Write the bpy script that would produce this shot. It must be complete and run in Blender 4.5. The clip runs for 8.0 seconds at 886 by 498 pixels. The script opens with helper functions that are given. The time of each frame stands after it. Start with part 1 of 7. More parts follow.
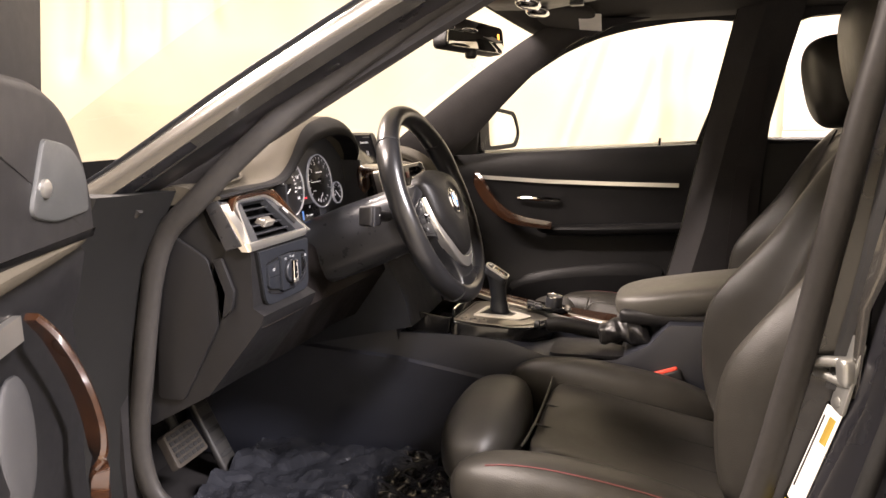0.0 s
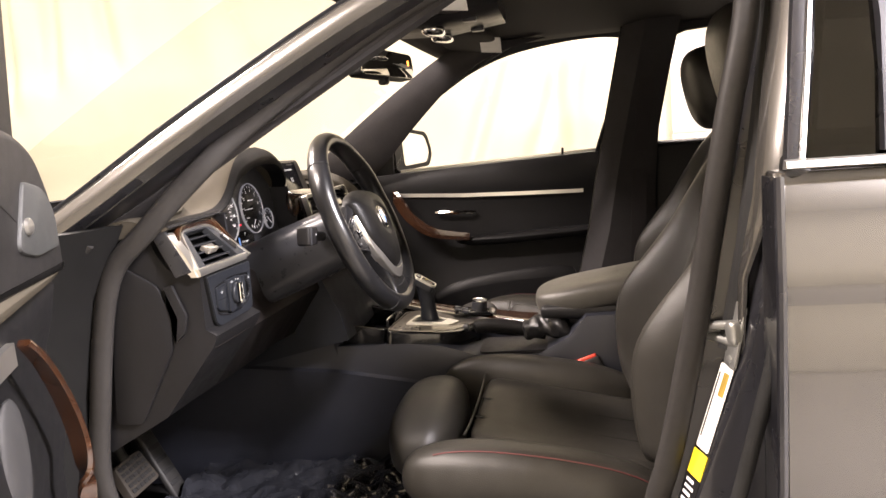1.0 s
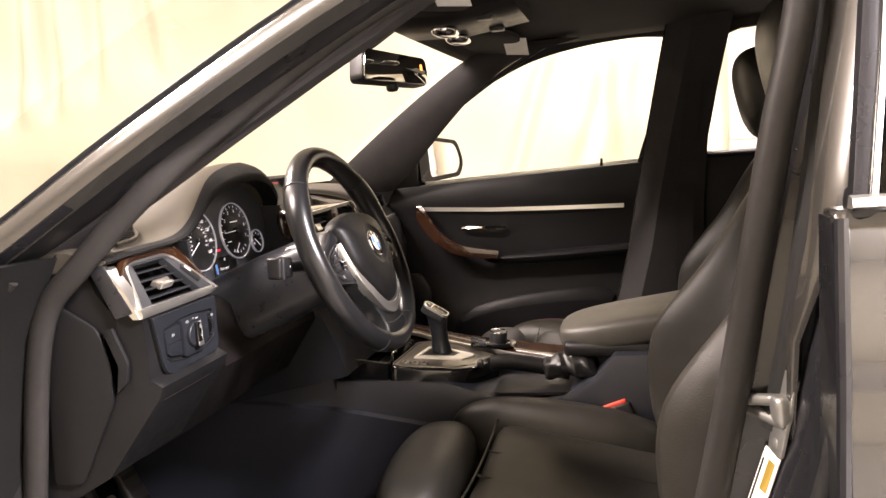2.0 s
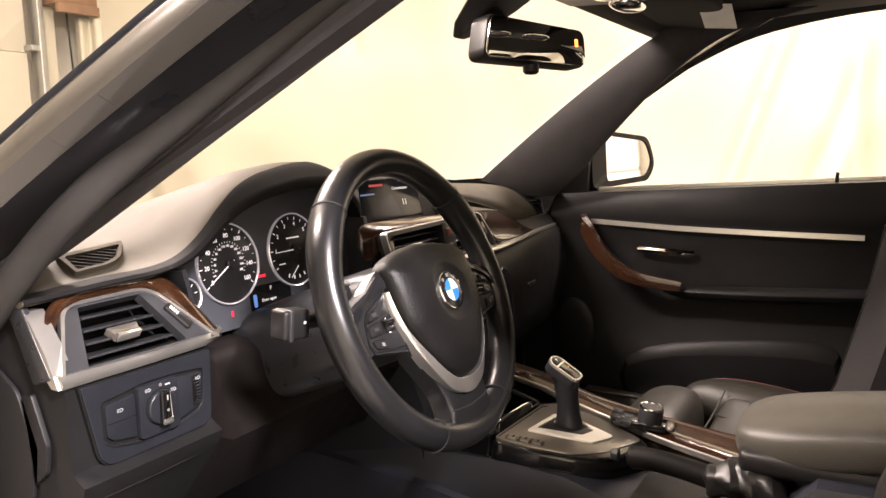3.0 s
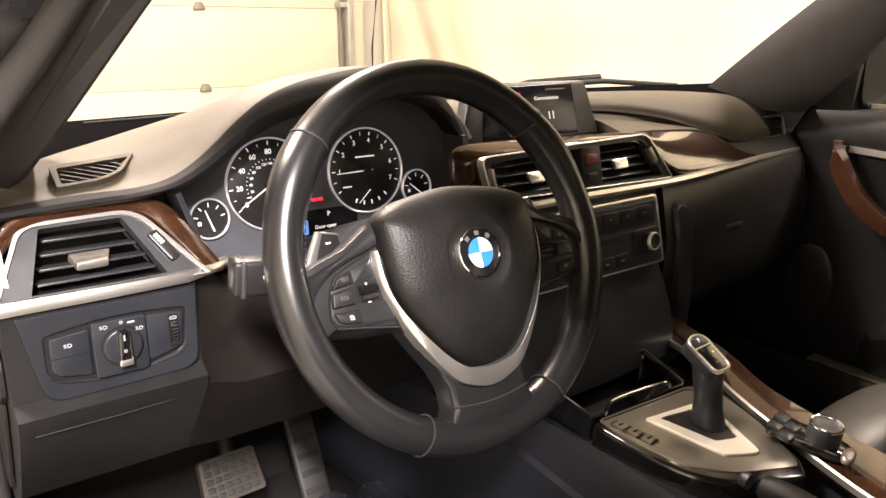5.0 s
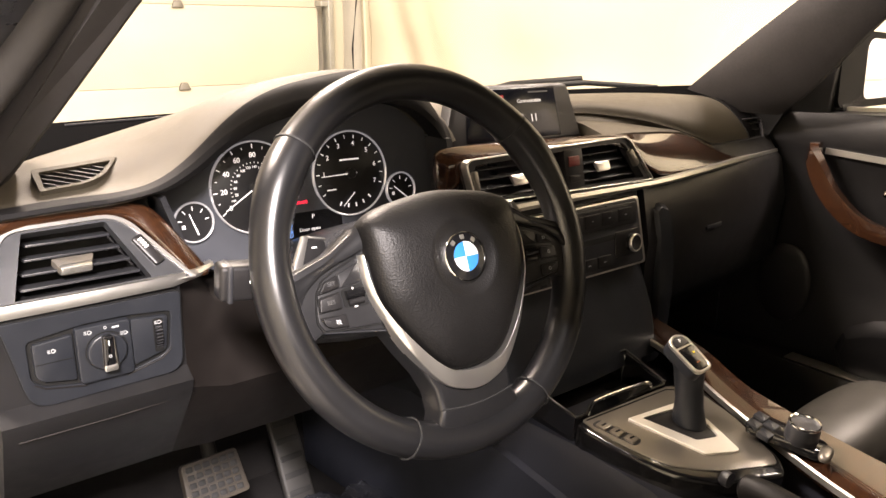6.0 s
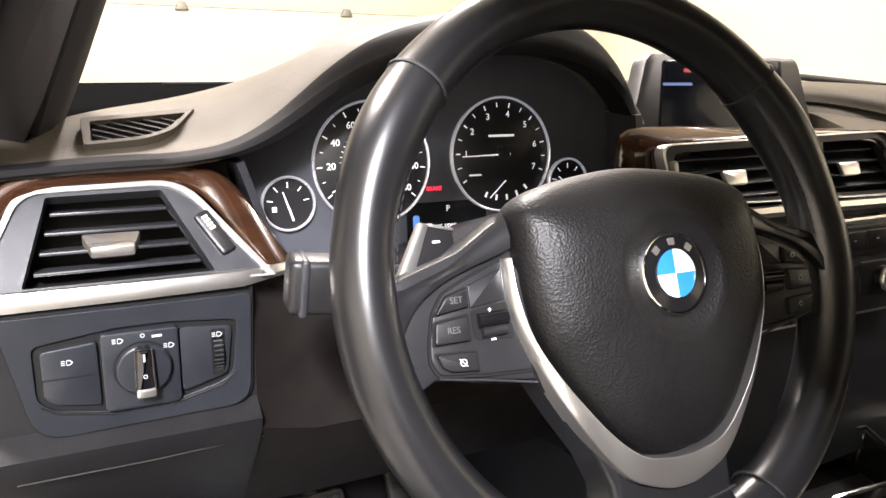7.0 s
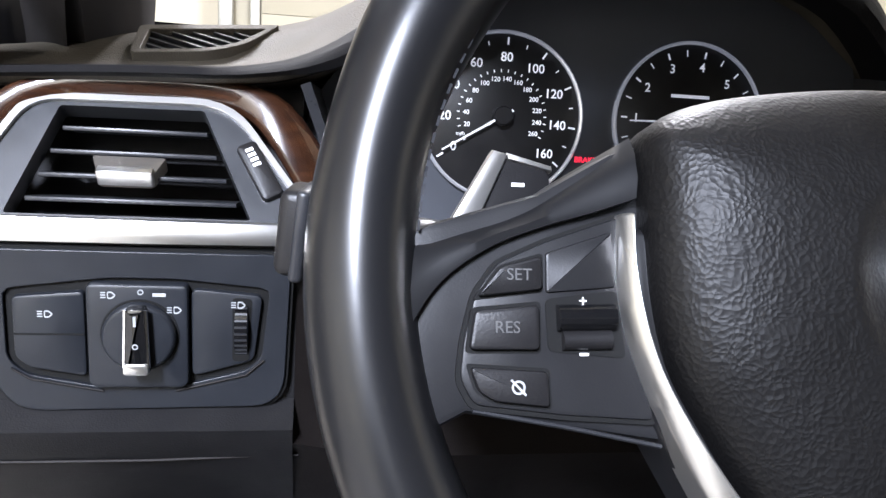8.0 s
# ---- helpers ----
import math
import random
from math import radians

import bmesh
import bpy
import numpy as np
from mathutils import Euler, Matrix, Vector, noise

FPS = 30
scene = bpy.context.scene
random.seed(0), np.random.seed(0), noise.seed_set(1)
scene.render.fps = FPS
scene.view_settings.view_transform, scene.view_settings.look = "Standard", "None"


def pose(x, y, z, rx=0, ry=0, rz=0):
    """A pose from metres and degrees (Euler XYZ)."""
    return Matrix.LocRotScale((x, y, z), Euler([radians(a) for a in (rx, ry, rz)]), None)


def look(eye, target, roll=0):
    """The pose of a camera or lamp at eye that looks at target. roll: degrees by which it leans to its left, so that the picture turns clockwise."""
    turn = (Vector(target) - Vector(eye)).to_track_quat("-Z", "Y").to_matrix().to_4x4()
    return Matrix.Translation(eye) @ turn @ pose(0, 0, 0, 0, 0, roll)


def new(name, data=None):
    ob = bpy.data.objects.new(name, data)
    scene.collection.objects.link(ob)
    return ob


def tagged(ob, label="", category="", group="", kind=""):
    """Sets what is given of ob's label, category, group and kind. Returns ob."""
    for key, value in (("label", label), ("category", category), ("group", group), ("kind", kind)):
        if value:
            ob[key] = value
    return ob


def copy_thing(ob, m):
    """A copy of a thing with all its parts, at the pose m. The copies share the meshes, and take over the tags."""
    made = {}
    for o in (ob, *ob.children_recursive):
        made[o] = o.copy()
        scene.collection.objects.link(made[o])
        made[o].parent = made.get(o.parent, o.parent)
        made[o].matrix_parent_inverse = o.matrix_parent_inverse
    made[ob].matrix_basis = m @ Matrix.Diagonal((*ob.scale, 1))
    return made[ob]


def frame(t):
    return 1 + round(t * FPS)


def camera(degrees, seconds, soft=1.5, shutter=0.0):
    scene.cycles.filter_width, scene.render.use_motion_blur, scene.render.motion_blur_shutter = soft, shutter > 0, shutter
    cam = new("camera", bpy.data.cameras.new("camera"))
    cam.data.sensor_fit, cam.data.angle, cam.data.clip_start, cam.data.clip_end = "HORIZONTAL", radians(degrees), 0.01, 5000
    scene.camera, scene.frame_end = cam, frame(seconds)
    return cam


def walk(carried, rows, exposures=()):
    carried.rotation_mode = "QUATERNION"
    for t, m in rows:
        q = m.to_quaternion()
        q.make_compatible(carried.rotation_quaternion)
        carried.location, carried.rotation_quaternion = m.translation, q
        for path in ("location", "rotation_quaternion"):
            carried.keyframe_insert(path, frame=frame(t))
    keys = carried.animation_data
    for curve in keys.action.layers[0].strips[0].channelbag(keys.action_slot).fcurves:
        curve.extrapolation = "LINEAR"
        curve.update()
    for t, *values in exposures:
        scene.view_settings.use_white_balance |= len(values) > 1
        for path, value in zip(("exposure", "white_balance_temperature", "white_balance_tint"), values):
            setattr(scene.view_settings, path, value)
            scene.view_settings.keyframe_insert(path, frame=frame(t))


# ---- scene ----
cam = camera(60.7, 8.0)
PATH = [
    (0, (-1.629, -0.351, 0.994), (0.266, 0.206, 0.676), -0.5),
    (0.5, (-1.723, -0.355, 0.994), (0.223, 0.005, 0.704), -2.9),
    (1, (-1.741, -0.35, 0.993), (0.211, -0.011, 0.721), -4.2),
    (1.2, (-1.738, -0.352, 0.993), (0.212, -0.014, 0.727), -4.3),
    (2.3, (-1.412, -0.428, 1.014), (0.491, 0.135, 0.757), -4.0),
    (2.5, (-1.328, -0.433, 1.016), (0.553, 0.194, 0.755), -3.8),
    (3, (-1.102, -0.425, 1.034), (0.608, 0.577, 0.762), -1.2),
    (3.5, (-0.94, -0.445, 1.052), (0.568, 0.822, 0.707), -1.0),
    (4, (-0.816, -0.486, 1.057), (0.434, 0.986, 0.534), -0.6),
    (4.2, (-0.789, -0.494, 1.056), (0.390, 1.029, 0.515), -0.7),
    (5.3, (-0.763, -0.490, 1.062), (0.378, 1.050, 0.493), 0.3),
    (5.5, (-0.766, -0.488, 1.066), (0.394, 1.038, 0.496), 0.5),
    (6, (-0.769, -0.492, 1.064), (0.413, 1.02, 0.5), 0.5),
    (6.5, (-0.731, -0.427, 1.047), (0.411, 1.139, 0.553), 0.6),
    (7, (-0.649, -0.3, 0.986), (0.206, 1.433, 0.47), 1.4),
    (7.5, (-0.588, -0.206, 0.948), (-0.033, 1.639, 0.413), 3.1),
    (8, (-0.539, -0.178, 0.917), (-0.207, 1.741, 0.459), 3.9),
]
walk(cam, [(t, look(eye, target, roll)) for t, eye, target, roll in PATH],
     exposures=[(0.0, 0.64, 6650, 24), (1.2, 0.60, 6500, 24), (2.5, 0.53, 6700, 26), (4.0, 0.70, 6850, 24), (5.5, 0.96, 7000, 22), (6.5, 0.90, 7000, 24), (7.0, 0.92, 6250, 20), (7.5, 0.64, 5700, 18), (8.0, 0.32, 5500, 18)])

# ---- light: a garage with ceiling tubes, no daylight ----
world = bpy.data.worlds.new("world")
scene.world = world
world.use_nodes = True
world.node_tree.nodes["Background"].inputs["Color"].default_value = (0.9, 0.85, 0.75, 1)
world.node_tree.nodes["Background"].inputs["Strength"].default_value = 0.02
LAMPS = [(0.2, 2.2, 2.85, 0, 190), (-1.5, 1.4, 2.85, 0, 190), (2.0, -0.5, 2.85, 0, 105), (-1.7, -2.5, 2.85, 0, 620), (1.9, 3.6, 2.85, 0, 30)]
for lx, ly, lz, turn, power in LAMPS:
    la = bpy.data.lights.new("tube_light", "AREA")
    la.shape, la.size, la.size_y, la.energy, la.color = "RECTANGLE", 0.24, 1.3, power, ((0.96, 0.965, 0.94) if power > 500 else (1.0, 0.93, 0.80))
    lo = new("tube_light", la)
    lo.matrix_world = pose(lx, ly, lz, 0, 0, turn)


# ---- materials ----
def mat(name, color, rough=0.5, metal=0.0, var=0.15, scale=30.0, bump=0.0, bscale=400.0, coat=0.0, stain=0.0, grain="noise",
        emit=None, trans=0.0, spec=0.5, rvar=0.08):
    """A surface with colour variation at two scales, uneven gloss and fine relief."""
    m = bpy.data.materials.new(name)
    m.use_nodes = True
    nt, b = m.node_tree, m.node_tree.nodes["Principled BSDF"]
    add, link = nt.nodes.new, nt.links.new
    co = add("ShaderNodeTexCoord")
    n1, n2 = add("ShaderNodeTexNoise"), add("ShaderNodeTexNoise")
    n1.inputs["Scale"].default_value, n1.inputs["Detail"].default_value = scale, 5
    n2.inputs["Scale"].default_value, n2.inputs["Detail"].default_value = scale / 7, 3
    link(co.outputs["Object"], n1.inputs["Vector"]), link(co.outputs["Object"], n2.inputs["Vector"])
    mixn = add("ShaderNodeMath")
    mixn.operation = "ADD"
    link(n1.outputs["Fac"], mixn.inputs[0]), link(n2.outputs["Fac"], mixn.inputs[1])
    ramp = add("ShaderNodeMapRange")
    ramp.inputs["From Min"].default_value, ramp.inputs["From Max"].default_value = 0.6, 1.4
    ramp.inputs["To Min"].default_value, ramp.inputs["To Max"].default_value = 1 - var, 1 + var
    link(mixn.outputs[0], ramp.inputs["Value"])
    mul = add("ShaderNodeVectorMath")
    mul.operation = "SCALE"
    mul.inputs[0].default_value = color
    link(ramp.outputs["Result"], mul.inputs["Scale"])
    link(mul.outputs["Vector"], b.inputs["Base Color"])
    rr = add("ShaderNodeMapRange")
    rr.inputs["From Min"].default_value, rr.inputs["From Max"].default_value = 0.6, 1.4
    rr.inputs["To Min"].default_value, rr.inputs["To Max"].default_value = max(0.02, rough - rvar), min(1, rough + rvar)
    link(mixn.outputs[0], rr.inputs["Value"])
    link(rr.outputs["Result"], b.inputs["Roughness"])
    b.inputs["Metallic"].default_value = metal
    b.inputs["Specular IOR Level"].default_value = spec
    b.inputs["Coat Weight"].default_value = coat
    b.inputs["Coat Roughness"].default_value = 0.05
    b.inputs["Transmission Weight"].default_value = trans
    if emit:
        b.inputs["Emission Color"].default_value, b.inputs["Emission Strength"].default_value = (*emit[0], 1), emit[1]
    if bump:
        if grain == "leather":
            tex = add("ShaderNodeTexVoronoi")
            tex.inputs["Scale"].default_value = bscale
            out = tex.outputs["Distance"]
        else:
            tex = add("ShaderNodeTexNoise")
            tex.inputs["Scale"].default_value, tex.inputs["Detail"].default_value = bscale, 3
            out = tex.outputs["Fac"]
        link(co.outputs["Object"], tex.inputs["Vector"])
        bp = add("ShaderNodeBump")
        bp.inputs["Strength"].default_value, bp.inputs["Distance"].default_value = bump, 0.001
        link(out, bp.inputs["Height"]), link(bp.outputs["Normal"], b.inputs["Normal"])
    return m


def wood_mat(name):
    """Burr walnut veneer under clear lacquer."""
    m = mat(name, (0.2, 0.08, 0.03), 0.22, coat=1.0, spec=0.3)
    m.node_tree.nodes["Principled BSDF"].inputs["Coat Roughness"].default_value = 0.015
    nt, b = m.node_tree, m.node_tree.nodes["Principled BSDF"]
    add, link = nt.nodes.new, nt.links.new
    co = add("ShaderNodeTexCoord")
    mp = add("ShaderNodeMapping")
    mp.inputs["Scale"].default_value = (9, 75, 75)
    no = add("ShaderNodeTexNoise")
    no.inputs["Scale"].default_value, no.inputs["Detail"].default_value, no.inputs["Distortion"].default_value = 2.2, 8, 1.2
    cr = add("ShaderNodeValToRGB")
    e = cr.color_ramp.elements
    e[0].position, e[0].color = 0.30, (0.012, 0.0054, 0.0034, 1)
    e[1].position, e[1].color = 0.80, (0.044, 0.0163, 0.0060, 1)
    link(co.outputs["Object"], mp.inputs["Vector"]), link(mp.outputs["Vector"], no.inputs["Vector"])
    link(no.outputs["Fac"], cr.inputs["Fac"]), link(cr.outputs["Color"], b.inputs["Base Color"])
    return m


LEATHER = mat("black_leather", (0.0065, 0.006, 0.006), 0.5, var=0.25, scale=25, bump=0.15, bscale=950, grain="leather", spec=0.18)
KNEE = mat("brown_black_plastic", (0.0085, 0.0068, 0.0062), 0.58, var=0.2, scale=40, bump=0.12, bscale=1100, grain="leather", spec=0.15)
SWITCH = mat("blue_grey_switch_plastic", (0.0125, 0.014, 0.0175), 0.36, var=0.15, scale=50, bump=0.06, bscale=1500, spec=0.35)
PALEPRINT = mat("pale_print", (0.32, 0.33, 0.34), 0.5)
RIM = mat("worn_rim_leather", (0.0086, 0.0086, 0.0093), 0.29, var=0.15, scale=20, rvar=0.012, spec=0.46)
SEAT = mat("seat_leather", (0.024, 0.0222, 0.0188), 0.40, var=0.2, scale=30, bump=0.25, bscale=700, grain="leather", spec=0.35)
SOFT = mat("soft_dash_plastic", (0.009, 0.0088, 0.0094), 0.45, var=0.15, scale=60, bump=0.1, bscale=1100, grain="leather", spec=0.2)
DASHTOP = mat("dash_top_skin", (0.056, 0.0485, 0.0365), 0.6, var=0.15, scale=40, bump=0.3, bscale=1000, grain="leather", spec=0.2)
DOORGREY = mat("door_trim_grey", (0.011, 0.0105, 0.0108), 0.55, var=0.12, scale=50, bump=0.2, bscale=1100, grain="leather", spec=0.25)
ARMREST = mat("grey_armrest_leather", (0.062, 0.058, 0.049), 0.45, var=0.15, scale=30, bump=0.25, bscale=700, grain="leather")
FASCIA = mat("grey_fascia", (0.031, 0.0325, 0.036), 0.36, metal=0.2, var=0.06, scale=60, bump=0.05, bscale=1500)
# darker than the body paint; also colours the rear doors' shut gap shade
JAMB = mat("dark_jamb_paint_and_gap_shade", (0.020, 0.020, 0.0235), 0.30, metal=0.35, coat=0.5, var=0.06, scale=10, spec=0.4)
AIRBAG = mat("grained_airbag_skin", (0.0048, 0.0045, 0.0044), 0.46, var=0.2, scale=30, spec=0.22)
nt_ = AIRBAG.node_tree
co_n, warp, cells, creases, summed, relief = (nt_.nodes.new(k) for k in ("ShaderNodeTexCoord", "ShaderNodeTexNoise", "ShaderNodeTexVoronoi", "ShaderNodeTexNoise", "ShaderNodeMath", "ShaderNodeBump"))
shift_n, map_n = nt_.nodes.new("ShaderNodeVectorMath"), nt_.nodes.new("ShaderNodeMapping")
warp.inputs["Scale"].default_value = 90
shift_n.operation, shift_n.inputs[1].default_value = "MULTIPLY_ADD", (0.006, 0.006, 0.006)
cells.inputs["Scale"].default_value = 640
map_n.inputs["Scale"].default_value = (1.0, 0.45, 0.45)
creases.inputs["Scale"].default_value, creases.inputs["Detail"].default_value = 330, 4
summed.operation = "MULTIPLY_ADD"
summed.inputs[1].default_value = 0.8
relief.inputs["Strength"].default_value, relief.inputs["Distance"].default_value = 0.22, 0.0010
nt_.links.new(co_n.outputs["Object"], warp.inputs["Vector"]), nt_.links.new(warp.outputs["Color"], shift_n.inputs[0]), nt_.links.new(co_n.outputs["Object"], shift_n.inputs[2])
nt_.links.new(shift_n.outputs["Vector"], cells.inputs["Vector"]), nt_.links.new(shift_n.outputs["Vector"], map_n.inputs["Vector"]), nt_.links.new(map_n.outputs["Vector"], creases.inputs["Vector"])
nt_.links.new(creases.outputs["Fac"], summed.inputs[0]), nt_.links.new(cells.outputs["Distance"], summed.inputs[2])
nt_.links.new(summed.outputs[0], relief.inputs["Height"]), nt_.links.new(relief.outputs["Normal"], nt_.nodes["Principled BSDF"].inputs["Normal"])
SPOKE = mat("satin_black_spoke", (0.0135, 0.0135, 0.0145), 0.38, var=0.1, scale=60, bump=0.06, bscale=1500, spec=0.28)
PLASTIC = mat("black_plastic", (0.011, 0.0105, 0.011), 0.38, var=0.15, scale=50, bump=0.1, bscale=1200, spec=0.3)
GREYPL = mat("graphite_plastic", (0.021, 0.0215, 0.024), 0.32, var=0.12, scale=60, bump=0.08, bscale=1500, spec=0.35)
FRIT = mat("black_ceramic_border", (0.0025, 0.0025, 0.0026), 0.9, var=0.1, spec=0.0)
HOOD = mat("dark_dash_edge", (0.0085, 0.0082, 0.0086), 0.62, var=0.15, scale=60, bump=0.12, bscale=1100, grain="leather", spec=0.06)
GLOSS = mat("gloss_black", (0.0055, 0.0055, 0.006), 0.12, var=0.1, spec=0.6)
# near black: carries the shade of cavities and the hinge pillar, also black parts
DARK = mat("shade_and_black_parts", (0.0045, 0.0045, 0.0045), 0.7, spec=0.2)
SATIN = mat("satin_silver", (0.70, 0.685, 0.65), 0.30, metal=0.95, var=0.03, scale=40, rvar=0.02)
CHROME = mat("chrome", (0.8, 0.8, 0.8), 0.08, metal=1.0, var=0.02, rvar=0.01)
WOOD = wood_mat("walnut_veneer")
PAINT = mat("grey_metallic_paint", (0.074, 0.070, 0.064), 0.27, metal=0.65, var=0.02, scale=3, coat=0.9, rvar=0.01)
SEALGREY = mat("grey_flocked_seal", (0.025, 0.0235, 0.0225), 0.5, var=0.15, scale=120, bump=0.2, bscale=900, spec=0.15)
RUBBER = mat("rubber_seal", (0.02, 0.02, 0.02), 0.6, var=0.2, scale=80, spec=0.2)
TRIM = mat("pillar_trim_cloth", (0.036, 0.034, 0.035), 0.8, var=0.15, scale=200, bump=0.3, bscale=1500, spec=0.1)
HEAD = mat("anthracite_headliner", (0.035, 0.032, 0.030), 0.85, var=0.2, scale=120, bump=0.3, bscale=1800, spec=0.1)
CARPET = mat("black_carpet", (0.014, 0.013, 0.013), 0.95, var=0.3, scale=200, bump=0.6, bscale=900, spec=0.1)
DIMPRINT = mat("dim_print", (0.07, 0.07, 0.07), 0.5)
WHITE = mat("white_print", (0.85, 0.85, 0.82), 0.5, emit=((0.9, 0.92, 1.0), 0.25))
SCREENRED = mat("dim_red_screen", (0.2, 0.01, 0.01), 0.4, emit=((1, 0.05, 0.05), 0.15))
SCREENBLUE = mat("dim_blue_screen", (0.03, 0.06, 0.15), 0.4, emit=((0.3, 0.5, 1), 0.15))
REDLIT = mat("red_lamp", (0.6, 0.01, 0.02), 0.4, emit=((1, 0.03, 0.06), 1.2))
BLUELIT = mat("blue_display", (0.03, 0.1, 0.3), 0.4, emit=((0.2, 0.45, 1), 0.35))
BLUE = mat("blue_enamel", (0.02, 0.15, 0.48), 0.15, coat=0.5, var=0.03)
WENAMEL = mat("white_enamel", (0.6, 0.61, 0.63), 0.15, coat=0.5, var=0.03)
REDPL = mat("red_plastic", (0.7, 0.06, 0.03), 0.4)
PLATE = mat("champagne_plate", (0.205, 0.188, 0.165), 0.32, metal=0.7, var=0.05, scale=20, rvar=0.012)
MIRROR = mat("mirror_glass", (0.85, 0.85, 0.85), 0.02, metal=1.0, var=0.01, rvar=0.0)
CREAM = mat("cream_sheet", (0.43, 0.395, 0.305), 0.6, var=0.05, scale=1.5, bump=0.3, bscale=3)
DOORPAINT = mat("cream_door_paint", (0.41, 0.38, 0.30), 0.5, var=0.05, scale=4, bump=0.1, bscale=60)
CONCRETE = mat("concrete", (0.23, 0.215, 0.19), 0.75, var=0.25, scale=6, bump=0.3, bscale=80)
STEEL = mat("galvanised_steel", (0.4, 0.4, 0.38), 0.4, metal=0.8, var=0.15, scale=40)
GREYWALL = mat("pale_wall_paint", (0.72, 0.67, 0.56), 0.7, var=0.12, scale=3)
BEAM = mat("brown_beam_wood", (0.20, 0.11, 0.06), 0.7, var=0.3, scale=12, bump=0.3, bscale=60)
THREAD = mat("dark_red_thread", (0.09, 0.018, 0.018), 0.6)
HINGE = mat("dull_hinge_steel", (0.16, 0.15, 0.13), 0.5, metal=0.5, var=0.2, scale=40)
LABEL = mat("label_paper", (0.85, 0.84, 0.8), 0.5)
YELLOW = mat("yellow_label", (0.9, 0.7, 0.02), 0.5)
TUBE = mat("tube_glow", (0.9, 0.9, 0.9), 0.5, emit=((1.0, 0.92, 0.78), 8.0))


def glass_mat(name, tint, rough=0.0, gloss=0.5, least=0.035):
    m = bpy.data.materials.new(name)
    m.use_nodes = True
    nt = m.node_tree
    nt.nodes.clear()
    out, mx, tr, gl, fr = (nt.nodes.new(k) for k in ("ShaderNodeOutputMaterial", "ShaderNodeMixShader", "ShaderNodeBsdfTransparent", "ShaderNodeBsdfGlossy", "ShaderNodeLayerWeight"))
    fr.inputs["Blend"].default_value = 0.5
    pw, ml = nt.nodes.new("ShaderNodeMath"), nt.nodes.new("ShaderNodeMath")
    pw.operation, ml.operation = "POWER", "MULTIPLY_ADD"
    pw.inputs[1].default_value, ml.inputs[1].default_value, ml.inputs[2].default_value = 5.0, gloss, least
    tr.inputs["Color"].default_value = (*tint, 1)
    gl.inputs["Roughness"].default_value = rough
    nt.links.new(fr.outputs["Facing"], pw.inputs[0]), nt.links.new(pw.outputs[0], ml.inputs[0]), nt.links.new(ml.outputs[0], mx.inputs[0]), nt.links.new(tr.outputs[0], mx.inputs[1]), nt.links.new(gl.outputs[0], mx.inputs[2])
    nt.links.new(mx.outputs[0], out.inputs["Surface"])
    return m


GLASS = glass_mat("window_glass", (0.96, 0.97, 0.95))
TINT = glass_mat("tinted_glass", (0.006, 0.006, 0.006), gloss=0.35)
FILM = mat("clear_film", (0.019, 0.020, 0.024), 0.15, var=0.35, scale=18, spec=0.9, coat=0.6, rvar=0.04)


# ---- builders ----
def thing(name, label, category, at=(0, 0, 0), group="", kind=""):
    ob = new(name)
    ob.location = at
    ob.empty_display_size = 0.05
    return tagged(ob, label, category, group, kind)


def part(name, bm, material, parent=None, label="", smooth=True, sub=0, solid=0.0, bevel=0.0):
    """Links a bmesh, in world coordinates, as one mesh object."""
    me = bpy.data.meshes.new(name)
    bmesh.ops.recalc_face_normals(bm, faces=bm.faces[:])
    bm.to_mesh(me)
    bm.free()
    me.materials.append(material)
    if smooth:
        me.shade_smooth()
        me.set_sharp_from_angle(angle=radians(42))
    ob = new(name, me)
    if parent is not None:
        ob.parent = parent
        ob.matrix_parent_inverse = Matrix.Translation(-parent.location)
    if solid:
        m = ob.modifiers.new("thickness", "SOLIDIFY")
        m.thickness, m.offset = solid, -1
    if bevel:
        m = ob.modifiers.new("edge", "BEVEL")
        m.width, m.segments, m.limit_method = bevel, 2, "ANGLE"
    if sub:
        m = ob.modifiers.new("smooth", "SUBSURF")
        m.levels = m.render_levels = sub
    if label:
        tagged(ob, label)
    return ob


def loft(rings, closed=True, caps=True, loop=False):
    bm = bmesh.new()
    vs = [[bm.verts.new(p) for p in r] for r in rings]
    n = len(rings[0])
    pairs = list(zip(vs, vs[1:])) + ([(vs[-1], vs[0])] if loop else [])
    for a, b in pairs:
        for i in range(n if closed else n - 1):
            j = (i + 1) % n
            bm.faces.new((a[i], a[j], b[j], b[i]))
    if caps and closed and not loop:
        bm.faces.new(vs[0]), bm.faces.new(vs[-1])
    return bm


def smoothed(pts, per=6, loop=False):
    """A Catmull-Rom curve through the points."""
    pts = [Vector(p) for p in pts]
    n, out = len(pts), []
    for i in range(n if loop else n - 1):
        p0, p1 = (pts[(i - 1) % n] if loop or i else pts[0]), pts[i]
        p2, p3 = pts[(i + 1) % n], (pts[(i + 2) % n] if loop or i + 2 < n else pts[-1])
        for k in range(per):
            t = k / per
            out.append(0.5 * (2 * p1 + (p2 - p0) * t + (2 * p0 - 5 * p1 + 4 * p2 - p3) * t * t + (3 * p1 - p0 - 3 * p2 + p3) * t ** 3))
    return out if loop else out + [pts[-1]]


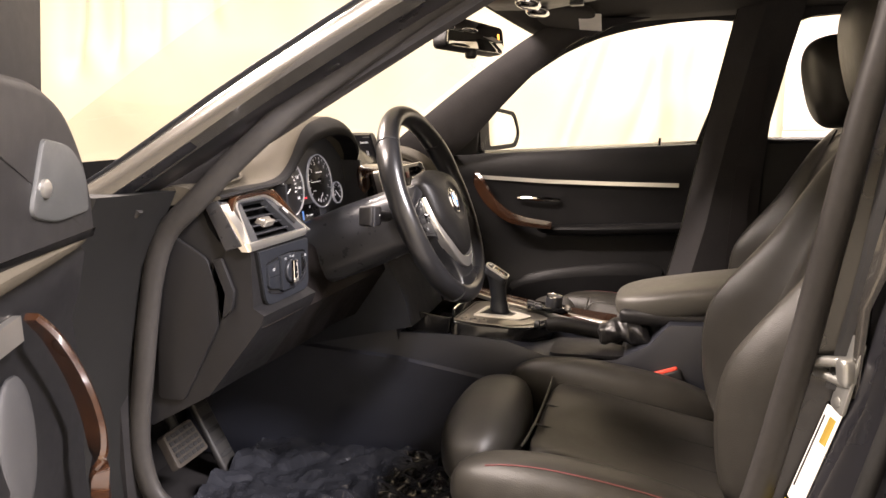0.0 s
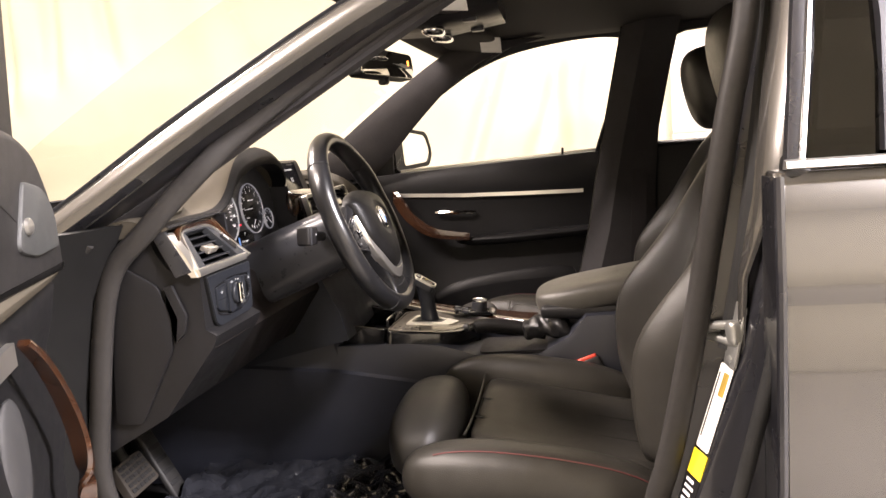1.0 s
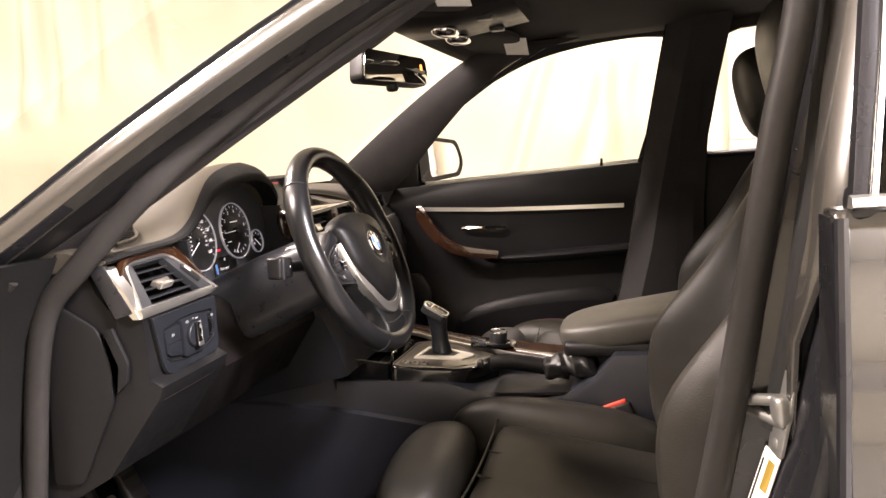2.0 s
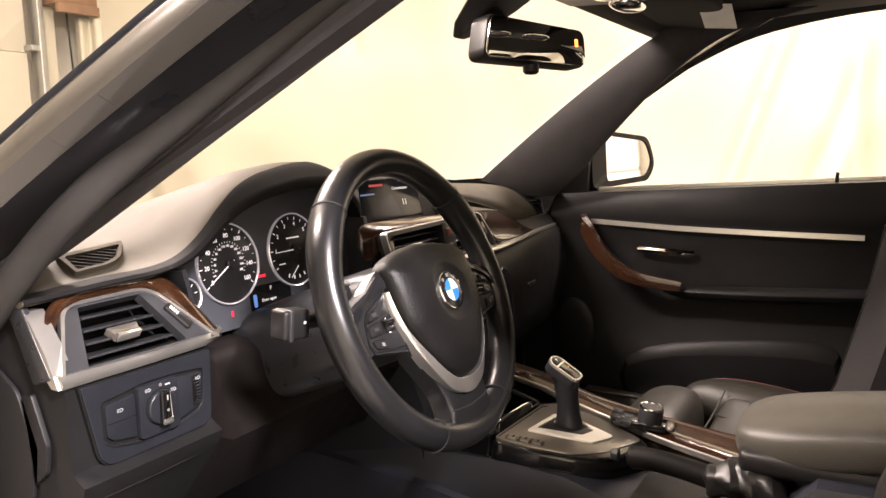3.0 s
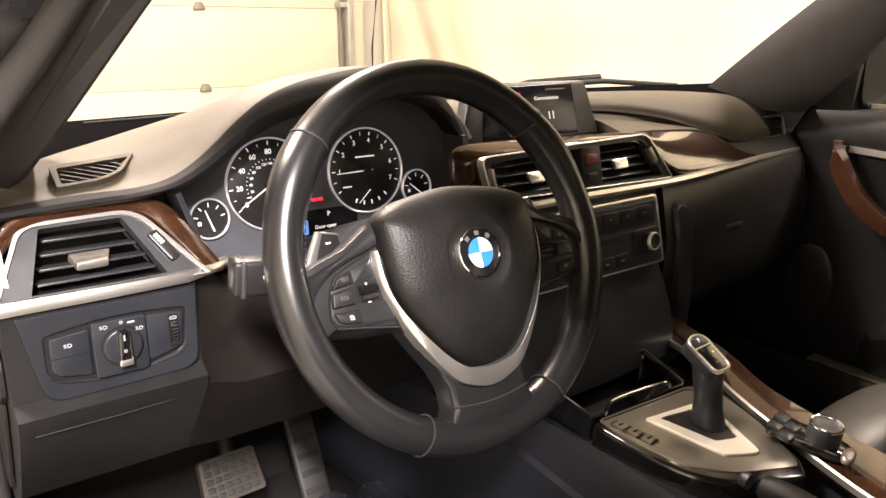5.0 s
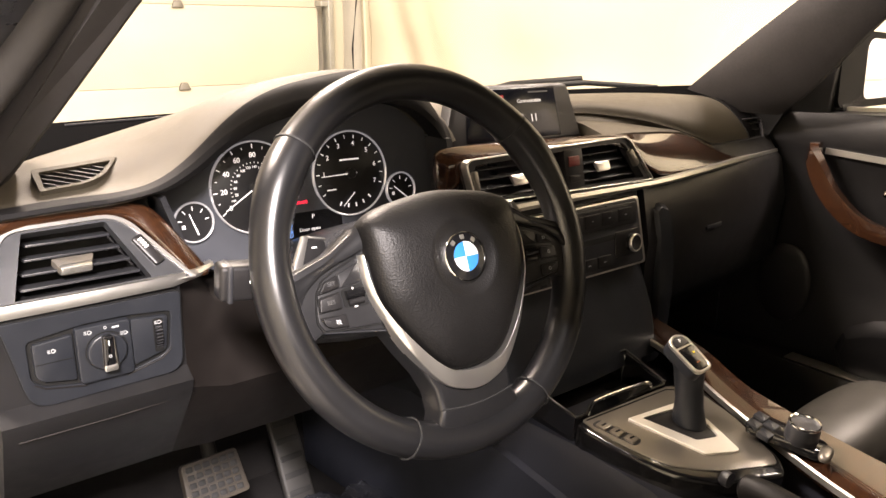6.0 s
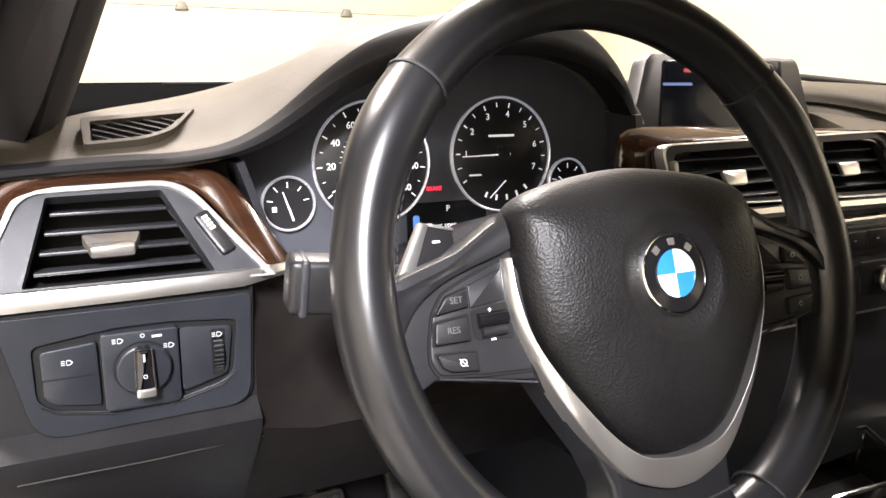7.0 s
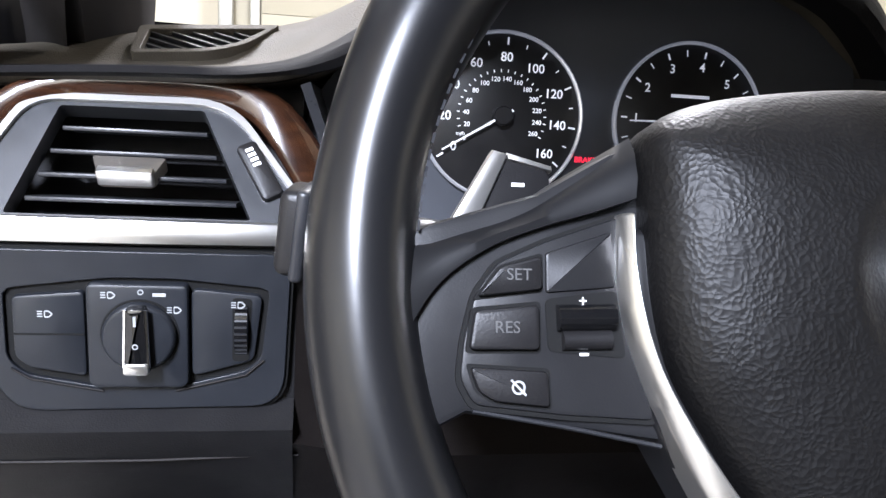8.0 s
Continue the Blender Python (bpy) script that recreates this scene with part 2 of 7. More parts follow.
def sweep(path, section, loop=False, up=(0, 0, 1), scale=None):
    """section: (a, b) pairs, a across and b along the up side of the path."""
    path, up, rings = [Vector(p) for p in path], Vector(up), []
    n = len(path)
    for i, p in enumerate(path):
        a = path[(i - 1) % n] if loop or i else path[0]
        b = path[(i + 1) % n] if loop or i < n - 1 else path[-1]
        t = (b - a).normalized()
        side = t.cross(up).normalized()
        top = side.cross(t)
        k = scale[i] if scale else 1
        rings.append([p + side * (s * k) + top * (h * k) for s, h in section])
    return loft(rings, loop=loop)


def circle(r, n=12, ry=None):
    return [(r * math.cos(2 * math.pi * i / n), (ry or r) * math.sin(2 * math.pi * i / n)) for i in range(n)]


def tube(path, r, loop=False, n=10, up=(0, 0, 1), scale=None):
    return sweep(path, circle(r, n), loop, up, scale)


def prism(poly, w0, w1, m, bevel=0.0, seg=2):
    """A flat shape with outline poly in the local xy plane of m, from w0 to w1 along its z; the w1 rim is rounded."""
    rings = [[m @ Vector((x, y, w0)) for x, y in poly]]
    if bevel:
        c = Vector((sum(p[0] for p in poly) / len(poly), sum(p[1] for p in poly) / len(poly)))
        n = len(poly)
        area = sum(poly[i][0] * poly[(i + 1) % n][1] - poly[(i + 1) % n][0] * poly[i][1] for i in range(n))
        inset = []
        for i in range(n):
            a, b, d = Vector(poly[i - 1]), Vector(poly[i]), Vector(poly[(i + 1) % n])
            e1, e2 = (b - a).normalized(), (d - b).normalized()
            nn = (Vector((-e1.y, e1.x)) + Vector((-e2.y, e2.x)))
            nn = nn.normalized() / max(0.5, math.sqrt(max(0.01, (1 + e1.dot(e2)) / 2))) if nn.length > 1e-6 else Vector((0, 0))
            inset.append(nn if area > 0 else -nn)
        for k in range(seg + 1):
            a = k / seg * math.pi / 2
            d, h = bevel * (1 - math.cos(a)), bevel * math.sin(a)
            rings.append([m @ Vector((p[0] + q.x * d, p[1] + q.y * d, w1 - bevel + h)) for p, q in zip(poly, inset)])
    else:
        rings.append([m @ Vector((x, y, w1)) for x, y in poly])
    return loft(rings)


def rounded(poly, r, per=4):
    """The outline with its corners rounded by r (one number, or one for each corner)."""
    out, n = [], len(poly)
    for i in range(n):
        a, b, c = Vector(poly[i - 1]), Vector(poly[i]), Vector(poly[(i + 1) % n])
        k = r[i] if isinstance(r, (list, tuple)) else r
        k = min(k, (a - b).length * 0.45, (c - b).length * 0.45)
        p, q = b + (a - b).normalized() * k, b + (c - b).normalized() * k
        for j in range(per + 1):
            t = j / per
            v = p * (1 - t) ** 2 + b * 2 * t * (1 - t) + q * t * t
            out.append((v.x, v.y))
    return out


def box(x0, x1, y0, y1, z0, z1, bevel=0.0, m=Matrix()):
    bm = bmesh.new()
    bmesh.ops.create_cube(bm, size=1)
    for v in bm.verts:
        v.co = Vector((x0 if v.co.x < 0 else x1, y0 if v.co.y < 0 else y1, z0 if v.co.z < 0 else z1))
    if bevel:
        bmesh.ops.bevel(bm, geom=bm.edges[:], offset=bevel, segments=3, profile=0.5, affect="EDGES")
    bm.transform(m)
    return bm


def pillow(sx, sy, sz, m, e=3.0, n=28, k=16, shape=None):
    """A rounded block: a superellipsoid with half sizes sx, sy, sz; shape bends its points."""
    rings = []
    f = lambda c: math.copysign(abs(c) ** (2 / e), c)
    for i in range(1, k):
        b = -math.pi / 2 + math.pi * i / k
        ring = []
        for j in range(n):
            a = 2 * math.pi * j / n
            p = Vector((sx * f(math.cos(b)) * f(math.cos(a)), sy * f(math.cos(b)) * f(math.sin(a)), sz * f(math.sin(b))))
            ring.append(m @ (shape(p) if shape else p))
        rings.append(ring)
    return loft(rings)


def lathe(profile, m, n=40):
    """Turns (radius, height) pairs round the local z of m."""
    rings = [[m @ Vector((r * math.cos(2 * math.pi * i / n), r * math.sin(2 * math.pi * i / n), h)) for i in range(n)] for r, h in profile]
    return loft(rings, caps=True)


def hoop(profile, m, n=40):
    """An open ring: like lathe, its profile closed on itself."""
    return loft([[m @ Vector((r * math.cos(2 * math.pi * i / n), r * math.sin(2 * math.pi * i / n), h)) for i in range(n)] for r, h in profile], loop=True, caps=False)


def frame_of(origin, u, v):
    """A pose with local x along u and local y along v."""
    u, v = Vector(u).normalized(), Vector(v)
    w = u.cross(v).normalized()
    v = w.cross(u)
    return Matrix(((u.x, v.x, w.x, origin[0]), (u.y, v.y, w.y, origin[1]), (u.z, v.z, w.z, origin[2]), (0, 0, 0, 1)))


def lettering(text, size, m, material, parent, name="lettering", bold=0.0):
    """Flat letters of the built-in font, centred on m's origin in its xy plane."""
    cu = bpy.data.curves.new(name, "FONT")
    cu.body, cu.size, cu.align_x, cu.align_y, cu.extrude, cu.offset = text, size, "CENTER", "CENTER", 0.0001, bold
    cu.resolution_u = 3
    tmp = bpy.data.objects.new("tmp", cu)
    me = bpy.data.meshes.new_from_object(tmp)
    bpy.data.objects.remove(tmp)
    bpy.data.curves.remove(cu)
    me.transform(m)
    me.materials.clear()
    me.materials.append(material)
    ob = new(name, me)
    ob.parent = parent
    ob.matrix_parent_inverse = Matrix.Translation(-parent.location)
    return ob


def bar(u0, u1, v0, v1, m, w=0.0004):
    return prism([(u0, v0), (u1, v0), (u1, v1), (u0, v1)], 0, w, m)


def mirrored(poly):
    return [(-x, y) for x, y in reversed(poly)]


# ---- the garage ----
X0, X1, Y0, Y1, ZC = -4.2, 3.4, -4.0, 5.3, 3.0
tagged(part("floor", box(X0, X1, Y0, Y1, -0.15, 0), CONCRETE), "grey smooth concrete garage floor", "floor", kind="structure")
tagged(part("ceiling", box(X0, X1, Y0, Y1, ZC, ZC + 0.12), GREYWALL), "pale painted garage ceiling", "ceiling", kind="structure")
for nm, b in (("wall_east", (X1, X1 + 0.15, Y0, Y1, 0, ZC)), ("wall_west", (X0 - 0.15, X0, Y0, Y1, 0, ZC)),
              ("wall_north", (X0 - 0.15, X1 + 0.15, Y1, Y1 + 0.15, 0, ZC)), ("wall_south", (X0 - 0.15, X1 + 0.15, Y0 - 0.15, Y0, 0, ZC))):
    tagged(part(nm, box(*b), GREYWALL, smooth=False), "plain painted garage wall", "wall", kind="structure")


def hanging_sheet(name, a, b, top, bottom, seed, deep, label, waves=9, folds=()):
    """A hanging plastic sheet between two plan points, in soft uneven folds."""
    rnd = random.Random(seed)
    a, b = Vector((*a, 0)), Vector((*b, 0))
    d = (b - a)
    side = Vector((-d.y, d.x, 0)).normalized()
    ph = [(rnd.uniform(0.5, 2.2) * waves, rnd.uniform(0, 6.3), rnd.uniform(0.3, 1.0)) for _ in range(4)]
    rings = []
    for i in range(61):
        z = top + (bottom - top) * i / 60
        row = []
        for j in range(401):
            s = j / 400
            w = sum(am * math.sin(fr * s * (1 + 0.06 * math.sin(2.3 * z)) * 3 + p + 0.5 * z) for fr, p, am in ph) / 2
            fine = noise.noise(Vector((s * 3 + seed, z * 0.7, 4.0)))
            w += 0.10 * max(0.0, fine + 0.1) * math.sin(s * (d.length * 14) + 2.6 * z + 3 * noise.noise(Vector((s * 6, z, seed + 2))))
            w += 0.55 * noise.noise(Vector((s * 5 + seed, z * 1.3, seed))) + 0.22 * abs(noise.noise(Vector((s * 9 + z * 1.1, z * 1.6 - s * 4, seed + 5))))
            p = a + d * s
            crease = 0.0
            for ya, za, yb, zb, wide_, high in folds:
                t = min(1.0, max(0.0, (z - za) / (zb - za)))
                off = (p.y - ya - (yb - ya) * (z - za) / (zb - za)) / wide_
                end = min(1.0, max(0.0, 1.15 - abs(2 * (z - za) / (zb - za) - 1)) / 0.3)
                crease += high * end * (math.exp(-off * off) - 0.45 * math.exp(-(off + 1.9) ** 2)) * (0.8 + 0.4 * t)
            row.append(p + side * (deep * w + crease) + Vector((0, 0, z)))
        rings.append(row)
    ob = part(name, loft(rings, closed=False), CREAM, solid=0.002)
    return tagged(ob, label, "curtain", "hanging sheets")


# creases of the sheet beside the car: lower end (y, z), upper end, width, height
FOLDS = [(4.45, 0.62, 4.80, 1.45, 0.12, 0.028), (0.30, 0.70, -0.02, 1.65, 0.05, 0.06), (-0.31, 0.50, -0.26, 2.1, 0.06, 0.06), (-0.05, 0.60, -0.45, 1.75, 0.05, 0.045), (3.62, 1.40, 3.45, 2.6, 0.09, 0.10), (3.28, 1.45, 3.20, 2.6, 0.07, 0.08), (2.92, 1.55, 2.84, 2.6, 0.07, 0.07), (2.50, 1.65, 2.56, 2.5, 0.06, 0.05)]
hanging_sheet("hanging_sheet", (2.75, 4.95), (3.0, -3.6), 2.9, 0.02, 3, 0.12, "cream plastic sheet hanging in folds beside the car", 11, FOLDS)
hanging_sheet("hanging_sheet", (-3.9, 4.8), (-3.8, -3.7), 2.9, 0.02, 12, 0.05, "cream plastic sheet hanging on the open side", 9)
hanging_sheet("hanging_sheet", (-3.7, -3.7), (3.0, -3.75), 2.9, 0.02, 15, 0.05, "cream plastic sheet hanging behind the car", 8)
hanging_sheet("hanging_sheet", (2.64, 4.99), (3.05, 4.55), 2.05, 0.02, 8, 0.06, "cream plastic sheet gathered beside the door track", 6)

gdoor = thing("garage_door", "closed cream sectional garage door with steel hinges", "garage door", (0, 5.1, 0), kind="structure")
for k in range(5):
    part("door_panel", box(-0.93, 2.30, 5.08, 5.13, 0.06 + 0.57 * k + 0.0012, 0.06 + 0.57 * (k + 1) - 0.0012, 0.003), DOORPAINT, gdoor)
for hx in (0.07, 1.19):
    for k in range(1, 5):
        z = 0.06 + 0.57 * k
        part("hinge", prism(rounded([(-0.045, -0.022), (0.045, -0.022), (0.022, 0.03), (-0.022, 0.03)], 0.006), 0, 0.02, frame_of((hx, 5.078, z), (1, 0, 0), (0, 0, 1)), 0.004), HINGE, gdoor)
beam = thing("wooden_beam", "brown wooden beam under the ceiling beside the door track", "beam", (2.65, 5.0, 2.1))
part("plank", box(2.42, 2.98, 4.86, 5.06, 2.12, 2.36, 0.008), BEAM, beam)
part("batten", box(2.42, 2.98, 4.84, 4.88, 2.06, 2.13, 0.005), BEAM, beam)
board = thing("leaning_board", "pale grey board standing against the hanging sheet", "board", (2.8, -1.3, 0))
part("sheet", box(2.815, 2.835, -1.75, -0.945, 0.02, 1.5, 0.004), mat("pale_grey_board", (0.50, 0.46, 0.42), 0.6, var=0.06, scale=5), board)
part("edge_frame", box(2.812, 2.838, -1.75, -0.945, 0.96, 0.985, 0.003), mat("grey_board_edge", (0.4, 0.37, 0.34), 0.6), board)
for lx, lz in ((-0.80, 0.95), (-0.54, 1.02)):
    mark = part("printed_mark", bar(-0.035, 0.035, -0.03, 0.02, frame_of((lx, 5.079, lz), (1, 0, 0), (0, 0, 1)), 0.002), STEEL, gdoor, "small printed label")
    for k in range(3):
        part("printed_bar", bar(-0.12 + 0.02 * k, 0.12, -0.05 - 0.022 * k, -0.044 - 0.022 * k, frame_of((lx, 5.079, lz), (1, 0, 0), (0, 0, 1)), 0.001), STEEL, mark)
far_rail = thing("door_track", "upright steel garage door track", "door track", (-1.1, 5.0, 0), kind="structure")
part("post", box(-1.00, -0.935, 5.05, 5.16, 0, 2.9, 0.006), STEEL, far_rail)
part("rail", box(-1.19, -1.10, 4.98, 5.08, 0, 2.7, 0.006), STEEL, far_rail)
part("wall_strip", box(-1.10, -1.00, 5.10, 5.16, 0, 2.9, 0.004), DOORPAINT, far_rail)
rail = thing("door_track", "upright steel garage door track", "door track", (2.45, 5.0, 0), kind="structure")
part("post", box(2.38, 2.52, 5.05, 5.16, 0, 2.9, 0.006), DOORPAINT, rail)
part("rail", box(2.34, 2.385, 4.97, 5.07, 0, 2.7, 0.006), STEEL, rail)
part("cable", tube([(2.58, 5.0, 0.1), (2.57, 5.0, 0.9), (2.62, 5.0, 1.3), (2.56, 5.0, 2.8)], 0.008), RUBBER, rail)
for z in (0.66, 1.23, 1.8):
    part("roller_bracket", box(2.28, 2.36, 4.98, 5.08, z - 0.02, z + 0.02, 0.004), STEEL, rail)
for lx, ly, lz, turn, power in LAMPS:
    tl = thing("ceiling_tube_lamp", "long white fluorescent ceiling lamp", "lamp", (lx, ly, ZC), "ceiling lamps")
    part("lamp_housing", box(lx - 0.1, lx + 0.1, ly - 0.68, ly + 0.68, 2.93, 3.0, 0.01), DOORPAINT, tl)
    part("lamp_tube", tube([(lx, ly - 0.64, 2.9), (lx, ly + 0.64, 2.9)], 0.018), TUBE, tl)

# ---- the car's shell ----
car = thing("car_body", "grey metallic saloon body shell with dark interior trim", "car", (0, -0.3, 0))


def between(a, b, t, out=0.0, nrm=Vector((0, 0, 1))):
    return [p + (q - p) * t + nrm * out for p, q in zip(a, b)]


def inner_face(s):
    """The pillar's trim towards the cabin, from the glass edge to the door opening."""
    edge = smoothed([(s * 0.67, 0.53, 0.912), (s * 0.645, 0.45, 0.968), (s * 0.62, 0.314, 1.066), (s * 0.59, 0.16, 1.169), (s * 0.56, 0.012, 1.256), (s * 0.54, -0.08, 1.29)], 5)
    cab = smoothed([(s * 0.70, 0.30, 0.90), (s * 0.668, 0.230, 0.953), (s * 0.612, 0.101, 1.075), (s * 0.563, -0.022, 1.175), (s * 0.528, -0.145, 1.243), (s * 0.505, -0.30, 1.275)], 5)
    face_in = []
    if s < 0:
        cab = smoothed([(-0.688, 0.365, 0.878), (-0.659, 0.240, 0.95), (-0.612, 0.030, 1.075), (-0.571, -0.145, 1.18), (-0.543, -0.262, 1.25), (-0.53, -0.33, 1.285)], 5)
        edge = [p * 0.62 + q * 0.38 for p, q in zip(edge, cab)]
    for p, q in zip(edge, cab):
        mid = (p + q) / 2 + Vector((-s * 0.012, -0.004, -0.004))
        o = Vector((s * 0.02, 0, 0.004))
        face_in.append([p, (p * 0.7 + mid * 0.3) + Vector((-s * 0.005, 0, 0)), mid, (q * 0.7 + mid * 0.3) + Vector((-s * 0.004, 0, 0)), q, q + o, p + o])
    part("inner_pillar_trim", loft(face_in), TRIM, car, "dark fabric inner pillar trim")


def pillar(s):
    """The windscreen pillar and roof rail on one side: s = -1 the driver's, 1 the passenger's."""
    out = smoothed([(s * 0.835, 0.56, 0.875), (s * 0.80, 0.42, 0.925), (s * 0.745, 0.17, 1.085), (s * 0.685, -0.09, 1.235), (s * 0.63, -0.36, 1.345), (s * 0.60, -0.75, 1.40), (s * 0.59, -1.3, 1.41)], 5)
    inn = smoothed([(s * 0.735, 0.42, 0.86), (s * 0.69, 0.27, 0.915), (s * 0.615, 0.065, 1.06), (s * 0.545, -0.135, 1.20), (s * 0.50, -0.36, 1.275), (s * 0.50, -0.75, 1.30), (s * 0.50, -1.3, 1.30)], 5)
    if s < 0:
        inn = smoothed([(-0.735, 0.42, 0.86), (-0.680, 0.285, 0.918), (-0.620, 0.050, 1.062), (-0.566, -0.175, 1.20), (-0.528, -0.33, 1.28), (-0.52, -0.75, 1.30), (-0.52, -1.3, 1.30)], 5)

    def strip(t0, t1, mid, lift0, lift1, deep=0.02):
        rings = []
        for p, q in zip(out, inn):
            d = q - p
            nn = Vector((s * 0.75, -0.3, 0.6)).normalized()
            row = []
            for k in range(7):
                t = t0 + (t1 - t0) * k / 6
                h = lift0 + (lift1 - lift0) * k / 6 + mid * (1 - (k / 3 - 1) ** 2)
                row.append(p + d * t + nn * h)
            rings.append(row + [p + d * t1 - nn * deep, p + d * t0 - nn * deep])
        return loft(rings)
    part("windscreen_moulding", strip(0.0, 0.09, 0.003, -0.020, -0.013), GREYPL, car)
    paint_rows, jamb_rows = [], []
    for k, (p, q) in enumerate(zip(out, inn)):
        along = (out[min(k + 1, len(out) - 1)] - out[max(k - 1, 0)]).normalized()
        face = Vector((s * 0.8, -0.05, 0.6))
        face = (face - along * face.dot(along)).normalized()
        across = along.cross(face) * (-s)
        nn = Vector((s * 0.75, -0.3, 0.6)).normalized()
        p0 = p + (q - p) * 0.09 - nn * 0.012 + Vector((0, 0, 0.022 if s > 0 else 0))
        wide_ = 0.014 if s > 0 else 0.042
        row = [p0 + across * (wide_ * u) + face * (0.006 * (1 - (2 * u - 1) ** 2)) for u in (0, 0.1, 0.25, 0.4, 0.6, 0.75, 0.9, 1.0)]
        paint_rows.append(row + [row[-1] - face * 0.02, p0 - face * 0.02])
        end = p + (q - p) * 0.63 - nn * 0.016
        e0 = row[-1] - face * 0.002
        jamb_rows.append([e0, e0 * 0.75 + end * 0.25 - nn * 0.006, e0 * 0.4 + end * 0.6 - nn * 0.010, end, end - nn * 0.01, e0 - face * 0.015])
    part("painted_pillar", loft(paint_rows), PAINT, car, "grey metallic painted windscreen pillar")
    if s > 0:
        inner_face(s)
        return
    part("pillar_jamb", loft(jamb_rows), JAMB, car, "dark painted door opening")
    part("door_seal", strip(0.60, 0.74, 0.012, -0.012, -0.012), RUBBER, car)
    inner_face(s)
    part("pillar_trim", strip(0.72, 1.0, 0.012, -0.006, 0.002, 0.002 if s < 0 else 0.02), TRIM, car, "dark fabric pillar trim")

pillar(-1), pillar(1)
# roof with headliner
roof = [[(x, y, z + 0.05 * (1 - (x / 0.6) ** 2)) for x in [0.62 * (k / 8 - 1) for k in range(17)]] for y, z in ((0.02, 1.288), (-0.1, 1.32), (-0.3, 1.345), (-0.6, 1.375), (-1.1, 1.385), (-1.7, 1.34))]
part("roof", loft(roof, closed=False), PAINT, car, solid=0.004)
liner = [[(x, y + 0.045 * (1 - (x / 0.62) ** 2) * (y > -0.05), z + 0.02 * (1 - (x / 0.62) ** 2)) for x in [0.62 * (k / 8 - 1) for k in range(17)]] for y, z in ((0.035, 1.268), (0.0, 1.268), (-0.1, 1.282), (-0.32, 1.292), (-0.6, 1.298), (-1.1, 1.30), (-1.7, 1.26))]
part("headliner", loft(liner, closed=False), HEAD, car, "anthracite fabric headliner", solid=0.01)

# sills, floor pan, bulkhead, far pillars
part("floor_pan", box(-0.74, 0.74, -1.6, 0.75, 0.2, 0.235), CARPET, car, "black carpeted car floor")
part("bulkhead", box(-0.74, 0.74, 0.72, 0.76, 0.2, 0.9), CARPET, car)
CP = [(0.38, -0.40, -0.60), (0.50, -0.455, -0.62), (0.70, -0.505, -0.63), (0.84, -0.53, -0.635), (1.0, -0.56, -0.645), (1.15, -0.59, -0.67), (1.30, -0.62, -0.70)]
for s in (-1, 1):
    part("sill", loft([[(s * 0.70, y, 0.24), (s * 0.70, y, 0.37), (s * 0.73, y, 0.395), (s * 0.79, y, 0.395), (s * 0.83, y, 0.36), (s * 0.84, y, 0.24)] for y in (0.45, 0.0, -0.5, -1.0)]), PAINT, car)
    part("sill_trim", loft([[(s * 0.66, y, 0.24), (s * 0.66, y, 0.36), (s * 0.69, y, 0.402), (s * 0.745, y, 0.402), (s * 0.745, y, 0.24)] for y in (0.45, 0.0, -0.45, -1.0)]), PLASTIC, car)
    if s > 0:
        # bright plate added on the far sill to stand in for a glare spot
        part("sill_glare_plate", box(0.70, 0.735, -0.12, 0.22, 0.4025, 0.406, 0.001), SATIN, car, "bright satin plate added for the glare on the sill")
    # footwell side and front door opening
    part("kick_panel", loft([[(s * 0.715, 0.395, z), (s * 0.715, 0.75, z), (s * 0.745, 0.75, z), (s * 0.745, 0.405, z)] for z in (0.25, 0.5, 0.86)]), PLASTIC, car)
    seal = smoothed([(s * 0.53, -0.75, 1.325), (s * 0.545, -0.36, 1.288), (s * 0.597, -0.12, 1.200), (s * 0.662, 0.10, 1.055), (s * 0.705, 0.185, 0.978), (s * 0.725, 0.265, 0.90), (s * 0.725, 0.335, 0.825), (s * 0.725, 0.375, 0.65), (s * 0.725, 0.39, 0.5), (s * 0.725, 0.33, 0.42), (s * 0.725, 0.1, 0.405), (s * 0.725, -0.38, 0.405), (s * 0.725, -0.45, 0.5), (s * 0.722, -0.50, 0.71), (s * 0.715, -0.525, 0.84), (s * 0.70, -0.555, 1.0), (s * 0.66, -0.59, 1.15), (s * 0.59, -0.60, 1.27)], 6)
    if s < 0:
      part("opening_seal", sweep(seal, circle(0.017, 12, 0.012), up=(1, 0, 0)), SEALGREY, car, "grey flocked door seal")
      part("outer_seal", sweep([(p[0] + s * 0.05, p[1] + 0.045, p[2]) for p in seal[31:58]], circle(0.006, 8), up=(1, 0, 0)), SEALGREY, car)
    hingepost = [[(s * 0.725, y0, z), (s * 0.80, y0 + 0.015, z), (s * 0.845, y0 + 0.03, z), (s * 0.86, 0.62, z), (s * 0.725, 0.62, z)] for z, y0 in ((0.30, 0.40), (0.5, 0.41), (0.65, 0.395), (0.80, 0.36), (0.91, 0.30))]
    # near-black colour stands in for the open door's shade on this pillar
    part("hinge_pillar", loft(hingepost), DARK, car)
    part("wing", loft([[(s * 0.70, y, 0.90 - d), (s * 0.80, y, 0.885 - d), (s * 0.87, y, 0.84 - d), (s * 0.90, y, 0.70 - d), (s * 0.90, y, 0.35), (s * 0.84, y, 0.35), (s * 0.70, y, 0.6)] for y, d in ((0.46, 0), (0.9, 0.02), (1.4, 0.06))]), PAINT, car)
    # centre pillar: inner trim, painted jamb, outer flange
    cp = [(z, y0 + 0.10, y1 + 0.028) if s > 0 else (z, y0, y1) for z, y0, y1 in CP]
    lean = lambda z: 0.0 if z < 0.9 else (z - 0.9) * 0.42
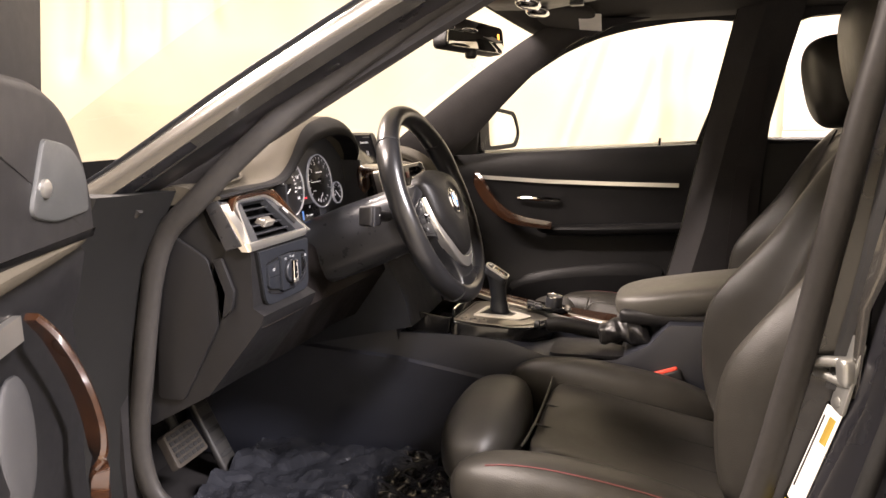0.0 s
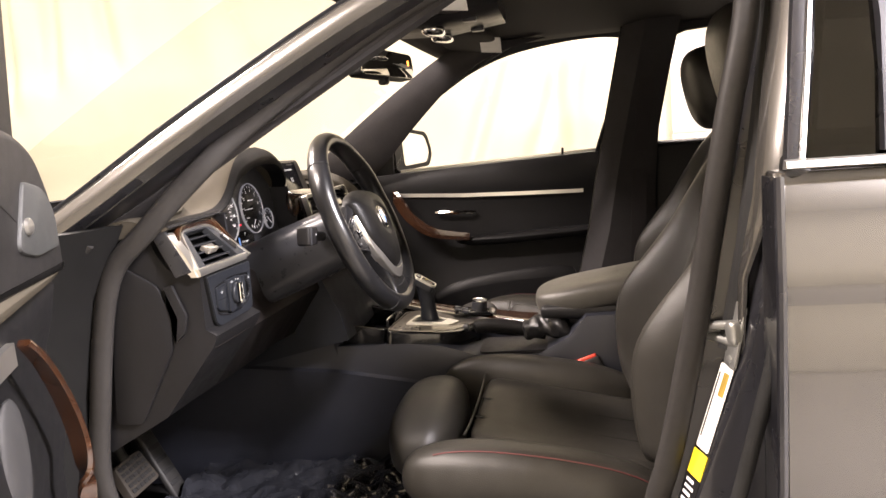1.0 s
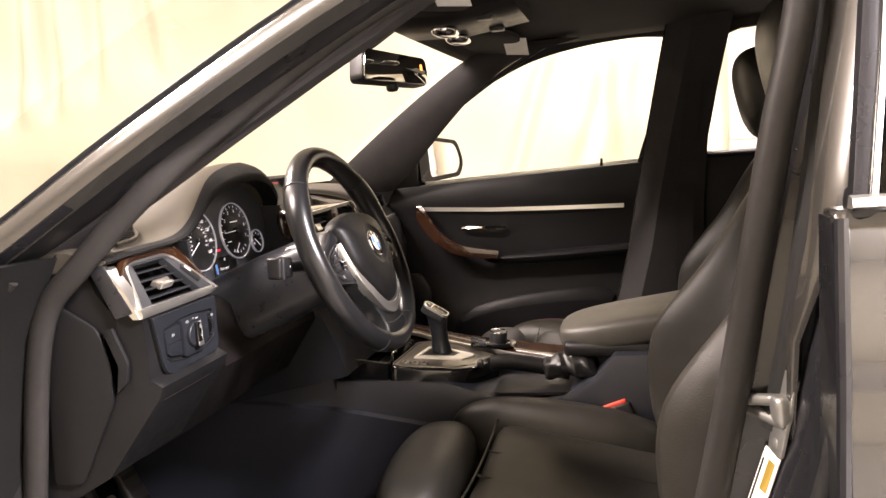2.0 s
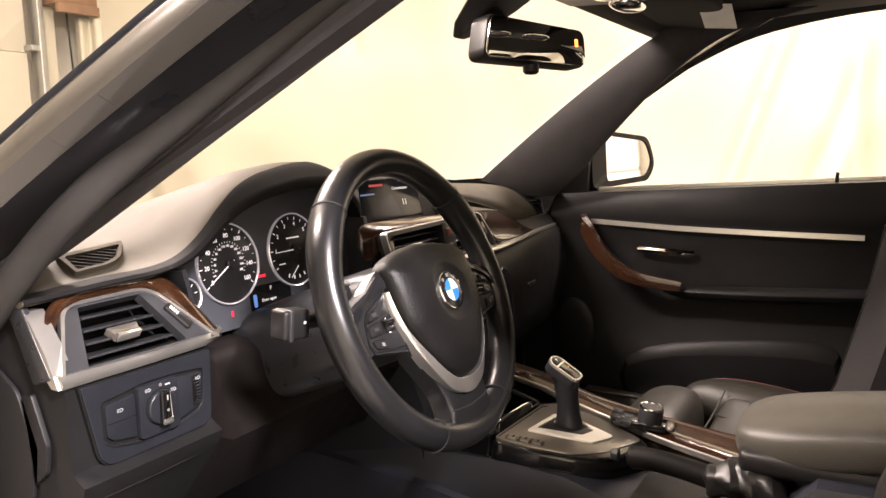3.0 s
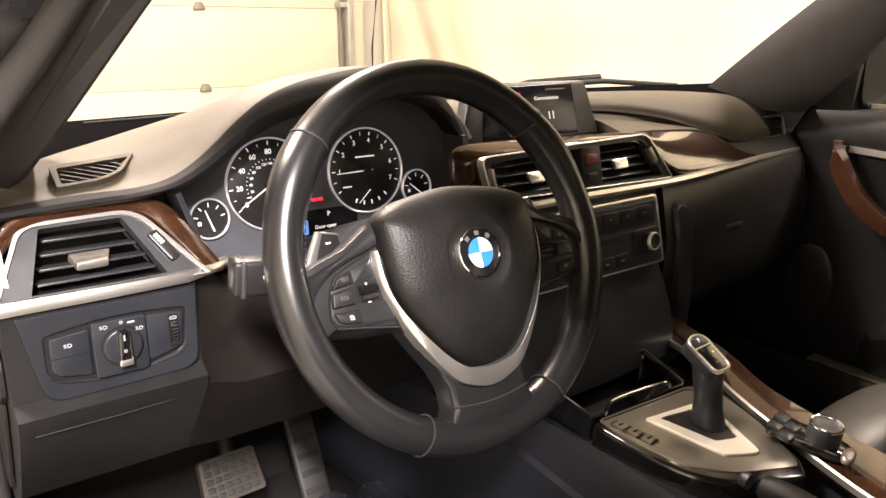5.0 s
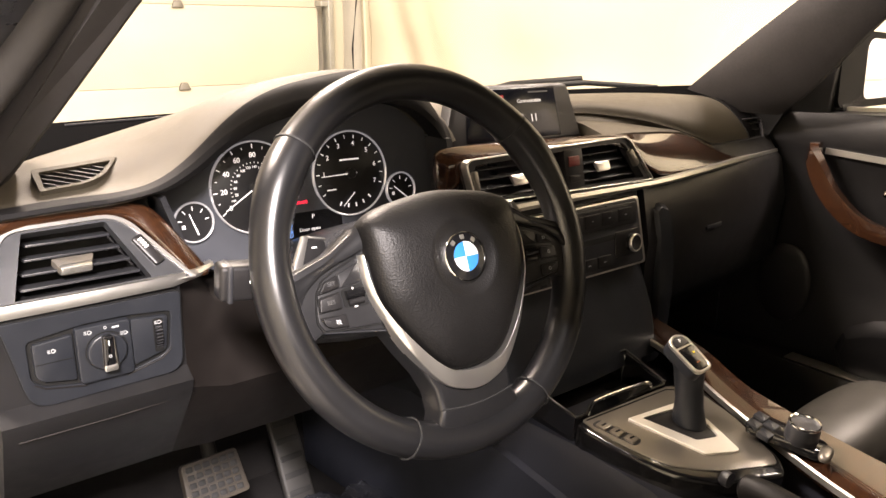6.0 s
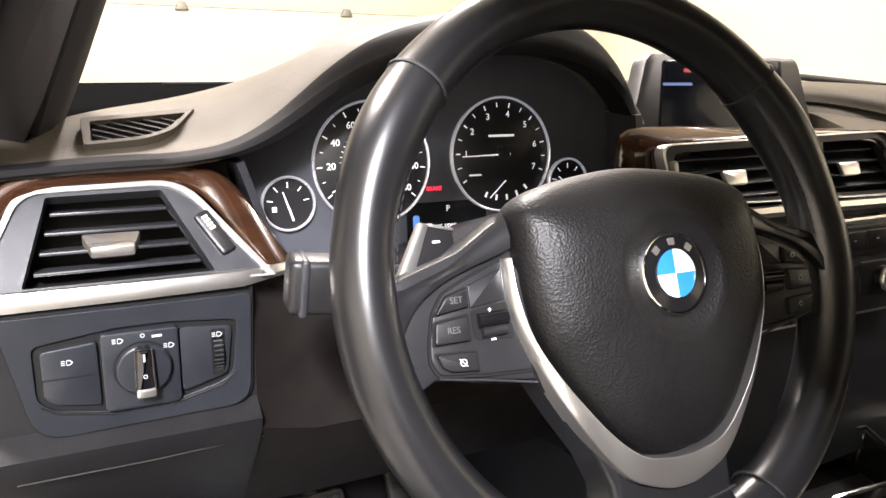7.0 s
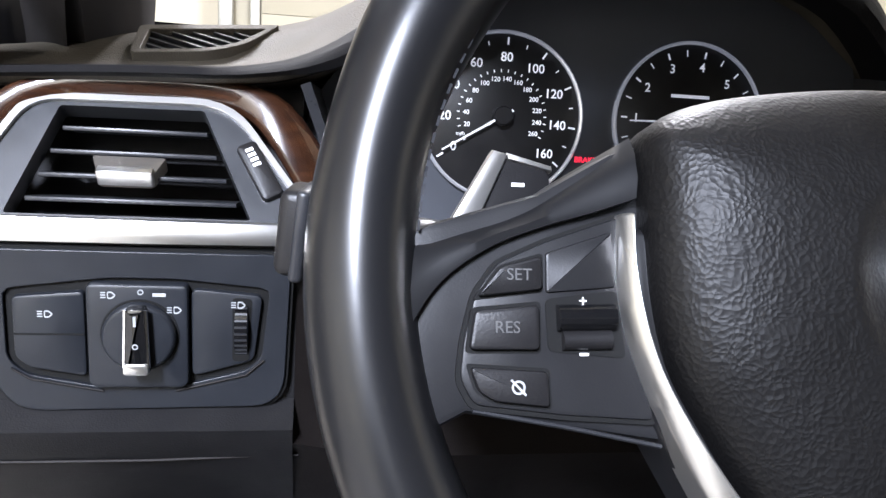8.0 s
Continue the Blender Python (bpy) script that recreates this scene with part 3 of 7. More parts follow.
    part("pillar_trim", loft([[(s * (0.70 - lean(z)), y0, z), (s * (0.64 - lean(z)), y0 - 0.06, z), (s * (0.64 - lean(z)), y1, z), (s * (0.70 - lean(z)), y1, z)] for z, y0, y1 in cp]), TRIM, car)
    JP = ((0.705, 0.004), (0.715, -0.040), (0.738, -0.050), (0.744, -0.038), (0.754, -0.036), (0.782, -0.056), (0.790, -0.072), (0.80, -0.080))
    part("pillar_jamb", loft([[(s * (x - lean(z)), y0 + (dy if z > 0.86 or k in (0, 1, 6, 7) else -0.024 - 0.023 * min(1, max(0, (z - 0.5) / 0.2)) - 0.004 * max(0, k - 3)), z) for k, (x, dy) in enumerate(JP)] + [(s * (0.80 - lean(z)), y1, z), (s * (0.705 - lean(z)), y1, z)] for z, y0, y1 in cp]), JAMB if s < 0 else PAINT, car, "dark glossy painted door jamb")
    part("outer_flange", sweep([(s * (0.823 - lean(z)), y0 - 0.070, z) for z, y0, y1 in cp], circle(0.010, 10), up=(1, 0, 0)), RUBBER, car, "black outer pillar seal")
    part("pillar_seal", sweep([(s * (0.724 - lean(z)), y0 - 0.038, z) for z, y0, y1 in cp[2:]], circle(0.011, 8), up=(1, 0, 0)), RUBBER, car)
    if s < 0:
        facing = [((0.70, -0.520), 0.12), ((0.80, -0.522), 0.25), ((0.86, -0.533), 0.6), ((0.90, -0.541), 1), ((1.0, -0.56), 1), ((1.15, -0.59), 1), ((1.30, -0.62), 1)]
        part("pillar_facing", loft([[(s * (0.745 - lean(z)), y0 - 0.0345, z), (s * (0.750 - lean(z)), y0 - 0.0315, z), (s * (0.750 + 0.030 * w - lean(z)), y0 - 0.0315 - 0.018 * w, z), (s * (0.753 + 0.030 * w - lean(z)), y0 - 0.036 - 0.020 * w, z), (s * (0.748 - lean(z)), y0 - 0.046, z)] for (z, y0), w in facing]), PAINT, car, "grey painted face of the centre pillar")
    else:
        part("frame_line", sweep([(0.698 - lean(z), y0 - 0.030, z) for z, y0, y1 in cp[3:]], circle(0.004, 8), up=(1, 0, 0)), GREYPL, car)
        corner_pts = [(0.0, 0.0), (-0.042, 0.006), (-0.026, -0.004), (-0.012, -0.016), (-0.003, -0.034), (0.006, -0.060)]
        part("frame_corner", prism([(-a, b) for a, b in corner_pts[::-1]], -0.01, 0.012, frame_of((0.62, -0.512, 1.272), (0, -1, 0), (0, 0, 1)), 0.002), RUBBER, car)
        part("window_corner", loft([[(x, y, z), (x, y, 1.33), (x + 0.03, y, 1.33), (x + 0.03, y, z)] for x, y, z in ((0.565, -0.615, 1.20), (0.565, -0.640, 1.235), (0.567, -0.662, 1.255), (0.57, -0.70, 1.268), (0.57, -0.76, 1.272), (0.57, -1.35, 1.255))]), TRIM, car, "dark trim over the rear window")

# road wheels, front grille panel and tail close the shell
for wx in (-0.76, 0.76):
    for wy in (1.05, -1.55):
        tyre = part("wheel", lathe([(0.20, -0.09), (0.305, -0.10), (0.315, -0.07), (0.315, 0.07), (0.305, 0.10), (0.20, 0.09)], pose(wx, wy, 0.315, 0, 90, 0), 40), RUBBER, car, "black tyre")
        part("rim", lathe([(0.20, -0.095), (0.19, -0.075), (0.06, -0.085), (0.0001, -0.085)], pose(wx, wy, 0.315, 0, 90 if wx < 0 else -90, 0), 32), STEEL, tyre, "silver wheel rim")
part("nose", loft([[(x, y - 0.10 * (x / 0.8) ** 2, z) for x in [0.84 * (k / 6 - 1) for k in range(13)]] for y, z in ((1.88, 0.67), (1.96, 0.60), (1.99, 0.45), (1.95, 0.25))], closed=False), PAINT, car, solid=0.02)
part("tail", loft([[(x, y, z) for x in [0.80 * (k / 6 - 1) for k in range(13)]] for y, z in ((-2.05, 0.98), (-2.10, 0.975), (-2.45, 0.95), (-2.55, 0.80), (-2.55, 0.30))], closed=False), PAINT, car, solid=0.02)
for s in (-1, 1):
    part("rear_wing", loft([[(s * x, y, z) for x, z in ((0.80, 0.94), (0.862, 0.88), (0.879, 0.70), (0.868, 0.42), (0.80, 0.30))] for y in (-1.5, -1.9, -2.3, -2.53)], closed=False), PAINT, car, solid=0.01)

rs = part("rear_screen", loft([[(x * w, y, z) for x in [0.66 * (k / 6 - 1) for k in range(13)]] for y, z, w in ((-1.70, 1.335, 0.9), (-1.88, 1.17, 0.97), (-2.06, 0.985, 1.1))], closed=False), glass_mat("rear_glass", (0.55, 0.56, 0.55)), car, "rear window glass")
rs.visible_shadow = False
# bonnet and cowl beyond the windscreen
part("cowl", loft([[(x, 0.62 + 0.13 * (1 - (x / 0.8) ** 2) + dy, z) for dy, z in ((-0.12, 0.925), (0.0, 0.92), (0.1, 0.905), (0.1, 0.86), (-0.12, 0.86))] for x in [0.8 * (k / 8 - 1) for k in range(17)]]), PLASTIC, car)
part("bonnet", loft([[(x, y, z + 0.03 * (1 - (x / 0.8) ** 2)) for x in [0.8 * (k / 8 - 1) for k in range(17)]] for y, z in ((0.74, 0.872), (1.1, 0.83), (1.6, 0.755), (1.9, 0.65))], closed=False), PAINT, car, solid=0.004)
wipe = thing("wiper", "black windscreen wiper arm lying on the cowl", "wiper", (0.3, 0.7, 0.96))
part("arm", tube([(0.24, 0.735, 0.925), (0.34, 0.70, 0.948), (0.50, 0.65, 0.957)], 0.008), PLASTIC, wipe)
part("blade", tube([(0.36, 0.675, 0.944), (0.50, 0.64, 0.950), (0.70, 0.60, 0.935)], 0.006), RUBBER, wipe)
screen_rows = []
for k in range(13):
    t = k / 12
    row = []
    for j in range(13):
        x = (0.77 - 0.13 * t) * (j / 6 - 1)
        c = 1 - (j / 6 - 1) ** 2
        row.append((x, 0.58 + 0.14 * c - t * (0.53 + 0.1 * c), 0.918 + 0.36 * t + 0.04 * t * (1 - t) + 0.02 * c * t))
    screen_rows.append(row)
ws = part("windscreen", loft(screen_rows, closed=False), GLASS, car, "clear windscreen glass")
ws.visible_shadow = False

# ---- dashboard ----
dash = thing("dashboard", "dark soft-touch car dashboard with walnut and silver trim", "dashboard", (0, 0.4, 0.6))
TOP = [(-0.72, [(0.236, 0.902), (0.265, 0.903), (0.285, 0.912), (0.31, 0.912), (0.34, 0.902)]),
       (-0.64, [(0.230, 0.908), (0.270, 0.910), (0.305, 0.926), (0.355, 0.931), (0.400, 0.922)]),
       (-0.565, [(0.226, 0.910), (0.270, 0.9135), (0.310, 0.932), (0.40, 0.938), (0.476, 0.926)]),
       (-0.53, [(0.228, 0.920), (0.250, 0.933), (0.302, 0.947), (0.41, 0.946), (0.503, 0.930)]),
       (-0.475, [(0.234, 0.963), (0.250, 0.978), (0.30, 0.983), (0.42, 0.960), (0.55, 0.933)]),
       (-0.42, [(0.236, 0.985), (0.254, 1.000), (0.30, 1.003), (0.42, 0.972), (0.56, 0.935)]),
       (-0.33, [(0.236, 0.997), (0.255, 1.012), (0.30, 1.015), (0.42, 0.980), (0.57, 0.937)]),
       (-0.26, [(0.238, 0.993), (0.256, 1.009), (0.30, 1.012), (0.42, 0.978), (0.58, 0.938)]),
       (-0.205, [(0.244, 0.965), (0.262, 0.983), (0.30, 0.992), (0.42, 0.970), (0.58, 0.938)]),
       (-0.175, [(0.252, 0.925), (0.270, 0.945), (0.31, 0.963), (0.42, 0.962), (0.58, 0.938)]),
       (-0.14, [(0.315, 0.915), (0.325, 0.930), (0.35, 0.943), (0.42, 0.953), (0.58, 0.938)]),
       (0.10, [(0.348, 0.935), (0.353, 0.944), (0.372, 0.951), (0.43, 0.954), (0.58, 0.938)]),
       (0.157, [(0.345, 0.937), (0.350, 0.946), (0.37, 0.952), (0.43, 0.954), (0.58, 0.938)]),
       (0.225, [(0.335, 0.929), (0.340, 0.941), (0.37, 0.950), (0.43, 0.953), (0.58, 0.938)]),
       (0.306, [(0.322, 0.916), (0.327, 0.930), (0.36, 0.946), (0.43, 0.951), (0.57, 0.936)]),
       (0.40, [(0.312, 0.891), (0.317, 0.910), (0.36, 0.939), (0.43, 0.948), (0.56, 0.932)]),
       (0.503, [(0.308, 0.859), (0.314, 0.889), (0.36, 0.930), (0.43, 0.942), (0.54, 0.928)]),
       (0.625, [(0.315, 0.834), (0.322, 0.868), (0.37, 0.912), (0.43, 0.932), (0.52, 0.922)]),
       (0.71, [(0.332, 0.830), (0.340, 0.856), (0.38, 0.898), (0.43, 0.918), (0.49, 0.912)])]
xs = [x for x, _ in TOP]


def top_line(x):
    i = max(k for k in range(len(xs) - 1) if xs[k] <= x + 1e-9) if x < xs[-1] else len(xs) - 2
    t = (x - xs[i]) / (xs[i + 1] - xs[i])
    return [(a[0] + (b[0] - a[0]) * t, a[1] + (b[1] - a[1]) * t) for a, b in zip(TOP[i][1], TOP[i + 1][1])]


def top_at(x):
    """The dash top's profile at x, rounded along the dash."""
    near = [top_line(min(0.71, max(-0.72, x + d))) for d in (-0.028, -0.014, 0, 0.014, 0.028)]
    return [(sum(p[i][0] for p in near) / 5, sum(p[i][1] for p in near) / 5) for i in range(5)]


rings = []
for k in range(101):
    x = -0.72 + 1.43 * k / 100
    p = smoothed([(y, z, 0) for y, z in top_at(x)], 5)
    lip = p[0]
    ring = [(x, lip.x + 0.004, lip.y - 0.006), (x, lip.x - 0.001, lip.y - 0.003)] + [(x, q.x, q.y) for q in p]
    rings.append(ring + [(x, p[-1].x, 0.86), (x, 0.36, min(lip.y - 0.03, 0.93)), (x, 0.33, lip.y - 0.016)])
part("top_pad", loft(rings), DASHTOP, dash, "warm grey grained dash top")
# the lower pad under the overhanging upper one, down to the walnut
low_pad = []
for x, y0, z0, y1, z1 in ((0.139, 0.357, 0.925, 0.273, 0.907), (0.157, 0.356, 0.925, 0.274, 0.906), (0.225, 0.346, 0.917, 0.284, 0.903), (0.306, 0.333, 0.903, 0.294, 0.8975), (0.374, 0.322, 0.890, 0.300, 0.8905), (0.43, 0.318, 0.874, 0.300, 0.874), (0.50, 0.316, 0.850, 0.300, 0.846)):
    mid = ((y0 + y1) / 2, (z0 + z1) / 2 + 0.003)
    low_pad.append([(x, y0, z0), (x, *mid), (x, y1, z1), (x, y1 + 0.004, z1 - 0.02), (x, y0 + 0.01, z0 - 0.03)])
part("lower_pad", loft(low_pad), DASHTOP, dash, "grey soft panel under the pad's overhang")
# the darker band along the dial hood's edge, wider over its crown than beside it
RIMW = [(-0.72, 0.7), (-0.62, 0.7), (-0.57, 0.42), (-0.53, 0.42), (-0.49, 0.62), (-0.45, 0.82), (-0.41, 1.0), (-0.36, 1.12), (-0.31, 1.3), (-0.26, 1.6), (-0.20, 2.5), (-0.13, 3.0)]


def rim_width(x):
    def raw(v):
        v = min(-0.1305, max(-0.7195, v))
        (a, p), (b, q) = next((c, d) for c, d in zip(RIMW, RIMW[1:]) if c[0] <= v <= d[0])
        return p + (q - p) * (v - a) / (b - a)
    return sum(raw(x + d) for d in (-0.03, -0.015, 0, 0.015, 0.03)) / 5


rim_rows = []
for k in range(89):
    x = -0.719 + 0.588 * k / 88
    p = smoothed([(y, z, 0) for y, z in top_at(x)], 8)
    w = rim_width(x)
    thk = 0.005 + 0.010 * min(1, max(0, (x + 0.56) / 0.06))
    row = []
    for i in range(13):
        u = min(w * 8 * i / 12, len(p) - 1.01)
        a, b = p[int(u)], p[int(u) + 1]
        q, d = a + (b - a) * (u - int(u)), (b - a).normalized()
        row.append(Vector((x, q.x - d.y * 0.0014, q.y + d.x * 0.0014)))
    rim_rows.append([(x, p[0].x + 0.03, p[0].y - thk), (x, p[0].x - 0.001, p[0].y - thk + 0.001), (x, p[0].x - 0.0035, p[0].y - 0.4 * thk)] + row + [row[-1] + Vector((0, 0.001, -0.004)), (x, p[0].x + 0.02, p[0].y - 0.008)])
part("hood_rim", loft(rim_rows), HOOD, dash, "darker band along the dial hood's front edge")
end_rows = []
for k in range(9):
    x = 0.632 + 0.0795 * k / 8
    p = smoothed([(y, z, 0) for y, z in top_at(min(x, 0.709))], 6)
    row = []
    for a, b in zip(p, p[1:]):
        d = (b - a).normalized()
        row.append(Vector((x, a.x - d.y * 0.0016, a.y + d.x * 0.0016)))
    end_rows.append([(x, p[0].x + 0.02, p[0].y - 0.008), (x, p[0].x - 0.002, p[0].y - 0.004)] + row + [(x, p[-1].x, p[-1].y - 0.01)])
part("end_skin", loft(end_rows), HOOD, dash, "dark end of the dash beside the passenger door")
# black band at the foot of the windscreen
part("screen_band", loft([[(x, y + 0.10 * (1 - (x / 0.76) ** 2), z) for y, z in ((0.36, 0.90), (0.376, 0.920 + 0.010 * (1 - (x / 0.76) ** 2)), (0.46, 0.940), (0.53, 0.9425), (0.61, 0.90))] for x in [0.76 * (k / 12 - 1) for k in range(25)]]), FRIT, dash, "black band at the windscreen's foot")
part("band_seam", tube([(x, 0.49 + 0.10 * (1 - (x / 0.76) ** 2), 0.9435) for x in [-0.56 + 0.03 * k for k in range(8)]], 0.0012, n=6), GREYPL, dash)


def face(stations, name, material, label=""):
    return part(name, loft([[(x, y, z) for y, z in prof] for x, prof in stations]), material, dash, label)


# driver's knee panel and the band behind the wheel
face([(x, [(0.275 + a, 0.900), (0.262, 0.86), (0.245, 0.838), (0.1965, 0.832), (0.1965, 0.745), (0.180, 0.735), (0.186, 0.72), (0.275 + b, 0.61), (0.375, 0.555), (0.5, 0.555), (0.5, 0.90), (0.30, 0.90)]) for x, a, b in ((-0.712, 0, 0), (-0.62, -0.004, 0), (-0.548, -0.006, 0))], "knee_panel", SOFT, "dark grey lower dash panel")
face([(-0.548, [(0.232, 0.86), (0.210, 0.83), (0.1965, 0.80), (0.1965, 0.745), (0.185, 0.725), (0.275, 0.61), (0.375, 0.555), (0.5, 0.555), (0.5, 0.86)]),
      (-0.50, [(0.285, 0.802), (0.255, 0.800), (0.235, 0.786), (0.225, 0.745), (0.215, 0.70), (0.285, 0.60), (0.375, 0.55), (0.5, 0.55), (0.5, 0.835)]),
      (-0.20, [(0.285, 0.802), (0.255, 0.800), (0.235, 0.786), (0.225, 0.745), (0.215, 0.70), (0.285, 0.60), (0.375, 0.55), (0.5, 0.55), (0.5, 0.83)]),
      (-0.16, [(0.255, 0.83), (0.235, 0.815), (0.225, 0.79), (0.215, 0.745), (0.205, 0.70), (0.275, 0.60), (0.375, 0.55), (0.5, 0.55), (0.5, 0.83)])], "column_panel", KNEE)
# centre stack
face([(x, [(0.30, 0.895), (0.262 + d, 0.89), (0.255 + d, 0.845), (0.213 + d, 0.835), (0.199 + d, 0.715), (0.165 + d, 0.64), (0.15 + d, 0.58), (0.5, 0.5), (0.5, 0.895)]) for x, d in ((-0.165, 0.0), (0.0, 0.0), (0.165, 0.012), (0.19, 0.03))], "centre_panel", SWITCH)
part("stack_cheek", loft([[(x0, 0.235, z), (x0 + 0.006, y, z), (x1 - 0.008, y - 0.002, z), (x1, y + 0.012, z), (x1, 0.33, z), (x0, 0.33, z)] for z, x0, x1, y in ((0.815, 0.198, 0.248, 0.202), (0.70, 0.216, 0.270, 0.205), (0.60, 0.232, 0.288, 0.215), (0.48, 0.252, 0.308, 0.24))]), SWITCH, dash, "blue-grey trim beside the centre stack", sub=1)
# passenger side
face([(x, [(0.292 + d, z + 0.03), (0.268 + d, z), (0.258 + d, z - 0.01), (0.24 + d, 0.74), (0.25 + d, 0.62), (0.33 + d, 0.54), (0.6, 0.5), (0.6, z + 0.04)]) for x, d, z in ((0.19, -0.03, 0.83), (0.30, -0.012, 0.83), (0.45, 0.0, 0.83), (0.60, 0.012, 0.828), (0.71, 0.03, 0.826))], "glovebox_panel", PLASTIC, "black glovebox side of the dash")
part("glovebox_latch", prism(rounded([(-0.026, -0.004), (0.026, -0.004), (0.026, 0.004), (-0.026, 0.004)], 0.003), -0.004, 0.004, frame_of((0.41, 0.2385, 0.729), (1, 0.09, 0), (0, 0.12, 1)), 0.0015), GREYPL, dash)


# end cap of the dash beside the driver's door
cap_m = frame_of((-0.7135, 0, 0), (0, -1, 0), (0, 0, 1))
flip = lambda pts: [(-y, z) for y, z in pts]
part("end_cap", prism(rounded(flip([(0.240, 0.898), (0.204, 0.834), (0.232, 0.826), (0.262, 0.890)]), 0.003, 3), 0, 0.006, cap_m, 0.002), GREYPL, dash, "dark grey dash end cap")
part("end_fillet", prism(rounded(flip([(0.256, 0.812), (0.240, 0.816), (0.222, 0.769), (0.227, 0.742), (0.245, 0.727), (0.238, 0.765)]), 0.003, 3), 0, 0.005, cap_m, 0.002), SOFT, dash)
part("end_panel", prism(rounded(flip([(0.340, 0.86), (0.264, 0.815), (0.247, 0.765), (0.252, 0.715), (0.315, 0.60), (0.36, 0.60)]), 0.01, 3), 0, 0.004, cap_m, 0.002), SOFT, dash)

# ---- trim along the dash ----
FV = frame_of((0, 0.1925, 0), (1, 0, 0), (0, 0, 1))          # upright face of the light panel, local (x, z)
A, B = Vector((-0.62, 0.2, 0.838)), Vector((-0.62, 0.237, 0.889))
VENT = frame_of(A, (1, 0, 0), B - A)                           # the tilted face of the outer vent
vent = thing("outer_air_vent", "black slatted air vent in a satin silver frame", "air vent", (-0.62, 0.2, 0.84))
outer = rounded([(-0.096, -0.008), (-0.064, 0.066), (0.036, 0.068), (0.088, -0.008)], [0.001, 0.014, 0.02, 0.001], 5)
inner = rounded([(-0.078, -0.002), (-0.052, 0.057), (0.030, 0.058), (0.074, -0.002)], [0.001, 0.01, 0.016, 0.001], 5)
hole = rounded([(-0.065, 0.0), (-0.048, 0.0605), (0.022, 0.0615), (0.049, 0.0)], 0.002, 5)


def ring_plate(outline, cut, w0, w1, m):
    """A flat frame between two outlines with as many points each."""
    rings = []
    for poly, w in ((outline, w0), (outline, w1), (cut, w1), (cut, w0)):
        rings.append([m @ Vector((x, y, w)) for x, y in poly])
    return loft(rings, loop=True, caps=False)


part("silver_frame", ring_plate(outer, [(x * 0.955 - 0.0003, y * 0.93 + 0.001) for x, y in outer], -0.004, 0.0035, VENT), SATIN, vent, "satin silver vent frame", bevel=0.0015)
part("fascia", ring_plate([(x * 0.955 - 0.0003, y * 0.93 + 0.001) for x, y in outer], hole, -0.01, 0.001, VENT), FASCIA, vent, "grey vent surround")
# near-black sheet behind the slats, the duct's shade put into its colour
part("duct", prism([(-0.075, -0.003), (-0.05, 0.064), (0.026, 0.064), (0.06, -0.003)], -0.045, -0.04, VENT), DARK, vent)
for k in range(4):
    v = 0.0135 + 0.0133 * k
    half = (0.062 - 0.29 * v, 0.047 - 0.43 * v)
    m = VENT @ pose(0, v, -0.010, 28, 0, 0)
    part("slat", prism([(-half[0], -0.0012), (half[1], -0.0012), (half[1], 0.0012), (-half[0], 0.0012)], -0.018, 0.008, m, 0.001), GREYPL, vent)
m = VENT @ pose(-0.012, 0.0255, -0.002, -20, 0, 0) @ Matrix.Diagonal((1.15, 0.85, 1, 1))
part("tab", prism(rounded([(-0.011, -0.008), (0.011, -0.008), (0.0155, 0.009), (-0.0155, 0.009)], 0.002), -0.004, 0.004, m, 0.001), PLATE, vent)
part("tab_lip", prism(rounded([(-0.0115, -0.009), (0.0115, -0.009), (0.0115, -0.003), (-0.0115, -0.003)], 0.001), -0.002, 0.0065, m, 0.001), SATIN, vent)
m = VENT @ pose(0.052, 0.027, 0.001, 0, 0, 28)
part("thumb_wheel", prism(rounded([(-0.0055, -0.017), (0.0055, -0.017), (0.0055, 0.017), (-0.0055, 0.017)], 0.003), -0.003, 0.004, m, 0.002), PLASTIC, vent)
for k in range(4):
    part("wheel_mark", bar(-0.002, 0.002, 0.002 + 0.003 * k, 0.0038 + 0.003 * k, m @ pose(0, 0, 0.0041)), WHITE, vent)

# silver bar under the vent, its broad outer end, and walnut over it
part("silver_bar", loft([[(x, y + 0.004, z0), (x, y - 0.003, z0 + 0.001), (x, y - 0.004, (z0 + z1) / 2), (x, y - 0.001, z1), (x, y + 0.008, z1)] for x, y, z0, z1 in ((-0.717, 0.1955, 0.8255, 0.838), (-0.62, 0.193, 0.8265, 0.838), (-0.555, 0.194, 0.827, 0.838), (-0.525, 0.205, 0.829, 0.8375), (-0.505, 0.222, 0.8305, 0.836))]), SATIN, dash, "satin silver dash bar")
part("silver_end", loft([[(-0.7185, y0, z), (-0.7185, y1, z), (-0.704, y1 - 0.004, z), (-0.7, y0 - 0.001, z)] for z, y0, y1 in ((0.826, 0.196, 0.206), (0.86, 0.213, 0.235), (0.885, 0.231, 0.25), (0.893, 0.238, 0.252))]), SATIN, dash, "broad satin silver end of the trim")
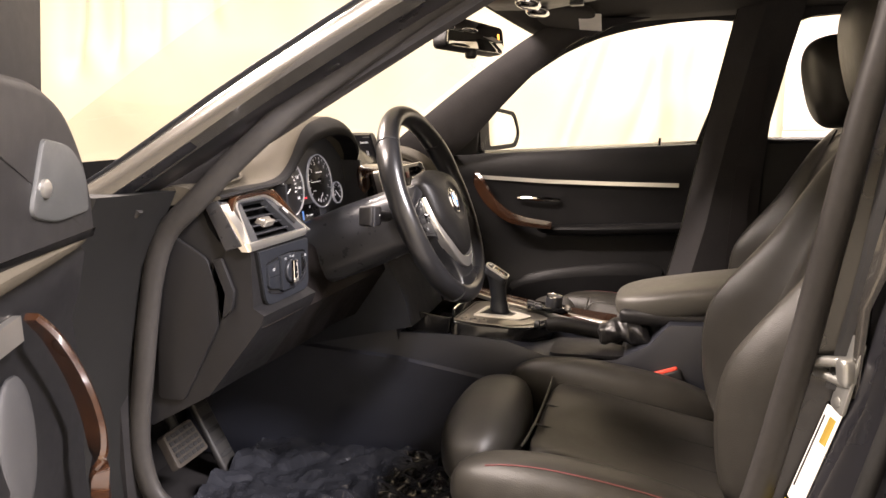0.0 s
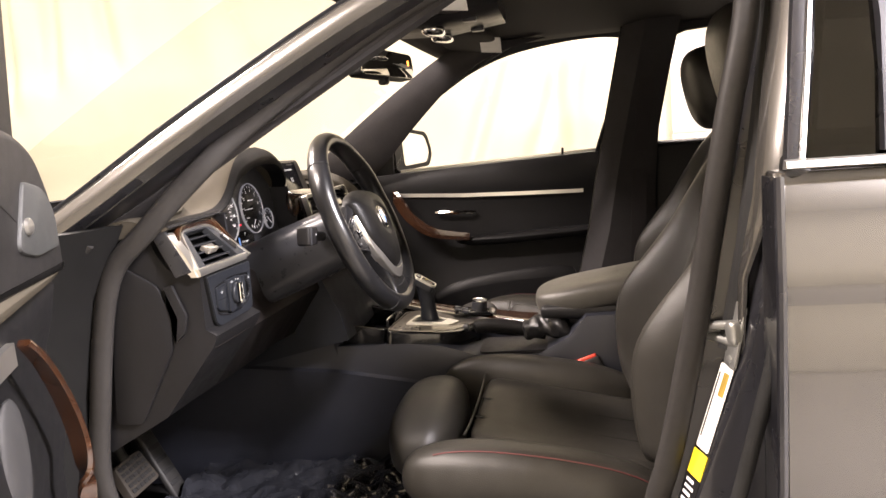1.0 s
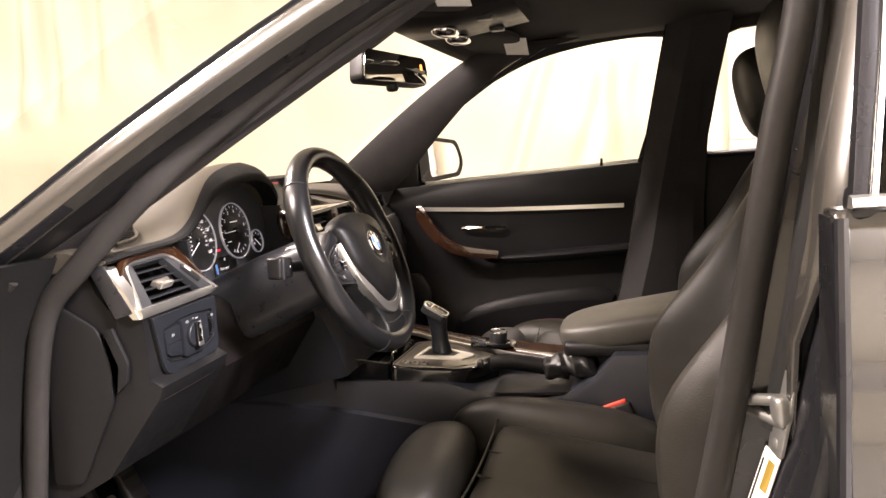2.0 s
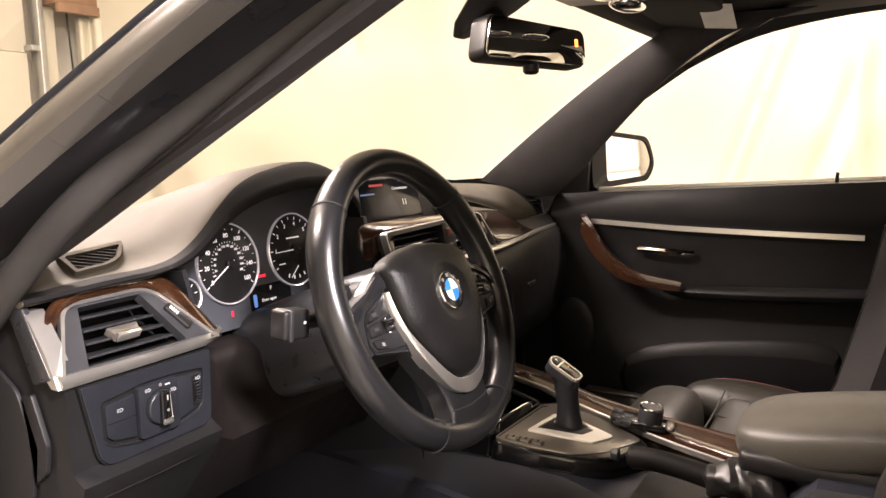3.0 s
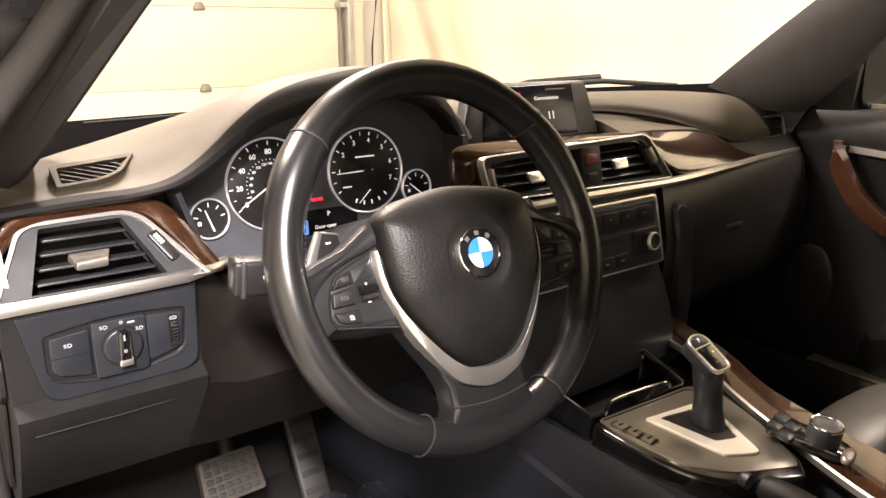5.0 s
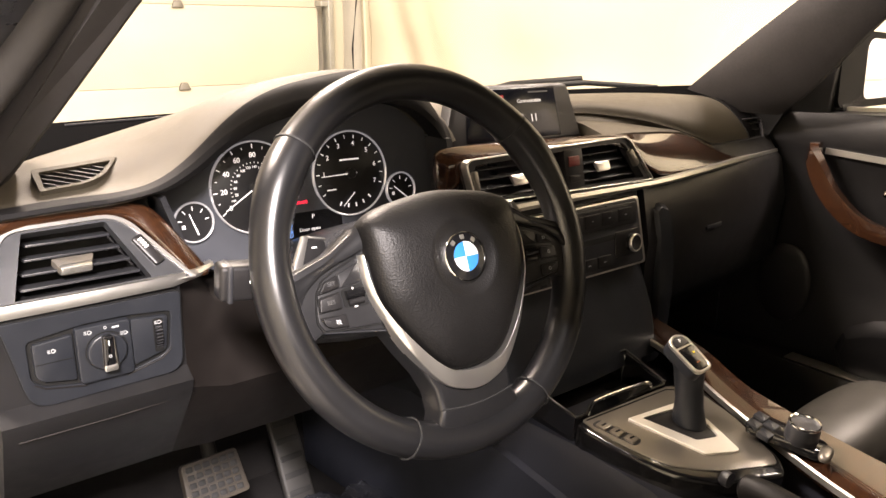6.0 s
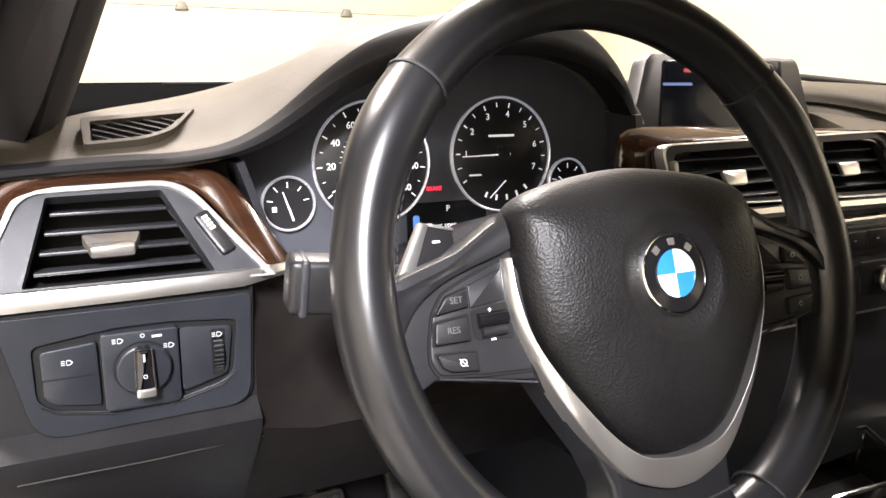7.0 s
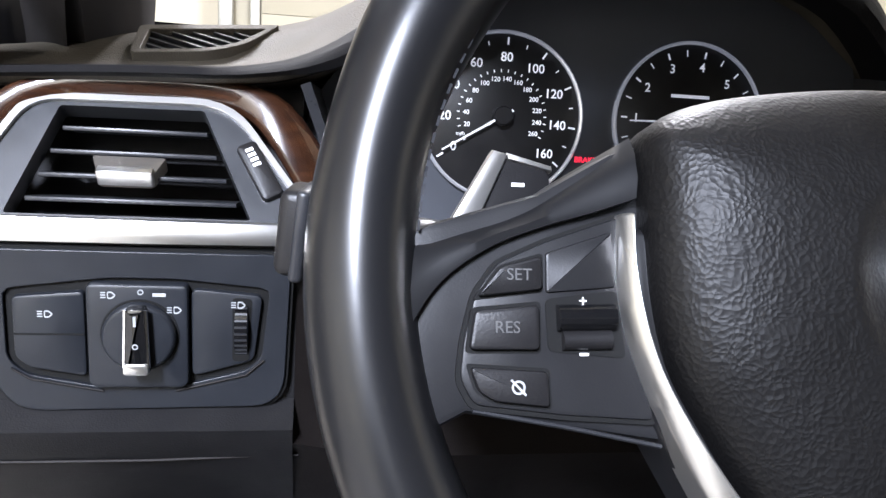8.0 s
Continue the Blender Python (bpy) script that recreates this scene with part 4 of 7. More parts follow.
part("wood_trim", loft([[VENT @ Vector((x, y, w)) for x, y, w in ring] for ring in
     [[(-0.1, 0.03, 0.0), (-0.1, 0.03, -0.006), (-0.085, 0.03, -0.006), (-0.085, 0.03, 0.0)],
      [(-0.078, 0.077, 0.012), (-0.078, 0.079, -0.004), (-0.062, 0.064, -0.006), (-0.062, 0.064, 0.003)],
      [(-0.02, 0.078, 0.014), (-0.02, 0.081, -0.004), (-0.02, 0.066, -0.006), (-0.02, 0.066, 0.004)],
      [(0.05, 0.078, 0.014), (0.05, 0.081, -0.004), (0.036, 0.067, -0.006), (0.036, 0.067, 0.004)],
      [(0.073, 0.067, 0.006), (0.073, 0.070, -0.008), (0.052, 0.052, -0.006), (0.052, 0.052, 0.004)],
      [(0.1, 0.018, -0.008), (0.1, 0.02, -0.018), (0.074, 0.012, -0.01), (0.074, 0.012, 0.002)],
      [(0.115, -0.006, -0.014), (0.115, -0.004, -0.02), (0.088, -0.008, -0.01), (0.088, -0.008, 0.001)]]]), WOOD, dash, "dark burr walnut veneer", sub=2)

# slim air outlet on top
tv = thing("top_air_outlet", "slim slatted air outlet in the dash top", "air vent", (-0.6, 0.3, 0.92))
TM = frame_of((-0.6, 0.2935, 0.9255), (1, 0.02, 0.07), (0.0, 1, 0.52))
to = rounded([(-0.0365, 0.0055), (0.0295, 0.0062), (0.0135, -0.0115), (-0.004, -0.0185), (-0.0385, -0.0188)], [0.002, 0.002, 0.006, 0.008, 0.002], 4)
rim_o = rounded([(-0.0425, 0.0115), (0.0375, 0.0120), (0.0185, -0.0135), (-0.002, -0.0225), (-0.0435, -0.0228)], [0.004, 0.003, 0.008, 0.01, 0.003], 4)
part("outlet_rim", ring_plate(rim_o, to, -0.003, 0.0042, TM), DASHTOP, tv, "pale rim of the outlet", bevel=0.001)
part("outlet_cavity", prism(to, -0.006, 0.0004, TM), DARK, tv)
inside = lambda x, y: y < 0.005 and y > -0.018 and x > -0.037 and x < 0.0285 + (y - 0.0062) * 0.93
for k in range(8):
    c0, row = -0.060 + 0.0115 * k, []
    for i in range(41):
        x = c0 + 0.055 * i / 40
        y = 0.0055 - 0.036 * i / 40
        if inside(x, y):
            row.append((x, y))
    if len(row) > 6:
        a, b = row[0], row[-1]
        part("slat", prism([(a[0], a[1]), (b[0], b[1]), (b[0] + 0.0008, b[1] + 0.0011), (a[0] + 0.0008, a[1] + 0.0011)], 0, 0.0026, TM), GREYPL, tv)

# ---- light switch panel ----
lp = thing("light_switch_panel", "graphite headlamp switch panel with a round dial", "switch panel", (-0.62, 0.19, 0.77))
def cast(poly, c, a):
    """Where a ray from c at angle a leaves the outline."""
    d, best = Vector((math.cos(a), math.sin(a))), 0.0
    for p, q in zip(poly, poly[1:] + poly[:1]):
        e, f = Vector(q) - Vector(p), Vector(p) - Vector(c)
        det = d.x * -e.y + d.y * e.x
        if abs(det) > 1e-12:
            t = (f.x * -e.y + f.y * e.x) / det
            u = (d.x * f.y - d.y * f.x) / det
            if -1e-6 <= u <= 1 + 1e-6:
                best = max(best, t)
    return (c[0] + d.x * best, c[1] + d.y * best)


def pierced(outline, cut, c, w0, w1, m, n=120):
    """A plate with a hole, both outlines seen whole from c."""
    an = [2 * math.pi * k / n for k in range(n)]
    an = sorted(an + [math.atan2(y - c[1], x - c[0]) % (2 * math.pi) for x, y in list(outline)[::2]])
    return ring_plate([cast(list(outline), c, a) for a in an], [cast(list(cut), c, a) for a in an], w0, w1, m)


plate = rounded([(-0.7015, 0.8235), (-0.5505, 0.8235), (-0.5535, 0.7440), (-0.6855, 0.7420)], [0.002, 0.004, 0.016, 0.018], 5)
rec = rounded([(-0.6835, 0.8045), (-0.648, 0.8090), (-0.635, 0.8105), (-0.606, 0.8105), (-0.600, 0.8100), (-0.5605, 0.8065), (-0.5645, 0.7690), (-0.572, 0.7630), (-0.606, 0.7545), (-0.640, 0.7545), (-0.675, 0.7610), (-0.6835, 0.7690)], 0.004, 3)
part("plate", pierced(plate, rec, (-0.622, 0.782), -0.004, 0.003, FV), SWITCH, lp, bevel=0.0008)
part("plate_groove", prism([(-0.626 + (x + 0.626) * 1.022, 0.783 + (z - 0.783) * 1.035) for x, z in plate], -0.004, 0.0008, FV), DARK, lp)
part("recess", prism(rec, -0.004, -0.0015, FV), DARK, lp)
part("recess_lip", tube([FV @ Vector((x, z, 0.0036)) for x, z in ((-0.6815, 0.7645), (-0.673, 0.7590), (-0.6400, 0.7527))], 0.0006, n=6), KNEE, lp)
part("recess_lip", tube([FV @ Vector((x, z, 0.0036)) for x, z in ((-0.6060, 0.7527), (-0.572, 0.7610), (-0.5630, 0.7690))], 0.0006, n=6), KNEE, lp)
part("push_button", prism(rounded([(-0.6795, 0.8010), (-0.6470, 0.8040), (-0.6470, 0.7605), (-0.673, 0.7650), (-0.6795, 0.7705)], 0.003), -0.002, 0.0045, FV, 0.0015), SWITCH, lp)
part("button_edge", bar(-0.679, -0.6475, 0.7820, 0.7828, FV @ pose(0, 0, 0.0043), 0.0006), DARK, lp)
part("dial_base", prism(rounded([(-0.6455, 0.8085), (-0.5990, 0.8085), (-0.5990, 0.7585), (-0.6020, 0.7560), (-0.6425, 0.7560), (-0.6455, 0.7585)], 0.003), -0.002, 0.008, FV, 0.0015), SWITCH, lp)
part("side_plate", prism(rounded([(-0.5980, 0.8060), (-0.5640, 0.8030), (-0.5680, 0.7690), (-0.5980, 0.7605)], 0.004), -0.002, 0.0042, FV, 0.001), SWITCH, lp)
DM = FV @ pose(-0.6212, 0.7835, 0.008)
part("dial_groove", lathe([(0.0182, -0.001), (0.0182, 0.0004), (0.0001, 0.0004)], DM), DARK, lp)
part("dial", lathe([(0.0170, 0), (0.0170, 0.003), (0.0160, 0.0045), (0.0150, 0.0048), (0.0001, 0.0048)], DM), SWITCH, lp)
part("dial_grip", prism(rounded([(-0.0062, -0.0165), (0.0062, -0.0165), (0.0046, 0.0165), (-0.0046, 0.0165)], 0.002), 0.003, 0.0105, DM, 0.003), GLOSS, lp)
for s in (-1, 1):
    part("grip_edge", tube([DM @ Vector((s * 0.0056, -0.013, 0.0092)), DM @ Vector((s * 0.0046, 0.0155, 0.0088))], 0.0009, n=6), CHROME, lp)
part("grip_tip", prism(rounded([(-0.0060, -0.0165), (0.0060, -0.0165), (0.0056, -0.0105), (-0.0056, -0.0105)], 0.002), 0.009, 0.0112, DM, 0.001), SATIN, lp)
part("dial_mark", bar(-0.0006, 0.0006, 0.008, 0.013, DM @ pose(0, 0, 0.0106)), PALEPRINT, lp)
part("dial_mark", ring_plate(circle(0.0014, 12), circle(0.0009, 12), 0, 0.0003, DM @ pose(0, -0.002, 0.0106)), PALEPRINT, lp)
part("wheel_slot", prism(rounded([(-0.5785, 0.8020), (-0.5690, 0.8015), (-0.5705, 0.7690), (-0.5785, 0.7690)], 0.002), 0.003, 0.0046, FV), DARK, lp)
part("knurled_wheel", lathe([(0.0155, -0.0035), (0.017, -0.003), (0.017, 0.003), (0.0155, 0.0035)], FV @ pose(-0.5742, 0.7850, -0.0075, 0, 90, 0)), GLOSS, lp)
for k in range(-4, 5):
    a = radians(11 * k)
    part("wheel_rib", box(-0.0029, 0.0029, -0.0005, 0.0005, 0, 0.0004, 0, FV @ pose(-0.5742, 0.7850 + 0.017 * math.sin(a), -0.0075 + 0.017 * math.cos(a), -11 * k, 0, 0)), GREYPL, lp)
for ix, iz, ih in ((-0.664, 0.7925, 0.0046), (-0.6345, 0.8035, 0.0082), (-0.6045, 0.7965, 0.0082), (-0.5745, 0.8000, 0.0098)):
    part("lamp_symbol", ring_plate(rounded([(-0.001, -0.0018), (0.0012, -0.0018), (0.003, 0), (0.0012, 0.0018), (-0.001, 0.0018)], 0.0008), rounded([(-0.0006, -0.0012), (0.0008, -0.0012), (0.0022, 0), (0.0008, 0.0012), (-0.0006, 0.0012)], 0.0005), 0, 0.0003, FV @ pose(ix, iz, ih)), PALEPRINT, lp)
    for k in range(3):
        part("symbol_ray", bar(-0.004, -0.0018, -0.0014 + 0.0012 * k, -0.0009 + 0.0012 * k, FV @ pose(ix, iz, ih)), PALEPRINT, lp)
part("lamp_symbol", ring_plate(circle(0.0014, 12), circle(0.0009, 12), 0, 0.0003, FV @ pose(-0.6205, 0.8052, 0.0082)), PALEPRINT, lp)
part("lamp_symbol", bar(-0.003, 0.003, -0.0008, 0.0008, FV @ pose(-0.6120, 0.8040, 0.0082)), PALEPRINT, lp)
part("panel_shut_line", tube([(-0.70, 0.1905, 0.7140), (-0.62, 0.1890, 0.7145), (-0.545, 0.1925, 0.7145)], 0.0009, n=6), KNEE, lp)

# ---- instrument cluster ----
RINGLIT = mat("lit_dial_ring", (0.6, 0.6, 0.61), 0.25, metal=0.6, emit=((0.9, 0.93, 1.0), 0.10))
clu = thing("instrument_cluster", "instrument cluster with chrome-ringed dials under a hood", "instrument cluster", (-0.36, 0.3, 0.88))
CM = frame_of((0, 0.284 - 0.89 * 0.12, 0), (1, 0, 0), (0, 0.12, 1))
sc = math.sqrt(1 + 0.12 ** 2)
cz = lambda z: z * sc


def gauge(cx, z, r, name):
    m = CM @ pose(cx, cz(z), 0)
    part("face", lathe([(r, 0.001), (r * 0.97, 0.0022), (0.0001, 0.0022)], m), PLASTIC, clu)
    return m, part("bezel", lathe([(r, 0), (r + 0.0006, 0.004), (r - 0.0004, 0.0052), (r - 0.0015, 0.0044), (r - 0.0015, 0.002)], m, 56), RINGLIT, clu)


part("surround", prism(rounded([(-0.545, cz(0.81)), (-0.17, cz(0.81)), (-0.19, cz(0.94)), (-0.24, cz(1.0)), (-0.42, cz(0.99)), (-0.50, cz(0.95)), (-0.548, cz(0.89))], 0.02), -0.02, 0.0, CM), mat("blue_grey_surround", (0.045, 0.048, 0.056), 0.45, var=0.08, scale=60, bump=0.06, bscale=1500, spec=0.3), clu, "blue-grey dial surround")
part("side_wall", loft([[(-0.549, 0.226, 0.905), (-0.544, 0.2255, 0.907), (-0.537, 0.31, 0.90), (-0.549, 0.31, 0.90)], [(-0.523, 0.236, 0.832), (-0.517, 0.236, 0.832), (-0.512, 0.31, 0.832), (-0.524, 0.31, 0.832)], [(-0.50, 0.255, 0.815), (-0.49, 0.25, 0.815), (-0.49, 0.31, 0.815), (-0.50, 0.31, 0.815)]]), GREYPL, clu)
part("side_wall", loft([[(-0.178, 0.25, 0.93), (-0.186, 0.25, 0.93), (-0.192, 0.31, 0.93), (-0.178, 0.31, 0.93)], [(-0.176, 0.235, 0.87), (-0.183, 0.235, 0.87), (-0.187, 0.31, 0.87), (-0.176, 0.31, 0.87)], [(-0.18, 0.24, 0.82), (-0.19, 0.24, 0.82), (-0.19, 0.31, 0.82), (-0.18, 0.31, 0.82)]]), GREYPL, clu)


def polar(m, deg, r, h=0.0026):
    a = radians(deg)
    return m @ pose(r * math.cos(a), r * math.sin(a), h)


def tick(m, deg, r0, r1, w, owner):
    part("tick", bar(r0, r1, -w / 2, w / 2, m @ pose(0, 0, 0.0026, 0, 0, deg), 0.0003), WHITE, owner)


def needle(m, deg, r, owner):
    mm = m @ pose(0, 0, 0.006, 0, 0, deg)
    part("needle", prism([(-0.007, -0.0008), (r, -0.0004), (r, 0.0004), (-0.007, 0.0008)], 0, 0.001, mm), WHITE, owner)
    part("needle_cap", lathe([(0.006, -0.004), (0.006, 0.0015), (0.005, 0.0025), (0.0001, 0.0025)], m @ pose(0, 0, 0.006), 20), PLASTIC, owner)


m, speedo = gauge(-0.4285, 0.892, 0.0510, "speedometer")
for k in range(17):
    d = 214 - 252 * k / 16
    tick(m, d, 0.043, 0.0475 if k % 2 == 0 else 0.0455, 0.0011 if k % 2 == 0 else 0.0007, speedo)
    if k % 2 == 0:
        lettering(str(10 * k), 0.0078, polar(m, d, 0.0355), WHITE, speedo, "numeral", 0.0001)
for k in range(27):
    d = 214 - 240 * k / 26
    tick(m, d, 0.0265, 0.0282, 0.0006, speedo)
    if k % 2 == 0 and k:
        lettering(str(10 * k), 0.0040, polar(m, d, 0.0225), WHITE, speedo, "numeral", 0.00005)
lettering("mph", 0.0032, polar(m, 205, 0.028), WHITE, speedo, "numeral")
needle(m, 211, 0.043, speedo)
m, tacho = gauge(-0.306, 0.8945, 0.0505, "rev counter")
for k in range(15):
    d = 211 - 16.5 * k
    tick(m, d, 0.0415, 0.0455, 0.0011 if k % 2 == 0 else 0.0007, tacho)
for k in range(1, 8):
    lettering(str(k), 0.0078, polar(m, 211 - 33 * k, 0.0355), WHITE, tacho, "numeral", 0.0001)
for k in range(5):
    tick(m, 245 + 16 * k, 0.036, 0.041, 0.002, tacho)
part("caption", bar(-0.013, 0.013, 0.0155, 0.0175, m @ pose(0, 0, 0.0026)), WHITE, tacho)
part("caption", bar(-0.033, -0.021, -0.018, -0.0165, m @ pose(0, 0, 0.0026)), WHITE, tacho)
needle(m, 181, 0.041, tacho)
part("needle", prism([(-0.004, -0.0006), (0.018, -0.0003), (0.018, 0.0003), (-0.004, 0.0006)], 0, 0.0008, m @ pose(0, -0.026, 0.004, 0, 0, 222)), WHITE, tacho)
for gx, gz, nd in ((-0.5005, 0.8635, 108), (-0.2353, 0.8670, 140)):
    m, small = gauge(gx, gz, 0.0215, "small gauge")
    for k in range(5):
        tick(m, 180 - 40 * k - 10, 0.0125, 0.017, 0.0009, small)
    part("gauge_symbol", bar(-0.013, -0.0095, -0.006, -0.002, m @ pose(0, 0, 0.0026)), WHITE, small)
    part("needle", prism([(-0.01, -0.0008), (0.014, -0.0004), (0.014, 0.0004), (-0.01, 0.0008)], 0, 0.001, m @ pose(0, -0.004, 0.004, 0, 0, nd)), WHITE, small)
disp = part("display", prism(rounded([(-0.399, cz(0.822)), (-0.322, cz(0.822)), (-0.322, cz(0.8565)), (-0.399, cz(0.8565))], 0.003), 0, 0.0012, CM), GLOSS, clu, "small black display under the dials")
lettering("P", 0.0075, CM @ pose(-0.360, cz(0.850), 0.0014), WHITE, disp)
lettering("Door open", 0.006, CM @ pose(-0.3655, cz(0.836), 0.0014), WHITE, disp)
part("car_symbol", prism(rounded([(-0.3935, cz(0.829)), (-0.3875, cz(0.829)), (-0.3875, cz(0.846)), (-0.3935, cz(0.846))], 0.003), 0, 0.0016, CM), BLUELIT, disp)
lettering("BRAKE", 0.0048, CM @ pose(-0.3725, cz(0.8678), 0.0008), REDLIT, clu, "warning_lamp", 0.0001)
part("warning_lamp", bar(-0.4335, -0.4305, cz(0.826), cz(0.8325), CM @ pose(0, 0, 0.0006)), REDLIT, clu)

# ---- steering wheel ----
tl = radians(21.2)
WM = frame_of((-0.361, 0.0355, 0.861), (1, 0, 0), (0, math.sin(tl), math.cos(tl)))
sw = thing("steering_wheel", "black leather three-spoke steering wheel with silver chevron", "steering wheel", (-0.361, 0.0355, 0.861))
R, rr = 0.1650, 0.0165
rim = []
for i in range(128):
    a = 2 * math.pi * i / 128
    d = math.degrees(a)
    fat = 1.0 + 0.10 * (math.exp(-((d - 33) / 13) ** 2) + math.exp(-((d - 147) / 13) ** 2)) - 0.05 * (math.exp(-((d - 14) / 9) ** 2) + math.exp(-((d - 166) / 9) ** 2))
    rim.append([WM @ Vector(((R + rr * fat * c) * math.cos(a), (R + rr * fat * c) * math.sin(a), 0.0185 * fat * s)) for c, s in circle(1, 20)])
wheel_rim = part("rim", loft(rim, loop=True), RIM, sw, "black grained leather rim, shiny with wear")
for d in (137, 43, 243.5, 296.5):
    a = radians(d)
    part("seam", loft([[WM @ Vector(((R + (rr * 1.11 + e) * c) * math.cos(a + da), (R + (rr * 1.11 + e) * c) * math.sin(a + da), 0.0185 * 1.11 * s)) for c, s in circle(1, 20)] for da, e in ((-0.006, -0.0012), (-0.004, 0.0003), (0.004, 0.0003), (0.006, -0.0012))], caps=False), RUBBER, wheel_rim)
# stitches along the inside of the rim
for d in range(4, 40, 2):
    for q in (d, 180 - d):
        a = radians(q)
        part("stitch", box(-0.0016, 0.0016, -0.0004, 0.0004, 0, 0.0006, 0, WM @ pose((R - rr * 0.93) * math.cos(a), (R - rr * 0.93) * math.sin(a), 0.0085, 0, 0, q + 90)), GREYPL, wheel_rim)
for s in (-1, 1):
    sp = [(-0.161, 0.006), (-0.143, 0.0125), (-0.114, 0.0215), (-0.091, 0.035), (-0.070, 0.042), (-0.070, -0.052), (-0.082, -0.0505), (-0.107, -0.0465), (-0.135, -0.0425), (-0.158, -0.054)]
    if s > 0:
        sp = mirrored(sp)
    part("spoke", prism(sp, -0.014, 0.0075, WM, 0.003), SPOKE, sw)
    fe = smoothed([(s * 0.158, -0.030, 0.012), (s * 0.145, -0.008, 0.0105), (s * 0.1298, 0.0040, 0.0105), (s * 0.1129, 0.0110, 0.0105), (s * 0.099, 0.0152, 0.0110), (s * 0.0850, 0.0200, 0.0125)], 6)
    be = smoothed([(s * 0.163, 0.016, 0.004), (s * 0.150, 0.0105, 0.0025), (s * 0.1386, 0.0107, 0.0025), (s * 0.1215, 0.0164, 0.0025), (s * 0.1036, 0.0284, 0.003), (s * 0.0835, 0.0405, 0.005)], 6)
    part("spoke_lip", loft([[WM @ p for p in (a + Vector((0, -0.0005, -0.012)), a, a * 0.7 + b * 0.3 + Vector((0, 0, 0.0026)), a * 0.3 + b * 0.7 + Vector((0, 0, 0.0026)), b, b + Vector((0, 0.0005, -0.014)))] for a, b in zip(fe, be)]), RIM, sw, "smooth leather-look spoke edge")
low = [(-0.0890, 0.012), (-0.0895, -0.020), (-0.0800, -0.046), (-0.0640, -0.0745), (-0.0500, -0.0965), (-0.0425, -0.115), (-0.0420, -0.134), (-0.050, -0.150), (-0.036, -0.160), (0.036, -0.160), (0.050, -0.150), (0.0420, -0.134), (0.0425, -0.115), (0.0500, -0.0965), (0.0640, -0.0745), (0.0800, -0.046), (0.0895, -0.020), (0.0890, 0.012)]
part("lower_spoke", prism(low, -0.014, 0.013, WM, 0.006, 3), RIM, sw, "leather-covered lower spoke")
part("seam", tube(smoothed([WM @ Vector((x, -0.1365 - 0.004 * (x / 0.04) ** 2 * -1, 0.0131)) for x in (-0.042, -0.02, 0.0, 0.02, 0.042)], 3), 0.0008, n=6), RUBBER, sw)
tall = lambda y: 0.0135 + 0.0075 * min(1, max(0, (0.015 - y) / 0.09))
vo = [(-0.0905, 0.0155), (-0.0908, -0.0065), (-0.0862, -0.028), (-0.0712, -0.0620), (-0.0525, -0.0915), (-0.0345, -0.1115), (-0.014, -0.1205), (0, -0.1225)]
vi = [(-0.0872, 0.0150), (-0.0872, -0.0050), (-0.0815, -0.0305), (-0.0665, -0.0580), (-0.0470, -0.0835), (-0.0290, -0.0990), (-0.012, -0.1035), (0, -0.1045)]
vo, vi = vo + [(-x, y) for x, y in reversed(vo[:-1])], vi + [(-x, y) for x, y in reversed(vi[:-1])]
so, si = smoothed([(*p, 0) for p in vo], 5), smoothed([(*p, 0) for p in vi], 5)
part("silver_chevron", loft([[WM @ Vector((a.x, a.y, 0.004)), WM @ Vector((a.x, a.y, tall(a.y) - 0.002)), WM @ Vector((a.x * 0.55 + b.x * 0.45, a.y * 0.55 + b.y * 0.45, tall(a.y) + 0.0012)), WM @ Vector((b.x, b.y, tall(a.y) + 0.0035)), WM @ Vector((b.x, b.y, 0.004))] for a, b in zip(so, si)]), SATIN, sw, "satin silver V-shaped spoke trim", bevel=0.0008)
padpts = [(0, 0.0605), (0.042, 0.0560), (0.068, 0.0495), (0.0815, 0.0400), (0.0828, 0.026), (0.0825, -0.004), (0.0780, -0.029), (0.0680, -0.0480), (0.058, -0.064), (0.0455, -0.082), (0.031, -0.0955), (0.014, -0.1020)]
pad2 = smoothed([(x, y, 0) for x, y in padpts + [(-x, y) for x, y in reversed(padpts[1:])]], 5, loop=True)
ec = Vector((0.0028, -0.005, 0))
rings = []
dome = lambda y: 0.011 * max(0.0, (y - 0.012) / 0.048) ** 1.6
for k, w in ((1.0, -0.002), (1.0, 0.014), (0.99, 0.0190), (0.965, 0.0235), (0.93, 0.0265), (0.87, 0.0295), (0.78, 0.0325), (0.66, 0.0348)):
    rings.append([WM @ Vector((ec.x + (p.x - ec.x) * k, ec.y + (p.y - ec.y) * k, w - dome(p.y * k) * min(1, max(0, (w + 0.002) / 0.02)))) for p in pad2])
dirs = [(p - ec).normalized() for p in pad2]
for r, w in ((0.0380, 0.0368), (0.0350, 0.0368), (0.0325, 0.0358), (0.028, 0.0340), (0.0235, 0.0332), (0.0002, 0.033)):
    rings.append([WM @ (ec + d * r + Vector((0, 0, w - dome(d.y * r)))) for d in dirs])
part("airbag_cover", loft(rings), AIRBAG, sw, "grained black airbag cover")
EM = WM @ pose(ec.x, ec.y, 0.0318)
em = part("emblem", lathe([(0.0232, 0), (0.0232, 0.003), (0.0222, 0.0044), (0.0212, 0.004), (0.0212, 0.002)], EM, 48), CHROME, sw, "round chrome-rimmed maker's emblem")
part("emblem_ring", lathe([(0.0213, 0.0028), (0.0213, 0.0034), (0.0138, 0.0042), (0.0136, 0.003)], EM, 48), GLOSS, em)
